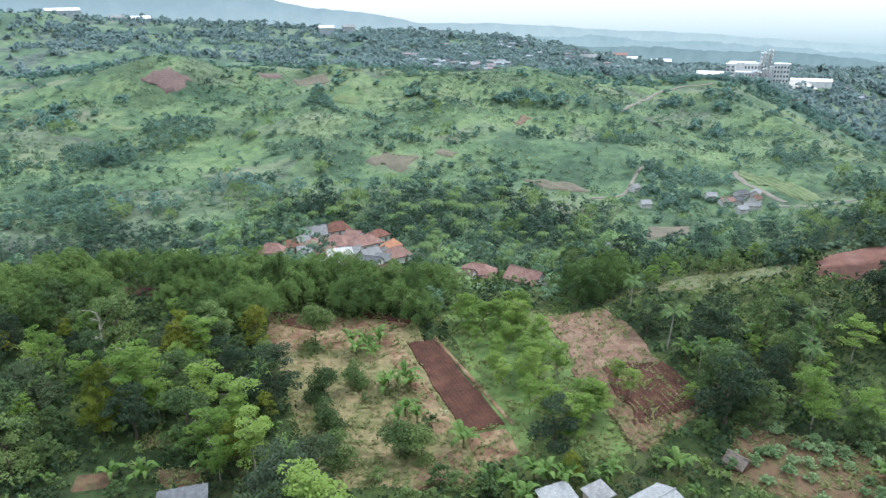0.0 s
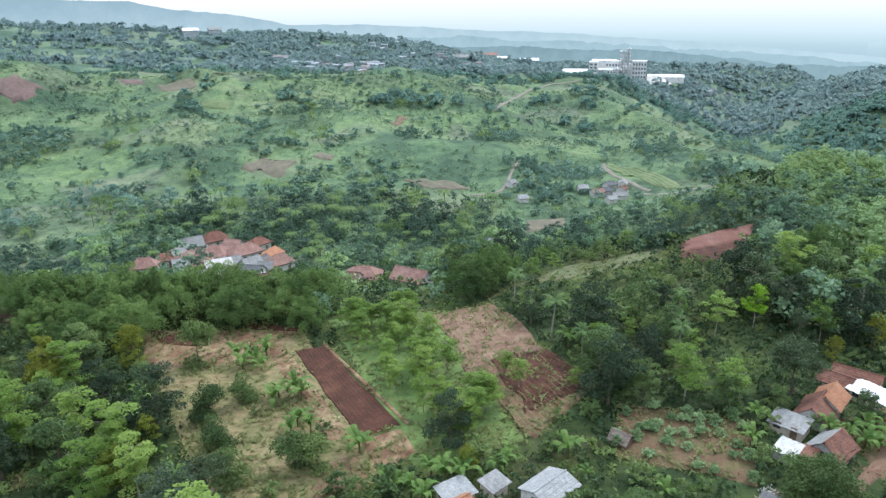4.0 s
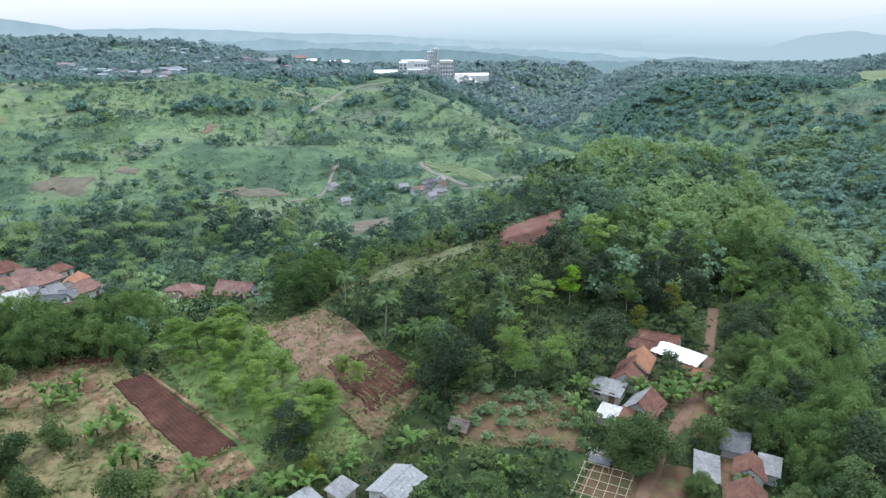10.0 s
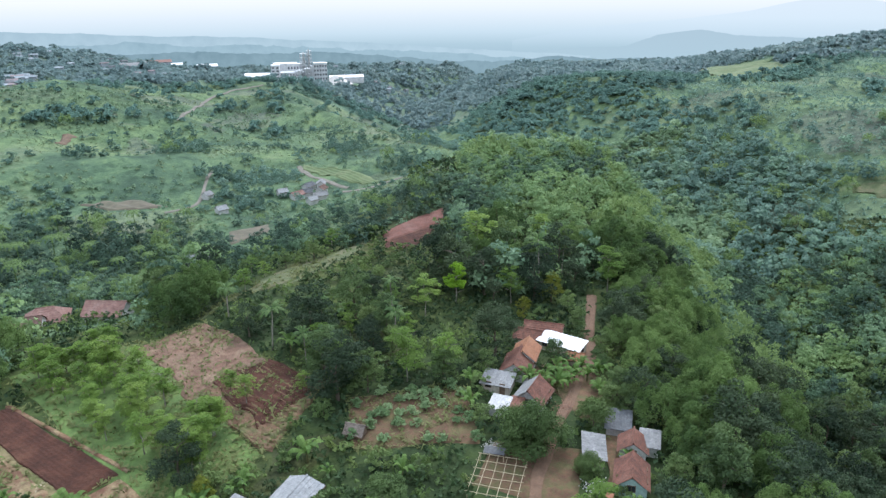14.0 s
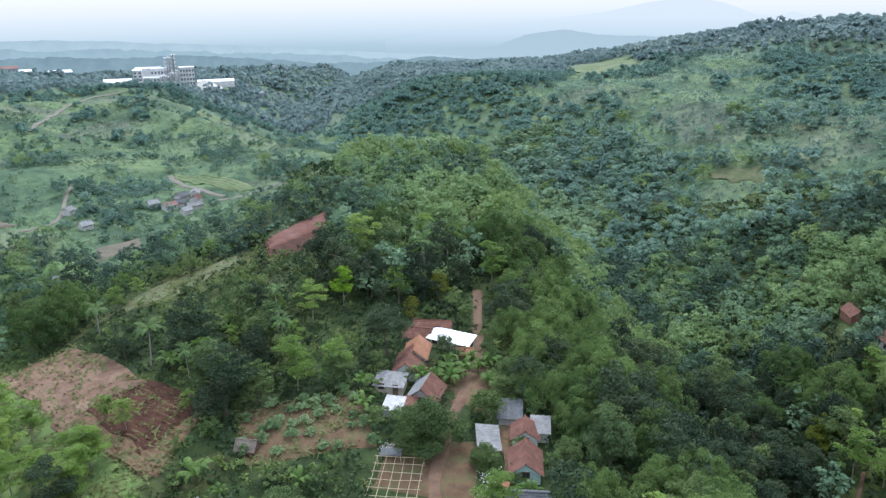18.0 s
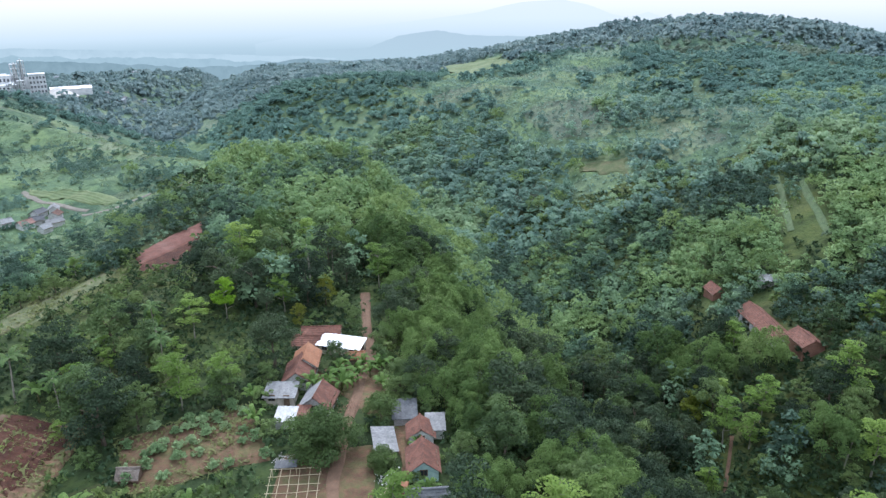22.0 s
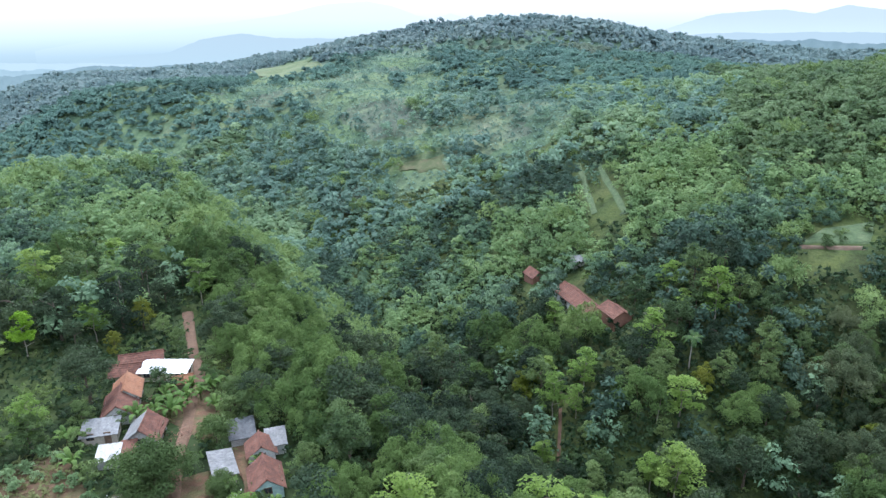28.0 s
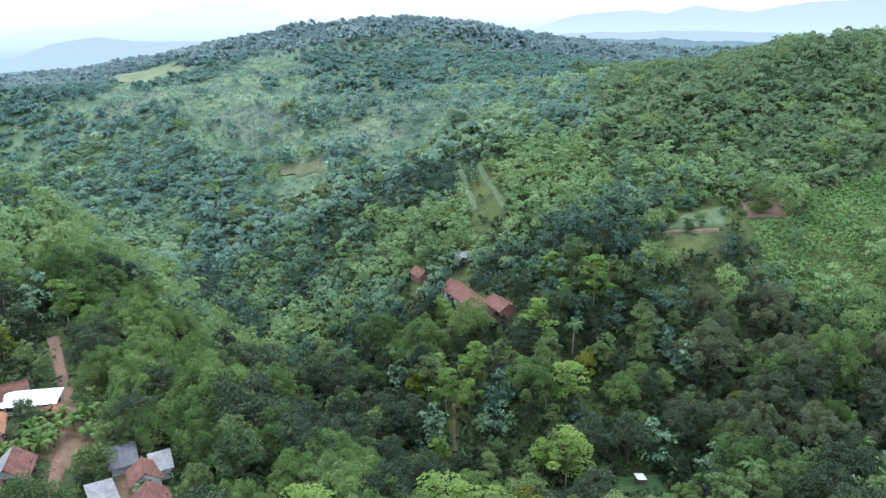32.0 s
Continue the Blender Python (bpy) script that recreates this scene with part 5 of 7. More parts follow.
for x, y, s in ((29.5, 99, 0.5), (28.5, 103.5, 0.45), (38.5, 97, 0.35), (24, 95, 0.5)):
    plant("light", x, y, s)
for x, y in ((43, 106), (45.5, 103), (44, 100.5), (60, 104), (38, 133), (52, 118)):
    plant("palm", x, y, rng.uniform(0.65, 0.85))
# the bamboo row behind the field
for i in range(17):
    x = -64 + 4.4 * i + rng.uniform(-1, 1)
    if x < -13 or -5 < x < -1:
        plant("bamboo", x, 145.5 - 0.22 * (x + 38) + rng.uniform(-1.5, 2.5), rng.uniform(0.8, 1.15))
for x, y in ((-48.3, 96.7), (-46.5, 97.5), (-49.8, 95.4), (-44.5, 95.8), (-45.6, 79.9), (-47, 91), (-40.5, 88.4), (-33, 80.6)):
    plant("banana", x, y, rng.uniform(0.9, 1.2))
# greenery between the hamlet houses
for kind, x, y, s in (("shrub", 69, 79.5, 0.9), ("shrub", 72.5, 77.3, 0.8), ("green", 66.5, 84.5, 0.55), ("shrub", 63, 81.2, 1.0), ("shrub", 78.5, 87, 0.7), ("banana", 70.4, 80.6, 0.9),
                      ("shrub", 65.2, 70.2, 0.7), ("shrub", 57.8, 73.4, 1.1), ("banana", 62.6, 83.4, 1.0), ("shrub", 81.8, 79.6, 0.8), ("green", 83.6, 74.5, 0.5), ("green", 89.3, 79.3, 0.5),
                      ("shrub", 70.5, 64.6, 0.9), ("shrub", 68.8, 60.6, 0.8), ("shrub", 76.3, 57.2, 1.0), ("banana", 67.8, 53.8, 0.8), ("shrub", 61.6, 49.2, 0.7), ("banana", 61, 46.6, 0.8), ("green", 77, 62.5, 0.6),
                      ("shrub", 72.3, 66.2, 0.8), ("shrub", 79.5, 69.8, 0.9), ("banana", 77.9, 68.9, 0.9), ("shrub", 86, 75.2, 0.9), ("shrub", 90.5, 85.5, 1.0), ("green", 92.5, 88.5, 0.55), ("banana", 58.4, 77.8, 1.0)):
    plant(kind, x, y, s)
for i in range(9):
    for j in range(7):
        u, v = (i + rng.uniform(-0.25, 0.25) + 0.5) / 9, (j + rng.uniform(-0.25, 0.25) + 0.5) / 7
        x = (44 * (1 - u) + 63 * u) * (1 - v) + (37 * (1 - u) + 54 * u) * v
        y = (92 * (1 - u) + 84 * u) * (1 - v) + (79 * (1 - u) + 69 * u) * v
        if rng.uniform() < 0.6:
            plant("cassava", x, y, rng.uniform(0.75, 1.15))
for x, y in ((80, 73.5), (81.5, 76.5), (78, 74.5), (76, 76), (77.2, 78), (74, 74.5), (79.5, 79), (73.2, 77), (75.5, 73.5), (70.8, 78), (82.5, 73)):
    plant("banana", x, y, rng.uniform(0.85, 1.1))

# the woods near by
X, Y = grid_points(5.4, -140, 260, -110, 260, rng)
D, AZ = np.hypot(X, Y), np.degrees(np.arctan2(X, Y))
E = edge_of_plateau(X, Y)
GD, _ = line_distance(X, Y, GORGE)
RD, _ = line_distance(X, Y, ROAD)
keep = (D > 64) & (D < 182) & (AZ > -42) & (AZ < 117)
keep &= ~in_any(X, Y, CLEAR) & ~in_any(X * 1.05, Y * 1.05, [[(44, 61), (56.5, 70), (67, 59), (55, 48)]]) & ~((RD < 4.4) & (D > 90))
FRONT = np.zeros(len(X), bool)
for f in (1.04, 1.08, 1.12, 1.15):
    FRONT |= in_any(X * f, Y * f, SEEN)
RIDGE_PLOTS = [[(45, 145), (54, 155), (65, 156), (93, 167), (122, 177), (113.5, 165), (93.5, 149.5), (84, 157.5), (56, 143.5)]]
CLOSE = in_any(X * 1.025, Y * 1.025, SEEN) | in_any(X * 1.05, Y * 1.05, SEEN)
keep &= ~(CLOSE & (D < 150) & (rng.uniform(size=len(X)) < 0.85))
LOW = np.zeros(len(X), bool)
for f in (1.03, 1.06, 1.1, 1.13, 1.17, 1.2, 1.23):
    LOW |= in_any(X * f, Y * f, RIDGE_PLOTS)
for hx, hy, hr in HOUSES:
    keep &= (np.hypot(X - hx, Y - hy) > hr + 1.5) & (np.hypot(X * 1.04 - hx, Y * 1.04 - hy) > hr)
    if math.hypot(hx, hy) < 140:
        for f in (1.07, 1.1, 1.13, 1.16):
            keep &= np.hypot(X * f - hx, Y * f - hy) > hr - 0.6
X, Y, D, AZ, E, GD, RD, FRONT, LOW = [v[keep] for v in (X, Y, D, AZ, E, GD, RD, FRONT, LOW)]
for f in (0.97, 0.94):
    keep = (np.hypot(X - 185 * f, Y - 29.2 * f) > 5.5) & (np.hypot(X - 190 * f, Y - 33 * f) > 4.5) & (np.hypot(X - 172.3 * f, Y - 18.4 * f) > 4)
    X, Y, D, AZ, E, GD, RD, FRONT, LOW = [v[keep] for v in (X, Y, D, AZ, E, GD, RD, FRONT, LOW)]
for f in np.arange(0.72, 0.98, 0.04):
    keep = (np.hypot(X - 8.5 * f, Y - 185 * f) > 6) & (np.hypot(X - 20.2 * f, Y - 165.5 * f) > 5) & (np.hypot(X + 29 * f, Y - 208 * f) > 8)
    X, Y, D, AZ, E, GD, RD, FRONT, LOW = [v[keep] for v in (X, Y, D, AZ, E, GD, RD, FRONT, LOW)]
for f in np.arange(0.84, 0.99, 0.03):       # trees cleared from the camera's sight line to the lime tree
    keep = np.hypot(X - 80.5 * f, Y - 112.6 * f) > 6
    X, Y, D, AZ, E, GD, RD, FRONT, LOW = [v[keep] for v in (X, Y, D, AZ, E, GD, RD, FRONT, LOW)]
STUFF = []      # (kind, x, y, size) for the joined woods
order = np.argsort(D)
for i in order:
    x, y, d, az, e = X[i], Y[i], D[i], AZ[i], E[i]
    r = rng.uniform()
    s = 0.55 + 0.78 * rng.uniform() ** 1.5
    if az < -24 and d < 97:
        kind = "green" if r < 0.28 else "banana" if r < 0.5 else "light" if r < 0.56 else "dark" if r < 0.66 else "shrub"
        s *= 0.85
    elif az < -13 and e < -14:
        kind = "dark" if r < 0.18 else "green" if r < 0.44 else "light" if r < 0.68 else "banana" if r < 0.8 else "yellow" if r < 0.84 else "shrub"
    elif -1.5 < az < 11 and -14 <= e < 40:
        kind = "banana" if r < 0.25 else "shrub"
    elif -18 < az < 11 and e > 10:
        kind = "banana" if r < 0.2 else "shrub"
    elif az < 16 and -14 <= e < 16:
        kind = "bamboo" if r < 0.8 else "green"
        s = min(s, 0.92)
    elif az < 16:
        kind = "palm" if r < 0.12 else "green" if r < 0.5 else "dark" if r < 0.7 else "banana" if r < 0.85 else "shrub"
    elif az < 34 and e > -9:
        kind = "light" if r < 0.3 else "green" if r < 0.5 else "banana" if r < 0.6 else "shrub"
        s *= 0.55 if kind != "shrub" else 1.0
    elif az < 46.5 and e < 0 and az < bearing(105, 95):
        if d > 148:
            kind = "green" if r < 0.32 else "light" if r < 0.5 else "banana" if r < 0.62 else "palm" if r < 0.7 else "bamboo" if r < 0.86 else "dark"
        elif d < 92:
            kind = "banana" if r < 0.3 else "shrub" if r < 0.75 else "green"
        else:
            kind = ("light" if r < 0.34 else "green" if r < 0.62 else "dark" if r < 0.8 else "palm" if r < 0.84 else "banana" if r < 0.92 else "shrub") if az < 35 and d > 104 else "dark" if r < 0.46 else "green" if r < 0.68 else "light" if r < 0.78 else "palm" if r < 0.8 else "banana" if r < 0.9 else "shrub"
    elif 48.5 < az < 58 and e > -21 and GD[i] > 16:
        kind = "bamboo" if r < 0.74 else "green" if r < 0.86 else "dark"
        s = 0.5 + 0.45 * rng.uniform()
    # dark trees crowd the gorge, their colour standing in for its shade
    elif 47 < az < 78 and (GD[i] < 45 or e >= 14):
        kind = "dark" if r < 0.5 else "green" if r < 0.75 else "bamboo" if r < 0.85 else "palm" if r < 0.9 else "banana"
    elif 58 <= az < 80 and 92 < d < (185 if az < 66 else 126):
        kind = "dark" if r < 0.68 else "green" if r < 0.88 else "palm" if r < 0.93 else "banana"
    elif az < 65 and -21 < e < 14 and GD[i] > 22:
        kind = "bamboo" if r < 0.7 else "green" if r < 0.9 else "dark"
        s *= 0.8
    elif az > 101 and GD[i] > 5 and d > 138:
        kind = "brownbamboo" if r < 0.4 else "bamboo" if r < 0.55 else "green" if r < 0.75 else "dark"
    elif az > 92:
        kind = "dark" if r < 0.3 else "green" if r < 0.6 else "banana" if r < 0.7 else "palm" if r < 0.79 else "bamboo" if r < 0.86 else "shrub"
    elif 36 < az < 52 and 150 < d < 250 and e <= -5:
        kind = "green" if r < 0.3 else "light" if r < 0.5 else "banana" if r < 0.66 else "palm" if r < 0.74 else "bamboo" if r < 0.9 else "dark"
    elif az < 60 and e <= -21:
        kind = "dark" if r < 0.42 else "green" if r < 0.62 else "light" if r < 0.7 else "palm" if r < 0.75 else "banana" if r < 0.88 else "shrub"
    else:
        kind = "green" if r < 0.42 else "dark" if r < 0.58 else "light" if r < 0.74 else "palm" if r < 0.79 else "banana" if r < 0.87 else "bamboo" if r < 0.93 else "shrub"
    if kind == "light" and 16 < az < 35:
        s *= 0.72
    if in_any(np.array([x]), np.array([y]), [[(189, -46), (179, -62), (170, -105), (230, -110), (225, -60), (203, -46)]])[0]:
        kind = "shrub"
    if kind == "palm":
        kind, s = ("banana", s) if d < 88 else (kind, s * 0.85)
    if LOW[i]:
        kind, s = "shrub", min(s, 0.9)
    elif FRONT[i] and kind not in ("banana", "shrub"):
        kind, s = ("shrub", s * 1.2) if r < 0.8 else ("green", s * 0.5)
    elif kind in ("dark", "green") and rng.uniform() < 0.05:
        kind = "grey" if rng.uniform() < 0.3 else "yellow"
    limit = {"banana": 100, "palm": 45, "shrub": 260, "bamboo": 260, "brownbamboo": 80, "green": 265, "grey": 20, "yellow": 25}.get(kind, 280)
    if COUNT.get(kind, 0) < limit:
        plant(kind, x, y, s)
    else:
        STUFF.append((kind, x, y, s))

# ---- the joined woods farther off ----
rs = np.random.default_rng(11)
T_MID = {"broad": [crown_broad(rs, rs.uniform(8.6, 10.6), rs.uniform(3.5, 4.4), -0.6, 26, 18, 0.78, wide=0.75, spread=0.24, lump=(0.2, 0.32), lobes=5) for k in range(10)],
         "broadfar": [crown_broad(rs, rs.uniform(8, 10), rs.uniform(3.7, 4.7), -0.6, 16, 15, 1.1, wide=0.85, spread=0.14, lump=(0.24, 0.38), lobes=4) for k in range(10)],
         "bamboo": [crown_bamboo(rs, 9.2, 5.4, 24, 27, 0.95) for k in range(6)],
         "palm": [np.concatenate([frond_quads(rs, 3.6, 0.55, 0.5, 0.85, a, 5) + np.array([0, 0, 6.6]) for a in np.arange(11) * 0.62] + [np.array([[[-.15, 0, -1], [.15, 0, -1], [.12, 0, 6.7], [-.12, 0, 6.7]], [[0, -.15, -1], [0, .15, -1], [0, .12, 6.7], [0, -.12, 6.7]]])]) for k in range(2)],
         "under": [crown_broad(rs, 2.4, 1.9, -0.4, 6, 6, 0.8, wide=0.6, lobes=4) for k in range(8)],
         "tuft": [leaves(rs.normal(size=(6, 3)) * np.array([0.3, 0.3, 0.1]) + np.array([0, 0, 0.25]), np.array([[0, 0, 0.6]] * 6), 0.6, 0.25, rs) for k in range(4)],
         "shrub": [crown_broad(rs, 1.7, 2.0, -0.7, 4, 7, 1.0, wide=0.85, spread=0.15, lump=(0.3, 0.5), lobes=3) for k in range(6)],
         "far": [crown_broad(rs, 7.0, 5.2, -1.0, 14, 13, 1.8, wide=0.95, spread=0.1, lump=(0.3, 0.46), lobes=3) for k in range(8)],
         "town": [crown_broad(rs, 6.0, 5.4, -1.0, 8, 6, 2.9, wide=1.0, spread=0.08, lump=(0.34, 0.5), lobes=3) for k in range(8)]}

for kind in T_MID:
    T_MID[kind] = [np.concatenate([q[:, :3], q[:, [0, 2, 3]]]) if kind == "palm" else pointed(q) for q in T_MID[kind]]


def stand(name, kind, xs, ys, sizes, material, label, category="woods"):
    """Many plants as one piece of woodland."""
    if not len(xs):
        return
    zs = ground_z(xs, ys)
    out = []
    which = rs.integers(len(T_MID[kind]), size=len(xs))
    ang = rs.uniform(0, 6.283, len(xs))
    for k, tmpl in enumerate(T_MID[kind]):
        m = which == k
        c, s = np.cos(ang[m])[:, None, None], np.sin(ang[m])[:, None, None]
        sz = np.asarray(sizes)[m][:, None, None]
        q = tmpl[None]
        px_ = (q[..., 0] * c - q[..., 1] * s) * sz + xs[m][:, None, None]
        py_ = (q[..., 0] * s + q[..., 1] * c) * sz + ys[m][:, None, None]
        pz_ = q[..., 2] * sz + zs[m][:, None, None]
        out.append(np.stack([px_, py_, pz_], -1).reshape(-1, 3, 3))
    tagged(new(name, quads_mesh(name, np.concatenate(out), material)), label, category, kind="stuff")


# lighter trees, and hollows whose shade is put into darker leaf colours, placed to fit the camera's view: bearing,
# distance, half the breadth, half the depth, lighter or darker
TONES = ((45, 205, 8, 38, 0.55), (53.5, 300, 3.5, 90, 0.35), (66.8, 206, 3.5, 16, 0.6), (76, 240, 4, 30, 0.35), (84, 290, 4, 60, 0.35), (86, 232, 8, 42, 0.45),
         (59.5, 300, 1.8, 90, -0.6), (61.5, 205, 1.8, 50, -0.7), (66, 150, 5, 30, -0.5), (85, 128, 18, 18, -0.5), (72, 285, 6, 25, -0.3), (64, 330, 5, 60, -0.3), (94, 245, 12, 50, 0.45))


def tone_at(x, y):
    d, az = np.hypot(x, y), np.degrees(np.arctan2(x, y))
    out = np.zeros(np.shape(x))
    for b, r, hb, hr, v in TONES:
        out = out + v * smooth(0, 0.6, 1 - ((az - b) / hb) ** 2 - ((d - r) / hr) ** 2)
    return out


def mixed_stand(name, kind, xs, ys, sizes, label, leafage=(L_DEEP, L_WOODS, L_LEAFY)):
    """Woodland of three leaf colours that grow in loose groups, with a few tall trees."""
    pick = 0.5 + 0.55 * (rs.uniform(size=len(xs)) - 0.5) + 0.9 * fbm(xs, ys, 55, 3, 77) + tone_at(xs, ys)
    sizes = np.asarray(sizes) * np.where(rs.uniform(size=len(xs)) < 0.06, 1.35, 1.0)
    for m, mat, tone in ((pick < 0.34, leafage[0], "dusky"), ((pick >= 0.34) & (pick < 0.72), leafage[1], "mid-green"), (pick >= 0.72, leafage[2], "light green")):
        stand(name, kind, xs[m], ys[m], sizes[m], mat, tone + " " + label)


VINE_SLOPE = [(203, -46), (213, -66), (230, -66), (255, -125), (170, -105), (179, -62), (189, -46)]


def open_ground(x, y):
    """The grazed hillside and the vine-covered slope, where only scrub grows."""
    wx, wy = x + 28 * fbm(x, y, 60, 3, 81), y + 28 * fbm(x, y, 60, 3, 83)
    sx, sy = x + 8 * fbm(x, y, 25, 2, 85), y + 8 * fbm(x, y, 25, 2, 87)
    return inside(wx, wy, [polar(52, 500), polar(55.6, 640), polar(60, 630), polar(68.7, 640), polar(71.4, 560), polar(75.4, 469), polar(80, 400), polar(81, 310), polar(73.6, 343), polar(64.6, 380), polar(58.1, 427)]) | inside(sx, sy, VINE_SLOPE)


# groves of the hill country: bearing, distance, half its breadth in degrees, half its depth in metres
GROVES_WEST = ((-25.8, 388, 2.9, 26), (-21.2, 418, 3.7, 24), (-21.4, 700, 3.7, 10), (-13.7, 445, 1.7, 8), (-9.8, 448, 0.9, 12), (-15.6, 398, 0.8, 9), (-13.9, 380, 0.6, 7), (-16.3, 312, 3.2, 11),
               (-22.3, 290, 1.4, 15), (-11.0, 273, 2.7, 13), (-25.7, 600, 1.4, 20), (-1.3, 450, 3.7, 7), (-0.1, 383, 0.7, 8), (-3.2, 340, 1.2, 6), (-13.9, 640, 3.1, 12), (-28.6, 465, 1.2, 35),
               (-1.7, 262, 5.0, 26), (-29, 300, 4, 30))
GROVES_MID = ((7.2, 466, 3.1, 12), (7.0, 388, 0.9, 10), (14.3, 402, 2.2, 26), (13.9, 463, 0.9, 7), (17.9, 526, 0.7, 9), (15.9, 340, 1.3, 9), (20.1, 340, 3.2, 17), (21.8, 511, 1.3, 9),
              (27.0, 395, 2.0, 22), (24.7, 625, 1.2, 20), (28.6, 600, 0.8, 9), (32.2, 337, 3.0, 16), (7.9, 247, 4.8, 22), (14.9, 240, 1.9, 13), (21.2, 468, 0.9, 11), (33.5, 470, 2.5, 60), (31.0, 700, 3.0, 90))


def grove(x, y):
    """How far inside a grove a place lies: above 0 inside, with ragged edges."""
    d, az = np.hypot(x, y), np.degrees(np.arctan2(x, y))
    best = np.full(np.shape(x), -3.0)
    for b, r, hb, hr in GROVES_WEST + GROVES_MID:
        best = np.maximum(best, 1 - ((az - b) / hb) ** 2 - ((d - r) / hr) ** 2)
    return best + 0.45 * fbm(x, y, 24, 3, 57)


def free(x, y, steps=(1.0, 1.025, 1.05, 1.075)):
    ok = np.ones(len(x), bool)
    for f in steps:
        ok &= ~in_any(x * f, y * f, CLEAR)
        for hx, hy, hr in HOUSES:
            ok &= np.hypot(x * f - hx, y * f - hy) > hr
    return ok


x, y = grid_points(4.3, -330, 470, -260, 470, rs)
d, az = np.hypot(x, y), np.degrees(np.arctan2(x, y))
m = (d >= 182) & (d < 460) & (az > -45) & (az < 122)
x, y, d, az = x[m], y[m], d[m], az[m]
e = edge_of_plateau(x, y)
gd, _ = line_distance(x, y, GORGE)
wood = 0.55 * fbm(x, y, 70, 3, 51) - relief(x, y) / 13
east = (az > 36) | (gd < 60)
village = (d < 300) & (az > -18) & (az < 14)
openslope = open_ground(x, y)
leafy = smooth(-0.25, 0.25, grove(x, y))
p = np.where(east, 0.97, np.where(village, 0.6 + 0.38 * leafy, np.where(d < np.where(az < -13, 268, 240), 0.88, np.clip(0.035 + 0.95 * leafy + 0.25 * smooth(0.25, 0.6, wood), 0, 0.96))))
p = np.where(openslope, 0.06 + 0.75 * smooth(0.16, 0.3, fbm(x, y, 48, 3, 111)), p)
m = (rs.uniform(size=len(x)) < p) & free(x, y) & ~((az > 62) & ~free(x, y, (1.1, 1.13))) & ~(village & (d < 212) & (az < -2) & (rs.uniform(size=len(x)) < 0.8))
x, y, d, az, e, gd, east, village = [v[m] for v in (x, y, d, az, e, gd, east, village)]
r = rs.uniform(size=len(x))
size = (0.55 + 0.95 * rs.uniform(size=len(x)) ** 1.6) * np.where(east, 0.78, np.where(village, 0.74, 0.55))
palm = village & (r < 0.4) | (east & (r < 0.02))
bam = ~palm & ((e < 25) & (e > -24) & (az > 47) & (az < 64) & (r < 0.6) | (np.hypot(x - 178, y - 208) < 9) | (az > 95) & (d < 230) & (r < 0.5) | (r > 0.95))
rest = ~palm & ~bam
hillside = rest & (az + 7 * fbm(x, y, 60, 3, 33) > 90) & (ground_z(x, y) + 6 * fbm(x, y, 40, 2, 34) > 5)
rest &= ~hillside
nearer = hillside & (d < 280)
stand("hill_trees", "broad", x[nearer], y[nearer], size[nearer], L_HILL, "bright green plantation trees at the hill foot")
nearer = hillside & (d >= 280)
stand("hill_trees", "broadfar", x[nearer], y[nearer], size[nearer], L_HILL, "bright green plantation trees up the hill")
extra = lambda ks: [(q[1], q[2], q[3]) for q in STUFF if q[0] in ks]
eb = np.array(extra(("dark", "green", "light", "yellow", "grey", "shrub", "banana")) or [(200, 200, 1.0)])
ebb = np.array(extra(("bamboo", "brownbamboo")) or [(200, 200, 1.0)])
ep = np.array(extra(("palm",)) or [(200, 200, 1.0)])
west = rest & (az < 33)
near_ = d < 290
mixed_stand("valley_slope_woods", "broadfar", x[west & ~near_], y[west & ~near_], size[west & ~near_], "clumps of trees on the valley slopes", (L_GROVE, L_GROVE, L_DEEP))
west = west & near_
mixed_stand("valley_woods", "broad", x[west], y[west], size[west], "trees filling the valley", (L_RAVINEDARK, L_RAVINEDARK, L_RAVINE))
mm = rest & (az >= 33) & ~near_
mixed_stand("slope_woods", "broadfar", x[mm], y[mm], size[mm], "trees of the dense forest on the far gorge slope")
mm = rest & (az >= 33) & near_
wx, wy, ws = np.r_[x[mm], eb[:, 0]], np.r_[y[mm], eb[:, 1]], np.r_[size[mm], eb[:, 2]]
flank = np.degrees(np.arctan2(wx, wy)) + 5 * fbm(wx, wy, 40, 2, 79) < 64
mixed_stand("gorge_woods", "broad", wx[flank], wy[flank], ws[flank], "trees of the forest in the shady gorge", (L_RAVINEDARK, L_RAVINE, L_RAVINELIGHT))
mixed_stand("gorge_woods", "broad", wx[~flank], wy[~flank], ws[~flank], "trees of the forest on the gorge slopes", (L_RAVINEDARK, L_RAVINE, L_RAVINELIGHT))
stand("bamboo_thicket", "bamboo", np.r_[x[bam], ebb[:, 0]], np.r_[y[bam], ebb[:, 1]], np.r_[size[bam], ebb[:, 2]], L_THICKET, "bamboo thicket on the ridge flank")
stand("palm_grove", "palm", np.r_[x[palm], ep[:, 0]], np.r_[y[palm], ep[:, 1]], np.r_[size[palm], ep[:, 2]] * 1.1, L_PALM, "coconut palms round the village")

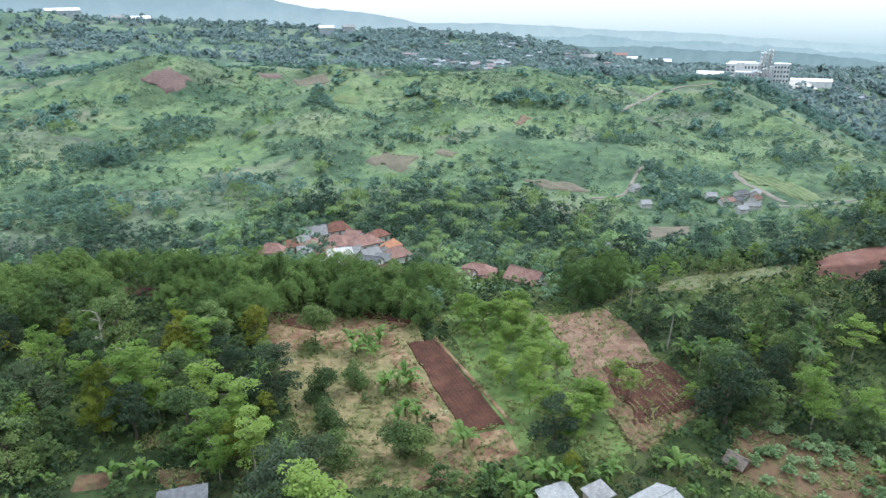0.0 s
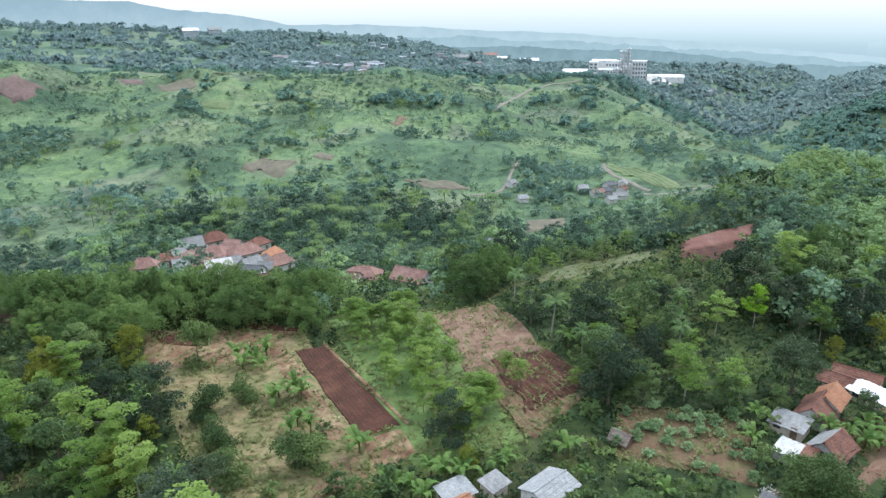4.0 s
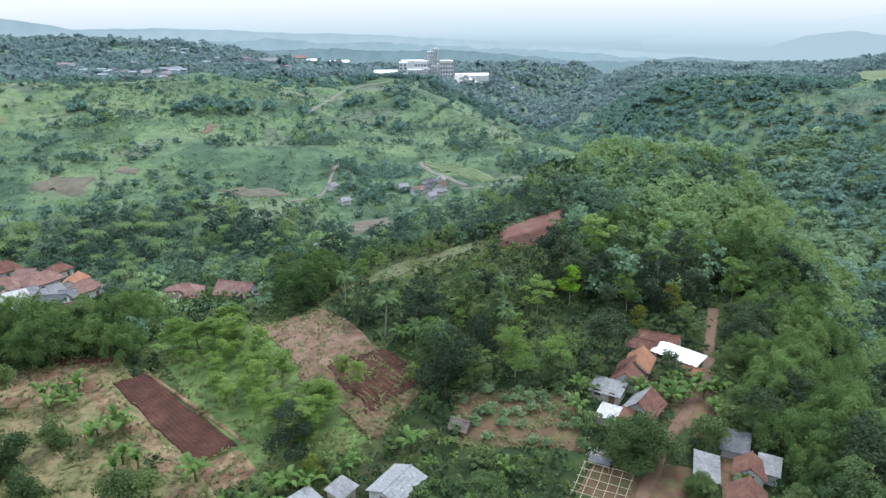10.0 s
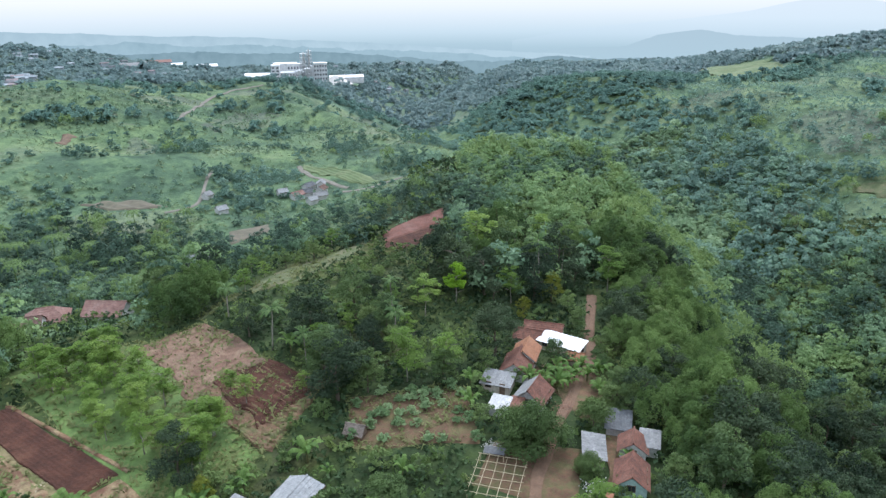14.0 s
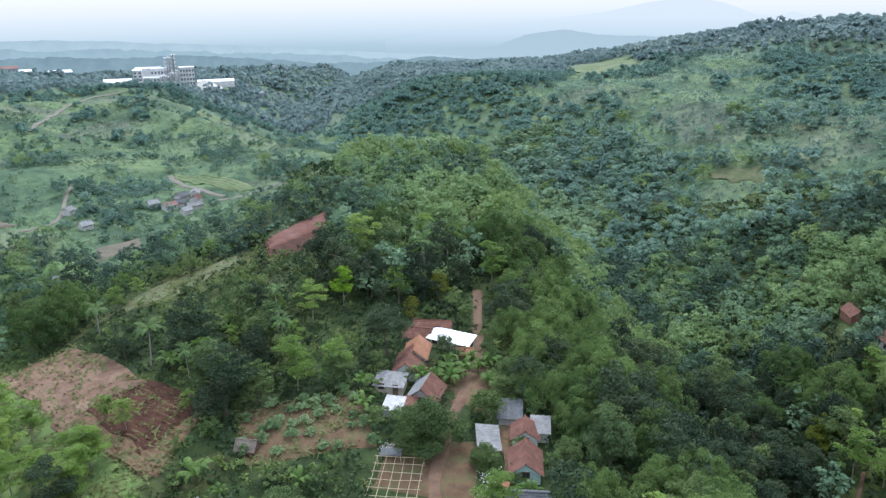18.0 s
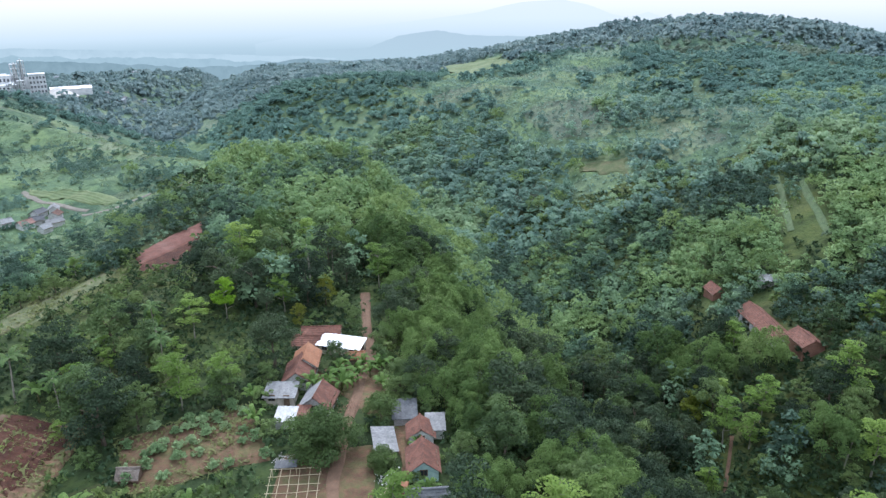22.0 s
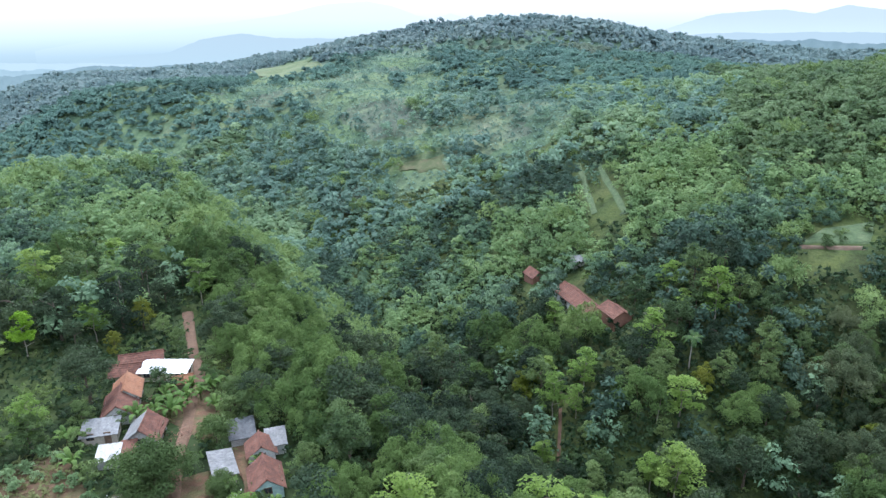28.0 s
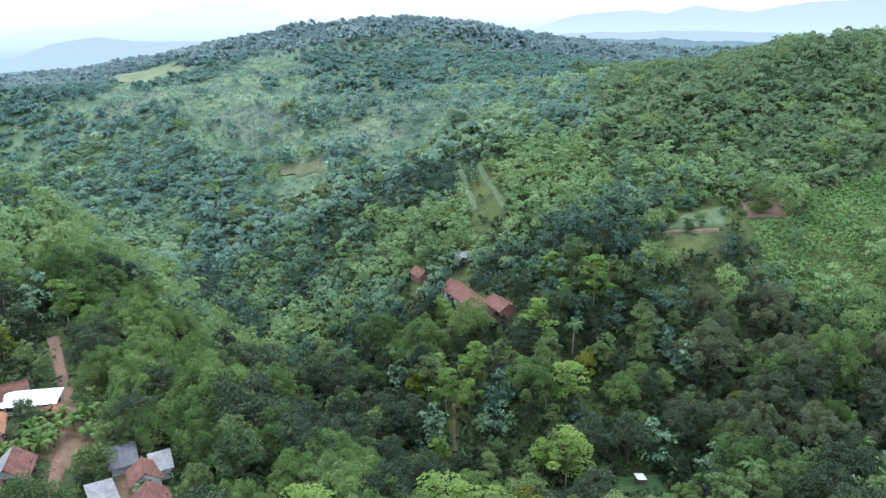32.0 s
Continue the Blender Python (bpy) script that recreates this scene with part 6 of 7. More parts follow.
x, y = grid_points(3.3, -330, 740, -200, 740, rs)
d, az = np.hypot(x, y), np.degrees(np.arctan2(x, y))
openslope = open_ground(x, y)
m = (az > -45) & (az < 120) & (d > 190) & (((d < 740) & openslope) | ((az < 36) & (d < 520)) | ((az > 50) & (d < 460) & ~free(x, y, (1.03, 1.06, 1.1, 1.13))))
m &= rs.uniform(size=len(x)) < np.where(openslope | (az > 50), 0.85, np.clip(0.12 + 0.85 * fbm(x, y, 55, 3, 61) - relief(x, y) / 40 + 0.4 * smooth(-0.6, 0.1, grove(x, y)) + 0.45 * smooth(0.6, 0.95, np.sin(ground_z(x, y) * 1.5 + 2.2 * fbm(x, y, 50, 2, 63))), 0.02, 0.95))
x, y = x[m], y[m]
m = free(x, y, (1.0,))
x, y = x[m], y[m]
hx, hy = grid_points(3.4, -330, 300, 180, 620, rs)
hd, ha = np.hypot(hx, hy), np.degrees(np.arctan2(hx, hy))
line = (np.abs(fbm(hx, hy, 60, 2, 101)) < 0.04) | (np.abs(fbm(hx, hy, 95, 2, 103)) < 0.028)
m = (ha > -45) & (ha < 36) & (hd > 235) & (hd < 610) & line & (rs.uniform(size=len(hx)) < 0.5)
hx, hy = hx[m], hy[m]
m = free(hx, hy, (1.0, 1.02))
hx, hy = hx[m], hy[m]
stand("hedgerow", "far", hx, hy, rs.uniform(0.16, 0.42, len(hx)), L_GROVE, "dark winding hedgerows and bushes along terrace edges", "hedge")
gx_, gy_ = grid_points(2.9, -330, 300, 180, 560, rs)
gd_, ga_ = np.hypot(gx_, gy_), np.degrees(np.arctan2(gx_, gy_))
m = (ga_ > -45) & (ga_ < 36) & (gd_ > 215) & (gd_ < 560) & (rs.uniform(size=len(gx_)) < np.clip(0.3 + 0.9 * fbm(gx_, gy_, 60, 3, 107), 0.05, 0.85))
gx_, gy_ = gx_[m], gy_[m]
m = free(gx_, gy_, (1.0,))
gx_, gy_ = gx_[m], gy_[m]
stand("tall_grass", "shrub", gx_, gy_, rs.uniform(0.25, 0.6, len(gx_)), L_TALLGRASS, "yellow-green tussocks of tall grass on the hills", "grass")
slope = open_ground(x, y) | (np.degrees(np.arctan2(x, y)) > 50)
sz = rs.uniform(0.45, 1.1, len(x))
stand("hillside_scrub", "shrub", x[~slope], y[~slope], sz[~slope], L_SCRUB, "low green scrub scattered over the hills", "scrub")
vines = slope & (x < 262)
slope = slope & ~vines
vx, vy = grid_points(1.7, 170, 262, -126, -50, rs)
m = open_ground(vx, vy) & free(vx, vy, (1.0,))
vx, vy = vx[m], vy[m]
stand("vines", "under", vx, vy, rs.uniform(0.5, 1.0, len(vx)), L_VINE, "bright green creepers covering the near slope", "vines")
stand("slope_scrub", "shrub", x[slope], y[slope], sz[slope] * 0.8, L_SLOPESCRUB, "pale green vines and scrub covering the slope", "scrub")

x, y = grid_points(8.4, -1000, 1500, -600, 1700, rs)
m = np.hypot(x, y) > 640
fx_, fy_ = grid_points(6.4, -640, 640, -640, 640, rs)
n_ = np.hypot(fx_, fy_) <= 640
x, y = np.r_[x[m], fx_[n_]], np.r_[y[m], fy_[n_]]
d, az = np.hypot(x, y), np.degrees(np.arctan2(x, y))
wood = 0.55 * fbm(x, y, 110, 3, 71) - relief(x, y) / 13
openslope = open_ground(x, y)
p = np.where(az > 36, 0.95, np.where(d > 620, 0.8 + 0.4 * wood, np.clip(0.05 + smooth(-0.25, 0.25, grove(x, y)), 0, 0.9)))
p = np.where(openslope, 0.05 + 0.7 * smooth(0.16, 0.3, fbm(x, y, 48, 3, 111)), p) * np.where(d > 900, 0.6, 1) * np.where((az < -6) & (d > 640), np.clip(0.35 + 0.9 * fbm(x, y, 90, 3, 73), 0.05, 1), 1)
m = (d >= 460) & (d < 1320) & (az > -45) & (az < 122) & (rs.uniform(size=len(x)) < p)
x, y, d, az = x[m], y[m], d[m], az[m]
m = free(x, y, (1.0,)) & (np.hypot((x - 290) / 1.8, y - 676) > 34)
x, y, d, az = x[m], y[m], d[m], az[m]
size = rs.uniform(0.5, 1.0, len(x)) * np.where(d > 900, 1.3, 1) * np.where(d > 640, 1.25, 1) * (1 + 0.5 * fbm(x, y, 40, 3, 113))
hill = (az + 7 * fbm(x, y, 60, 3, 33) > 90) & (d < 640)
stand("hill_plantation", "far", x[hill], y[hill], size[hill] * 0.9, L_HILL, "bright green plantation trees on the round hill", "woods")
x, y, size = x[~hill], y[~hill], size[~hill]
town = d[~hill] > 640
stand("town_woods", "town", x[town], y[town], size[town] * 0.9, L_TOWN, "hazed distant woodland round the town")
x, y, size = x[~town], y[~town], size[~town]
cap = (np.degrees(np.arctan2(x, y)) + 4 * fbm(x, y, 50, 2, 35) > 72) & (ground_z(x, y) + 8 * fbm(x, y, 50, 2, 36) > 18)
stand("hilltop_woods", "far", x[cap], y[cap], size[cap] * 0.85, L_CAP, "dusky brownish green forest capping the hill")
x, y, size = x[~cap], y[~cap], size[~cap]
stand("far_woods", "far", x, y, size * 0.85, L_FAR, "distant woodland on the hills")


x, y = grid_points(2.1, -150, 330, -150, 330, rs)
d, az = np.hypot(x, y), np.degrees(np.arctan2(x, y))
m = (d > 62) & ((d < 190) | (az > 32) & (d < 330)) & (az > -42) & (az < 117) & (rs.uniform(size=len(x)) < np.where(d < 140, 1.0, np.where(d < 190, 0.75, np.where((az > 62) & (d < 215), 0.7, 0.25))))
m &= ~open_ground(x, y)
x, y = x[m], y[m]
m = free(x, y, (1.0,)) & ((np.hypot(x, y) > 150) | ~in_any(x * 1.02, y * 1.02, SEEN)) & ((np.degrees(np.arctan2(x, y)) < 62) | (np.hypot(x, y) < 190) | free(x, y, (1.03, 1.06)))
x, y = x[m], y[m]
bright = (rs.uniform(size=len(x)) + 0.6 * fbm(x, y, 12, 2, 93)) > 0.72
# few bright bushes in the gorge, so the painted shade stays dark
deep = (np.degrees(np.arctan2(x, y)) > 62) & (np.hypot(x, y) < 215)
bright &= ~deep | (rs.uniform(size=len(x)) < 0.15)
sz = rs.uniform(0.3, 1.1, len(x)) * np.where(deep, 1.55, np.where(np.hypot(x, y) > 185, 1.7, 1.0))
stand("undergrowth", "under", x[~bright], y[~bright], sz[~bright], L_UNDER, "leafy undergrowth darkened to stand for shade between trees", "undergrowth")
stand("undergrowth", "under", x[bright], y[bright], sz[bright] * 1.1, L_BUSH, "bright green bushes and tall herbs between the trees", "undergrowth")
x, y = grid_points(0.8, -45, 75, 60, 165, rs)
patchy = fbm(x, y, 9, 3, 91)
bare = in_any(x, y, [[(-7.7, 120.2), (-2.3, 121.4), (9.2, 92.4), (2.4, 90.8)], [(93, 167.5), (122, 177), (113.5, 165), (86.5, 153)], [(45, 61), (58.5, 72), (69, 60), (54, 50)]])
rd, _ = line_distance(x, y, ROAD)
m = in_any(x, y, CLEAR) & ~bare & (rd > 2) & (rs.uniform(size=len(x)) < np.clip(0.58 + 0.9 * patchy, 0.05, 0.95))
x, y = x[m], y[m]
for hx, hy, hr in HOUSES:
    m = np.hypot(x - hx, y - hy) > hr
    x, y = x[m], y[m]
stand("weeds", "tuft", x, y, rs.uniform(0.5, 1.8, len(x)), L_WEED, "tufts of grass and weeds on the plots", "weeds")


# ---- the far distance ----
def skyline(name, radius, a0, a1, low, heights, material, label):
    """A far range of hills as a plain backdrop, rising from below the ground sheet."""
    a = np.radians(np.linspace(a0, a1, 1400))
    top = heights(np.degrees(a))
    X = np.stack([np.sin(a) * radius] * 2)
    Y = np.stack([np.cos(a) * radius] * 2)
    Z = np.stack([np.full(len(a), low), top])
    tagged(new(name, sheet_mesh(name, X, Y, Z, material)), label, "hills", kind="structure")


def rim(radius, stops, rough, seed):
    """Heights of a far rim, from its elevation in degrees by bearing."""
    bs, es = zip(*stops)
    return lambda a: H + radius * np.tan(np.radians(np.interp(a, bs, es) + rough * fbm(a, a * 0, 4, 5, seed) + rough * 0.4 * fbm(a, a * 0, 0.7, 2, seed + 9) + rough * 0.3 * np.abs(fbm(a, a * 0, 0.24, 2, seed + 15))))


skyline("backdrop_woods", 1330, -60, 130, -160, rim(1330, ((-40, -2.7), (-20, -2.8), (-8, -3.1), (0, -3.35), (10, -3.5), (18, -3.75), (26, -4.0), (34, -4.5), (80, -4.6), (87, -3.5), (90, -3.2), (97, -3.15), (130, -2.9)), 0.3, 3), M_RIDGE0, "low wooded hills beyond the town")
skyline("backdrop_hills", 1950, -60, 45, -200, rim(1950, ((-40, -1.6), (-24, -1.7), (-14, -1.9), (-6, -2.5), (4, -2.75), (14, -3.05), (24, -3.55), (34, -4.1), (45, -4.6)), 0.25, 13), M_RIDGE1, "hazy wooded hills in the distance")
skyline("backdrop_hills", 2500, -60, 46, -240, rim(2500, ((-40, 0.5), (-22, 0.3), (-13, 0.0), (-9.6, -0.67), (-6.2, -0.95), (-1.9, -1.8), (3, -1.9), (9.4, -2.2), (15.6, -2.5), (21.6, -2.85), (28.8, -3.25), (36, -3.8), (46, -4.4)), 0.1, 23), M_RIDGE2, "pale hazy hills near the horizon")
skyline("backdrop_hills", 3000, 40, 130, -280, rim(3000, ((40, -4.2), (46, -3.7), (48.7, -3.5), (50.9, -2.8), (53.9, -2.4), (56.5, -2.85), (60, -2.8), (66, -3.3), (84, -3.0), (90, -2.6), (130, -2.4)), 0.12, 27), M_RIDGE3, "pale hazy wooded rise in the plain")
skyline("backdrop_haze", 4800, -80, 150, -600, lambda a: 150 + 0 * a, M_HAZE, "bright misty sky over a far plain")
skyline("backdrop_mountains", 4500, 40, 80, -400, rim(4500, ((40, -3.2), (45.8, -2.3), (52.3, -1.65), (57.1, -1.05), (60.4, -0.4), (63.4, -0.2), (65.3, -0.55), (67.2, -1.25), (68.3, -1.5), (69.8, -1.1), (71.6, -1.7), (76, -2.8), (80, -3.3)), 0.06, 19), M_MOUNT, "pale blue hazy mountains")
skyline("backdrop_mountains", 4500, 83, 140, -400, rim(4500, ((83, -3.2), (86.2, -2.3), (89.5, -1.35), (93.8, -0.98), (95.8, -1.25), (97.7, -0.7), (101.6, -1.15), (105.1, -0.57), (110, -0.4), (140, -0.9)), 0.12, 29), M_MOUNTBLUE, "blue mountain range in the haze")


# ---- the factory on the far hill ----
M_PLANT = surface("pale_concrete_cladding", ((0.3, (0.68, 0.69, 0.68)), (0.7, (0.8, 0.81, 0.8))), (0.55, 0.55, 0.53), 0.08, 0.6, bump=0.1)
M_STEEL = surface("grey_steel_frame", ((0.3, (0.5, 0.52, 0.53)), (0.7, (0.62, 0.64, 0.64))), (0.4, 0.4, 0.4), 0.1, 0.8, bump=0.1)
M_DUST = surface("white_limestone_heap", ((0.3, (0.6, 0.57, 0.52)), (0.7, (0.74, 0.72, 0.68))), (0.5, 0.46, 0.4), 0.1, 0.7)
FX, FY, FT, FS = 281.0, 674.0, -24.0, 0.66
FZ = gz(FX, FY) + 1.5


def at_plant(dx, dy):
    p = pose(FX, FY, 0, 0, 0, FT) @ Vector((dx * FS, dy * FS, 0))
    return p.x, p.y


def block(name, dx, dy, w, dpt, h, material, label, floors=0, bays=0, pitch=0.0, category="building"):
    """An industrial hall: body, pitched or flat roof, and bands of window openings."""
    x, y = at_plant(dx, dy)
    ob = new(name)
    ob.matrix_world = pose(x, y, FZ, 0, 0, FT) @ Matrix.Scale(FS, 4)
    tagged(ob, label, category)
    bm = bmesh.new()
    box(bm, -w / 2, -dpt / 2, -7, w / 2, dpt / 2, h)
    part("wall", bm, material, ob)
    bm = bmesh.new()
    if pitch:
        v = [bm.verts.new(p) for p in ((-w / 2 - 0.6, -dpt / 2 - 0.6, h), (w / 2 + 0.6, -dpt / 2 - 0.6, h), (w / 2 + 0.6, dpt / 2 + 0.6, h), (-w / 2 - 0.6, dpt / 2 + 0.6, h),
                                       (-w / 2 - 0.6, 0, h + pitch), (w / 2 + 0.6, 0, h + pitch))]
        for f in ((0, 1, 5, 4), (2, 3, 4, 5), (0, 4, 3), (1, 2, 5), (3, 2, 1, 0)):
            bm.faces.new([v[i] for i in f])
    else:
        box(bm, -w / 2 - 0.4, -dpt / 2 - 0.4, h, w / 2 + 0.4, dpt / 2 + 0.4, h + 0.7)
    part("roof", bm, R_WHITE, ob)
    for i in range(floors):
        for j in range(bays):
            ww, hh = w / bays, h / (floors + 0.3)
            bm = bmesh.new()
            box(bm, -w / 2 + (j + 0.22) * ww, -dpt / 2 - 0.15, (i + 0.35) * hh, -w / 2 + (j + 0.78) * ww, -dpt / 2 + 0.02, (i + 0.85) * hh)
            part("window", bm, R_DARK, ob)
    return ob


def steel_tower(dx, dy, w, h, floors, label):
    x, y = at_plant(dx, dy)
    ob = new("steel_tower")
    ob.matrix_world = pose(x, y, FZ, 0, 0, FT) @ Matrix.Scale(FS, 4)
    tagged(ob, label, "tower")
    for sx in (-1, 1):
        for sy in (-1, 1):
            bm = bmesh.new()
            box(bm, sx * w / 2 - 0.5, sy * w / 2 - 0.5, -12, sx * w / 2 + 0.5, sy * w / 2 + 0.5, h)
            part("column", bm, M_STEEL, ob)
    for i in range(1, floors + 1):
        bm = bmesh.new()
        box(bm, -w / 2 - 0.5, -w / 2 - 0.5, h * i / floors - 0.5, w / 2 + 0.5, w / 2 + 0.5, h * i / floors)
        part("platform", bm, M_PLANT, ob)
    bm = bmesh.new()
    tube(bm, [(0, 0, -8), (0, 0, h * 0.85), (0, 0, h + 2)], [w * 0.28, w * 0.28, w * 0.12], 12)
    part("vessel", bm, M_PLANT, ob)
    return ob


def silo(dx, dy, r, h):
    x, y = at_plant(dx, dy)
    ob = new("silo")
    ob.matrix_world = pose(x, y, FZ, 0, 0, FT) @ Matrix.Scale(FS, 4)
    tagged(ob, "tall pale cylindrical concrete silo", "silo", "factory silos")
    bm = bmesh.new()
    tube(bm, [(0, 0, -12), (0, 0, h)], [r, r], 20)
    part("shell", bm, M_PLANT, ob, smooth_faces=False)
    bm = bmesh.new()
    tube(bm, [(0, 0, h), (0, 0, h + r * 0.35)], [r * 1.05, r * 0.3], 20)
    part("cap", bm, M_STEEL, ob)


block("warehouse", -47, 6, 36, 26, 10, M_PLANT, "white factory hall with a shallow pitched roof", 1, 6, 4)
block("factory_hall", -20, 0, 12, 16, 25, M_PLANT, "tall narrow pale factory block", 5, 2)
block("factory_hall", 4, 4, 34, 20, 14, M_PLANT, "wide pale factory hall with rows of openings", 3, 8)
block("factory_hall", 8, 16, 22, 14, 25, M_PLANT, "upper pale factory block with flat roof", 3, 5)
block("factory_hall", -6, 18, 34, 10, 26, M_PLANT, "long pale upper gallery under a white roof", 0, 0, 1.5)
block("factory_hall", 44, 22, 14, 14, 25, M_PLANT, "pale factory block behind the tower", 4, 3)
block("storage_shed", 86, 34, 52, 20, 2, M_PLANT, "long low shed with a white roof", 0, 0, 3)
block("factory_wall", -10, -16, 40, 4, 4, M_DUST, "low whitewashed wall at the factory's foot")
steel_tower(14, -8, 9, 17, 4, "steel-framed process platform on a factory front")
steel_tower(26, -6, 8, 20, 5, "steel-framed process platform on a factory front")
steel_tower(22, 12, 10, 40, 7, "tall steel process tower with platforms")
steel_tower(30, 14, 7, 44, 8, "tall slim steel process tower with platforms")
block("factory_hall", 46, 8, 20, 14, 26, M_PLANT, "tall pale factory block with narrow bays", 4, 5)
for k in range(2):
    silo(34 + k * 7.5, 6 + k * 1.5, 3.6, 22 + 2 * (k % 2))
hx, hy = at_plant(68, 8)
bm = bmesh.new()
hn = np.random.default_rng(3)
rings = []
for i in range(7):
    f = i / 6
    rings.append([bm.verts.new(((23 * (1 - f) + 3) * math.cos(a) * hn.uniform(0.93, 1.05), (17 * (1 - f) + 2) * math.sin(a) * hn.uniform(0.93, 1.05), -6 + 13 * f)) for a in np.linspace(0, 6.283, 25)[:-1]])
for lo, hi in zip(rings, rings[1:]):
    for i in range(24):
        bm.faces.new((lo[i], lo[(i + 1) % 24], hi[(i + 1) % 24], hi[i]))
bm.faces.new(rings[-1])
heap = part("stockpile", bm, M_DUST, None, "conical pale heap of crushed stone")
tagged(heap, category="stockpile")
heap.matrix_world = pose(hx, hy, FZ, 0, 0, FT) @ Matrix.Scale(FS, 4)

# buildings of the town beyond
# Town roofs and walls have the haze painted into their base colours.
T_GREY = surface("hazed_town_roofs", ((0.3, (0.26, 0.3, 0.32)), (0.7, (0.38, 0.43, 0.45))), (0.22, 0.25, 0.27), 0.1, 0.8, bump=0.1)
T_RED = surface("hazed_town_tiles", ((0.3, (0.26, 0.22, 0.22)), (0.7, (0.34, 0.28, 0.275))), (0.2, 0.18, 0.18), 0.1, 0.8, bump=0.1)
T_WALL = surface("hazed_town_plaster", ((0.3, (0.36, 0.4, 0.42)), (0.7, (0.47, 0.51, 0.53))), (0.3, 0.33, 0.34), 0.1, 0.8, bump=0.1)
rt = np.random.default_rng(5)


def far_building(x, y, w, dpt, h, turn, roof, label, group="town buildings"):
    z = gz(x, y)
    ob = new("warehouse" if w > 30 else "town_house")
    ob.matrix_world = pose(x, y, z, 0, 0, turn)
    tagged(ob, label, "warehouse" if w > 30 else "house", group)
    bm = bmesh.new()
    box(bm, -w / 2, -dpt / 2, -4, w / 2, dpt / 2, h)
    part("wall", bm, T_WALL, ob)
    bm = bmesh.new()
    v = [bm.verts.new(p) for p in ((-w / 2 - 0.6, -dpt / 2 - 0.6, h), (w / 2 + 0.6, -dpt / 2 - 0.6, h), (w / 2 + 0.6, dpt / 2 + 0.6, h), (-w / 2 - 0.6, dpt / 2 + 0.6, h),
                                   (-w / 2 - 0.6, 0, h + dpt * 0.22), (w / 2 + 0.6, 0, h + dpt * 0.22))]
    for f in ((0, 1, 5, 4), (2, 3, 4, 5), (0, 4, 3), (1, 2, 5), (3, 2, 1, 0)):
        bm.faces.new([v[i] for i in f])
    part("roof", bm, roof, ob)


for i in range(150):
    b, dd = rt.uniform(-2, 32), rt.uniform(800, 1280)
    if rt.uniform() < 0.35:
        b, dd = rt.uniform(-3, 5), rt.uniform(640, 760)
    x, y = polar(b, dd)
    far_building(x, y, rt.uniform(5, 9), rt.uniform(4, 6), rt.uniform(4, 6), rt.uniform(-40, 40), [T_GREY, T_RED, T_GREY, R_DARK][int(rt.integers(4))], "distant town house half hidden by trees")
for b, dd, w, roof in ((-27.1, 1180, 44, R_WHITE), (-23.6, 1200, 24, R_GREY), (-22.2, 1180, 26, R_WHITE), (-9.0, 1150, 22, R_WHITE), (-7.3, 1160, 18, R_GREY), (14.5, 1200, 16, R_WHITE), (13.2, 1250, 40, R_VILLAGE), (16.6, 1250, 32, R_WHITE), (11.5, 1000, 32, R_GREY)):
    x, y = polar(b, dd)
    far_building(x, y, w, 16, 9, -b + 8, roof, "large pale warehouse in the distance", "distant warehouses")


# ---- the yard: a bamboo lattice, poles, rubble ----
lat = new("bamboo_lattice")
lat.matrix_world = pose(50.7, 61.4, gz(50.7, 61.4) + 0.9, 0, 0, -50) @ Matrix.Diagonal((1.0, 1.12, 1, 1))
tagged(lat, "pale bamboo pole lattice frame over the yard", "lattice")
for i in range(6):
    bm = bmesh.new()
    xx = -3.3 + i * 1.32
    tube(bm, [(xx, -4.0, rng.uniform(-0.05, 0.05)), (xx + rng.uniform(-0.1, 0.1), 0, 0.04), (xx + rng.uniform(-0.15, 0.15), 4.0, 0)], [0.05, 0.045, 0.04], 6)
    part("pole", bm, M_BAMBOOPOLE, lat)
for j in range(6):
    bm = bmesh.new()
    yy = -3.7 + j * 1.5
    tube(bm, [(-3.6, yy, 0.11), (0, yy + rng.uniform(-0.1, 0.1), 0.09), (3.6, yy + rng.uniform(-0.15, 0.15), 0.11)], [0.045, 0.042, 0.04], 6)
    part("cross_pole", bm, M_BAMBOOPOLE, lat)
for sx in (-3.3, 0, 3.3):
    for sy in (-3.7, 3.8):
        bm = bmesh.new()
        tube(bm, [(sx, sy, -1.9), (sx, sy, 0.05)], [0.07, 0.06], 6)
        part("post", bm, M_BAMBOOPOLE, lat)
for i in range(9):
    x, y = 57.0 + rng.normal() * 0.5, 51.3 + rng.normal() * 0.5
    bm = bmesh.new()
    ln = rng.uniform(1.2, 2.2)
    tube(bm, [(-ln, 0, 0), (0, 0, 0.03), (ln, 0, 0)], [0.07, 0.075, 0.06], 6)
    me = bpy.data.meshes.new("bamboo_pole")
    bm.to_mesh(me)
    bm.free()
    me.materials.append(M_BAMBOOPOLE)
    ob = tagged(new("bamboo_pole", me), "pale cut bamboo pole lying in the yard", "pole", "pile of poles")
    ob.matrix_world = pose(x, y, gz(x, y) + 0.36 + 0.06 * (i // 3), 0, 0, 20 + rng.normal() * 12)
bm = bmesh.new()
for i in range(5):
    box(bm, -1.0 + i * 0.02, -0.55, i * 0.14, 1.0, 0.55, i * 0.14 + 0.12)
ob = tagged(part("tile_stack", bm, R_ORANGE, None), "stack of orange roof tiles in the yard", "tiles")
ob.matrix_world = pose(59.6, 49.8, gz(59.6, 49.8) + 0.3, 0, 0, 30)


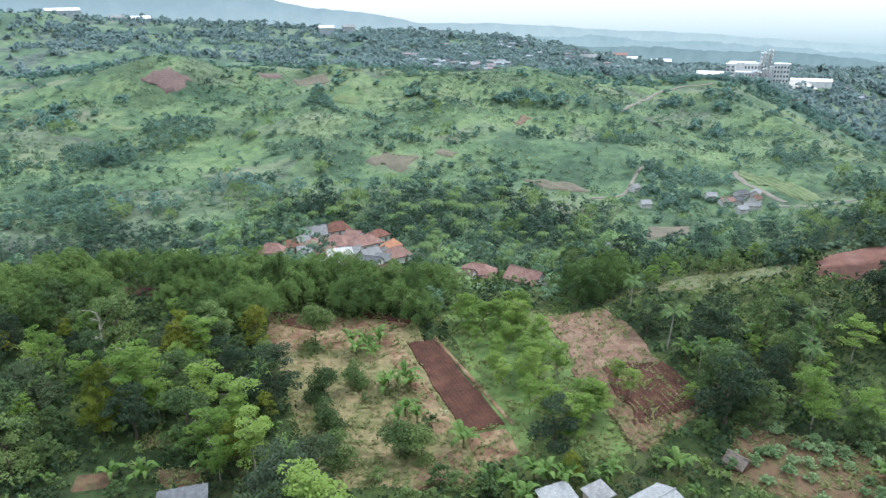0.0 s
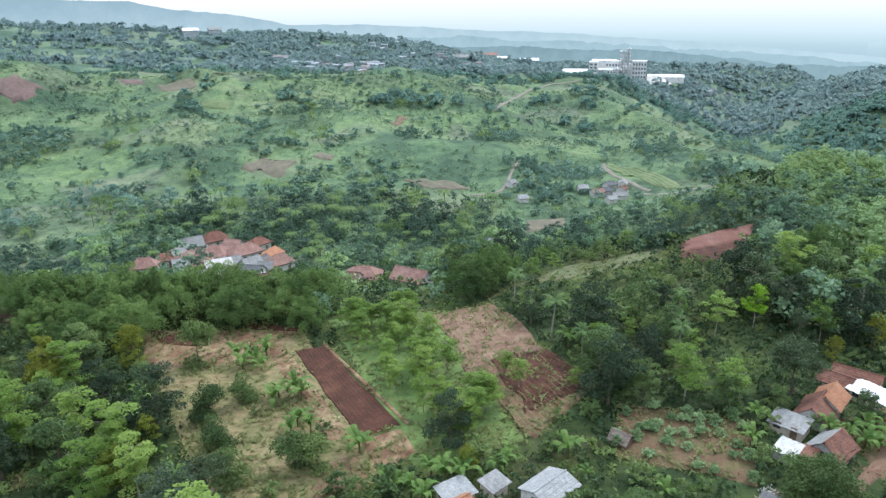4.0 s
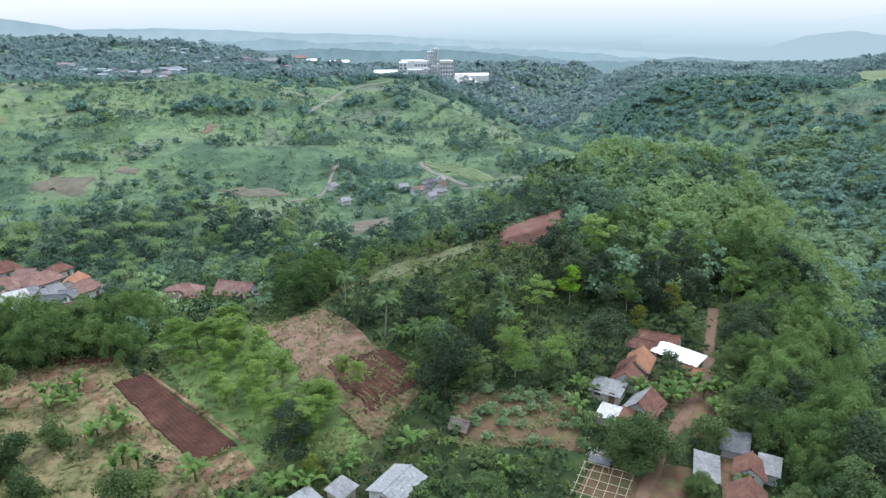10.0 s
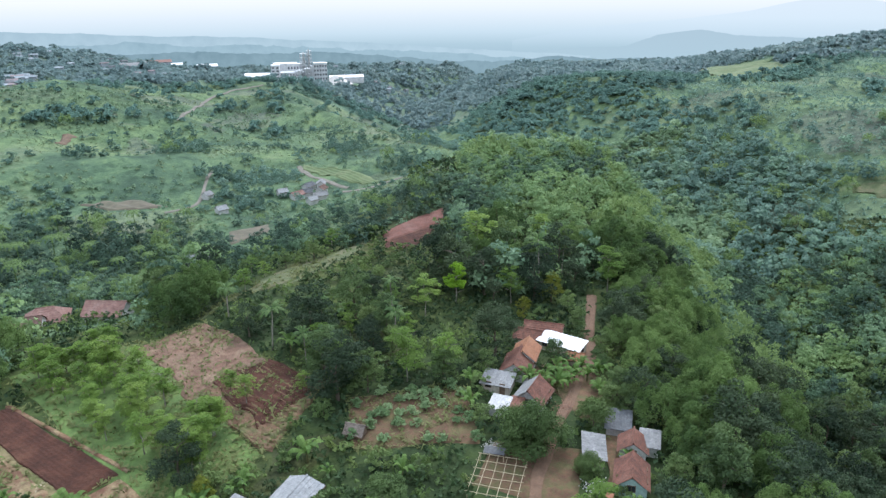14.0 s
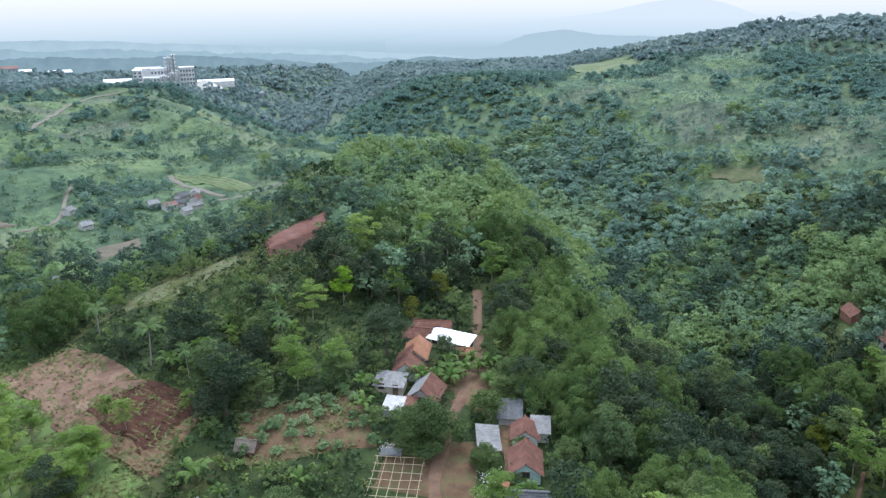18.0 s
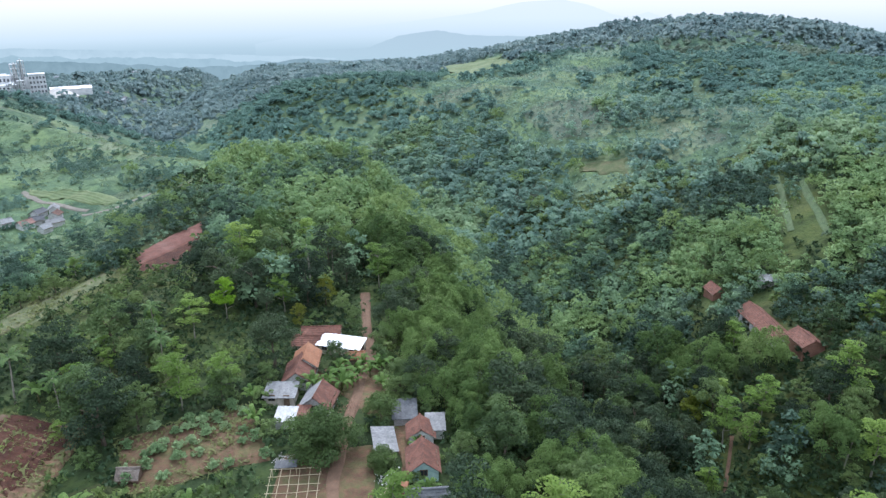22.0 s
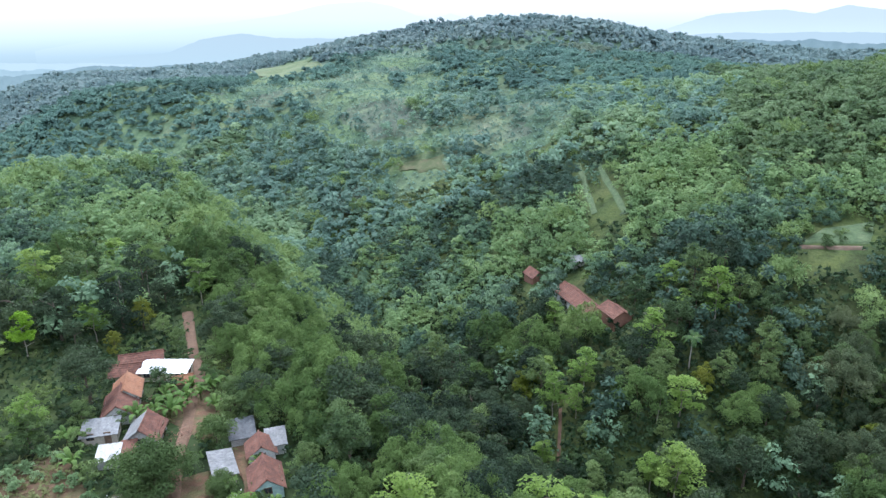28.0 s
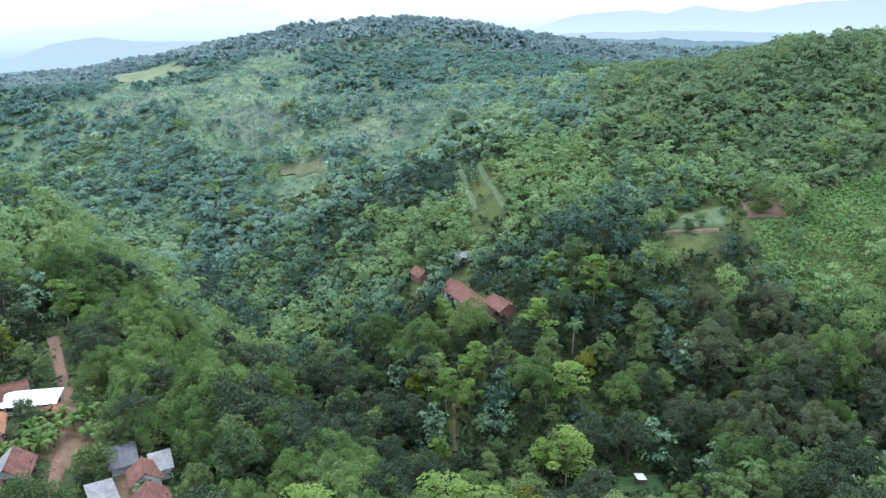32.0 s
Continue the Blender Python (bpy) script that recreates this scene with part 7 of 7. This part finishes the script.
bm = bmesh.new()
tube(bm, [(-2.6, 0, 0), (-0.8, 0, 0.05), (2.6, 0, 0)], [0.08, 0.075, 0.05], 6)
me = bpy.data.meshes.new("bamboo_pole")
bm.to_mesh(me)
bm.free()
me.materials.append(M_BAMBOOPOLE)
ob = tagged(new("bamboo_pole", me), "long pale bamboo pole lying on bare soil", "pole")
ob.matrix_world = pose(55.3, 84.8, gz(55.3, 84.8) + 0.4, 0, 0, -41)


def rubble(x, y, r, count, material, label):
    q = []
    for i in range(count):
        c = np.array([rng.normal() * r * 0.45, rng.normal() * r * 0.45, 0.05 + 0.12 * rng.uniform()])
        q.append(leaves(c[None], np.array([[0, 0, 0.8]]), 0.26, 0.2, rng, spread=0.5)[0])
    me = quads_mesh("rubbish_heap", np.array(q), material)
    ob = tagged(new("rubbish_heap", me), label, "rubbish", kind="stuff")
    ob.matrix_world = pose(x, y, gz(x, y) + 0.2)


rubble(60.5, 52.8, 2.2, 120, W_WHITE, "scattered white rubble and sacks in the yard")
rubble(71.0, 69.6, 2.2, 110, W_BRICK, "heap of broken brick and household rubbish")
rubble(55.2, 67.8, 1.7, 130, W_CONC, "grey rubble and scraps beside the shed")
rubble(-0.5, 96.0, 1.0, 30, M_BAMBOOPOLE, "pale dry branches lying on the field")
bm = bmesh.new()
for k, (a, b) in enumerate((((-2.6, -1.6), (2.6, 1.6)),)):
    v = [bm.verts.new(p) for p in ((-2.8, -1.5, 0.9), (2.8, -1.5, 1.0), (2.8, 1.5, 1.15), (-2.8, 1.5, 1.05))]
    bm.faces.new(v)
g = bmesh.ops.extrude_face_region(bm, geom=list(bm.faces))
bmesh.ops.translate(bm, vec=(0, 0, 0.05), verts=[e for e in g["geom"] if isinstance(e, bmesh.types.BMVert)])
awning = new("awning")
awning.matrix_world = pose(54.0, 66.2, gz(54.0, 66.2) + 0.25, 0, 0, -50) @ Matrix.Scale(0.55, 4)
tagged(awning, "low dark tarpaulin awning on bamboo posts", "awning")
part("sheet", bm, R_DARK, awning)
for sx in (-2.5, 2.5):
    for sy in (-1.3, 1.3):
        bm = bmesh.new()
        tube(bm, [(sx, sy, -1.2), (sx, sy, 1.0)], [0.06, 0.05], 6)
        part("post", bm, M_BAMBOOPOLE, awning)
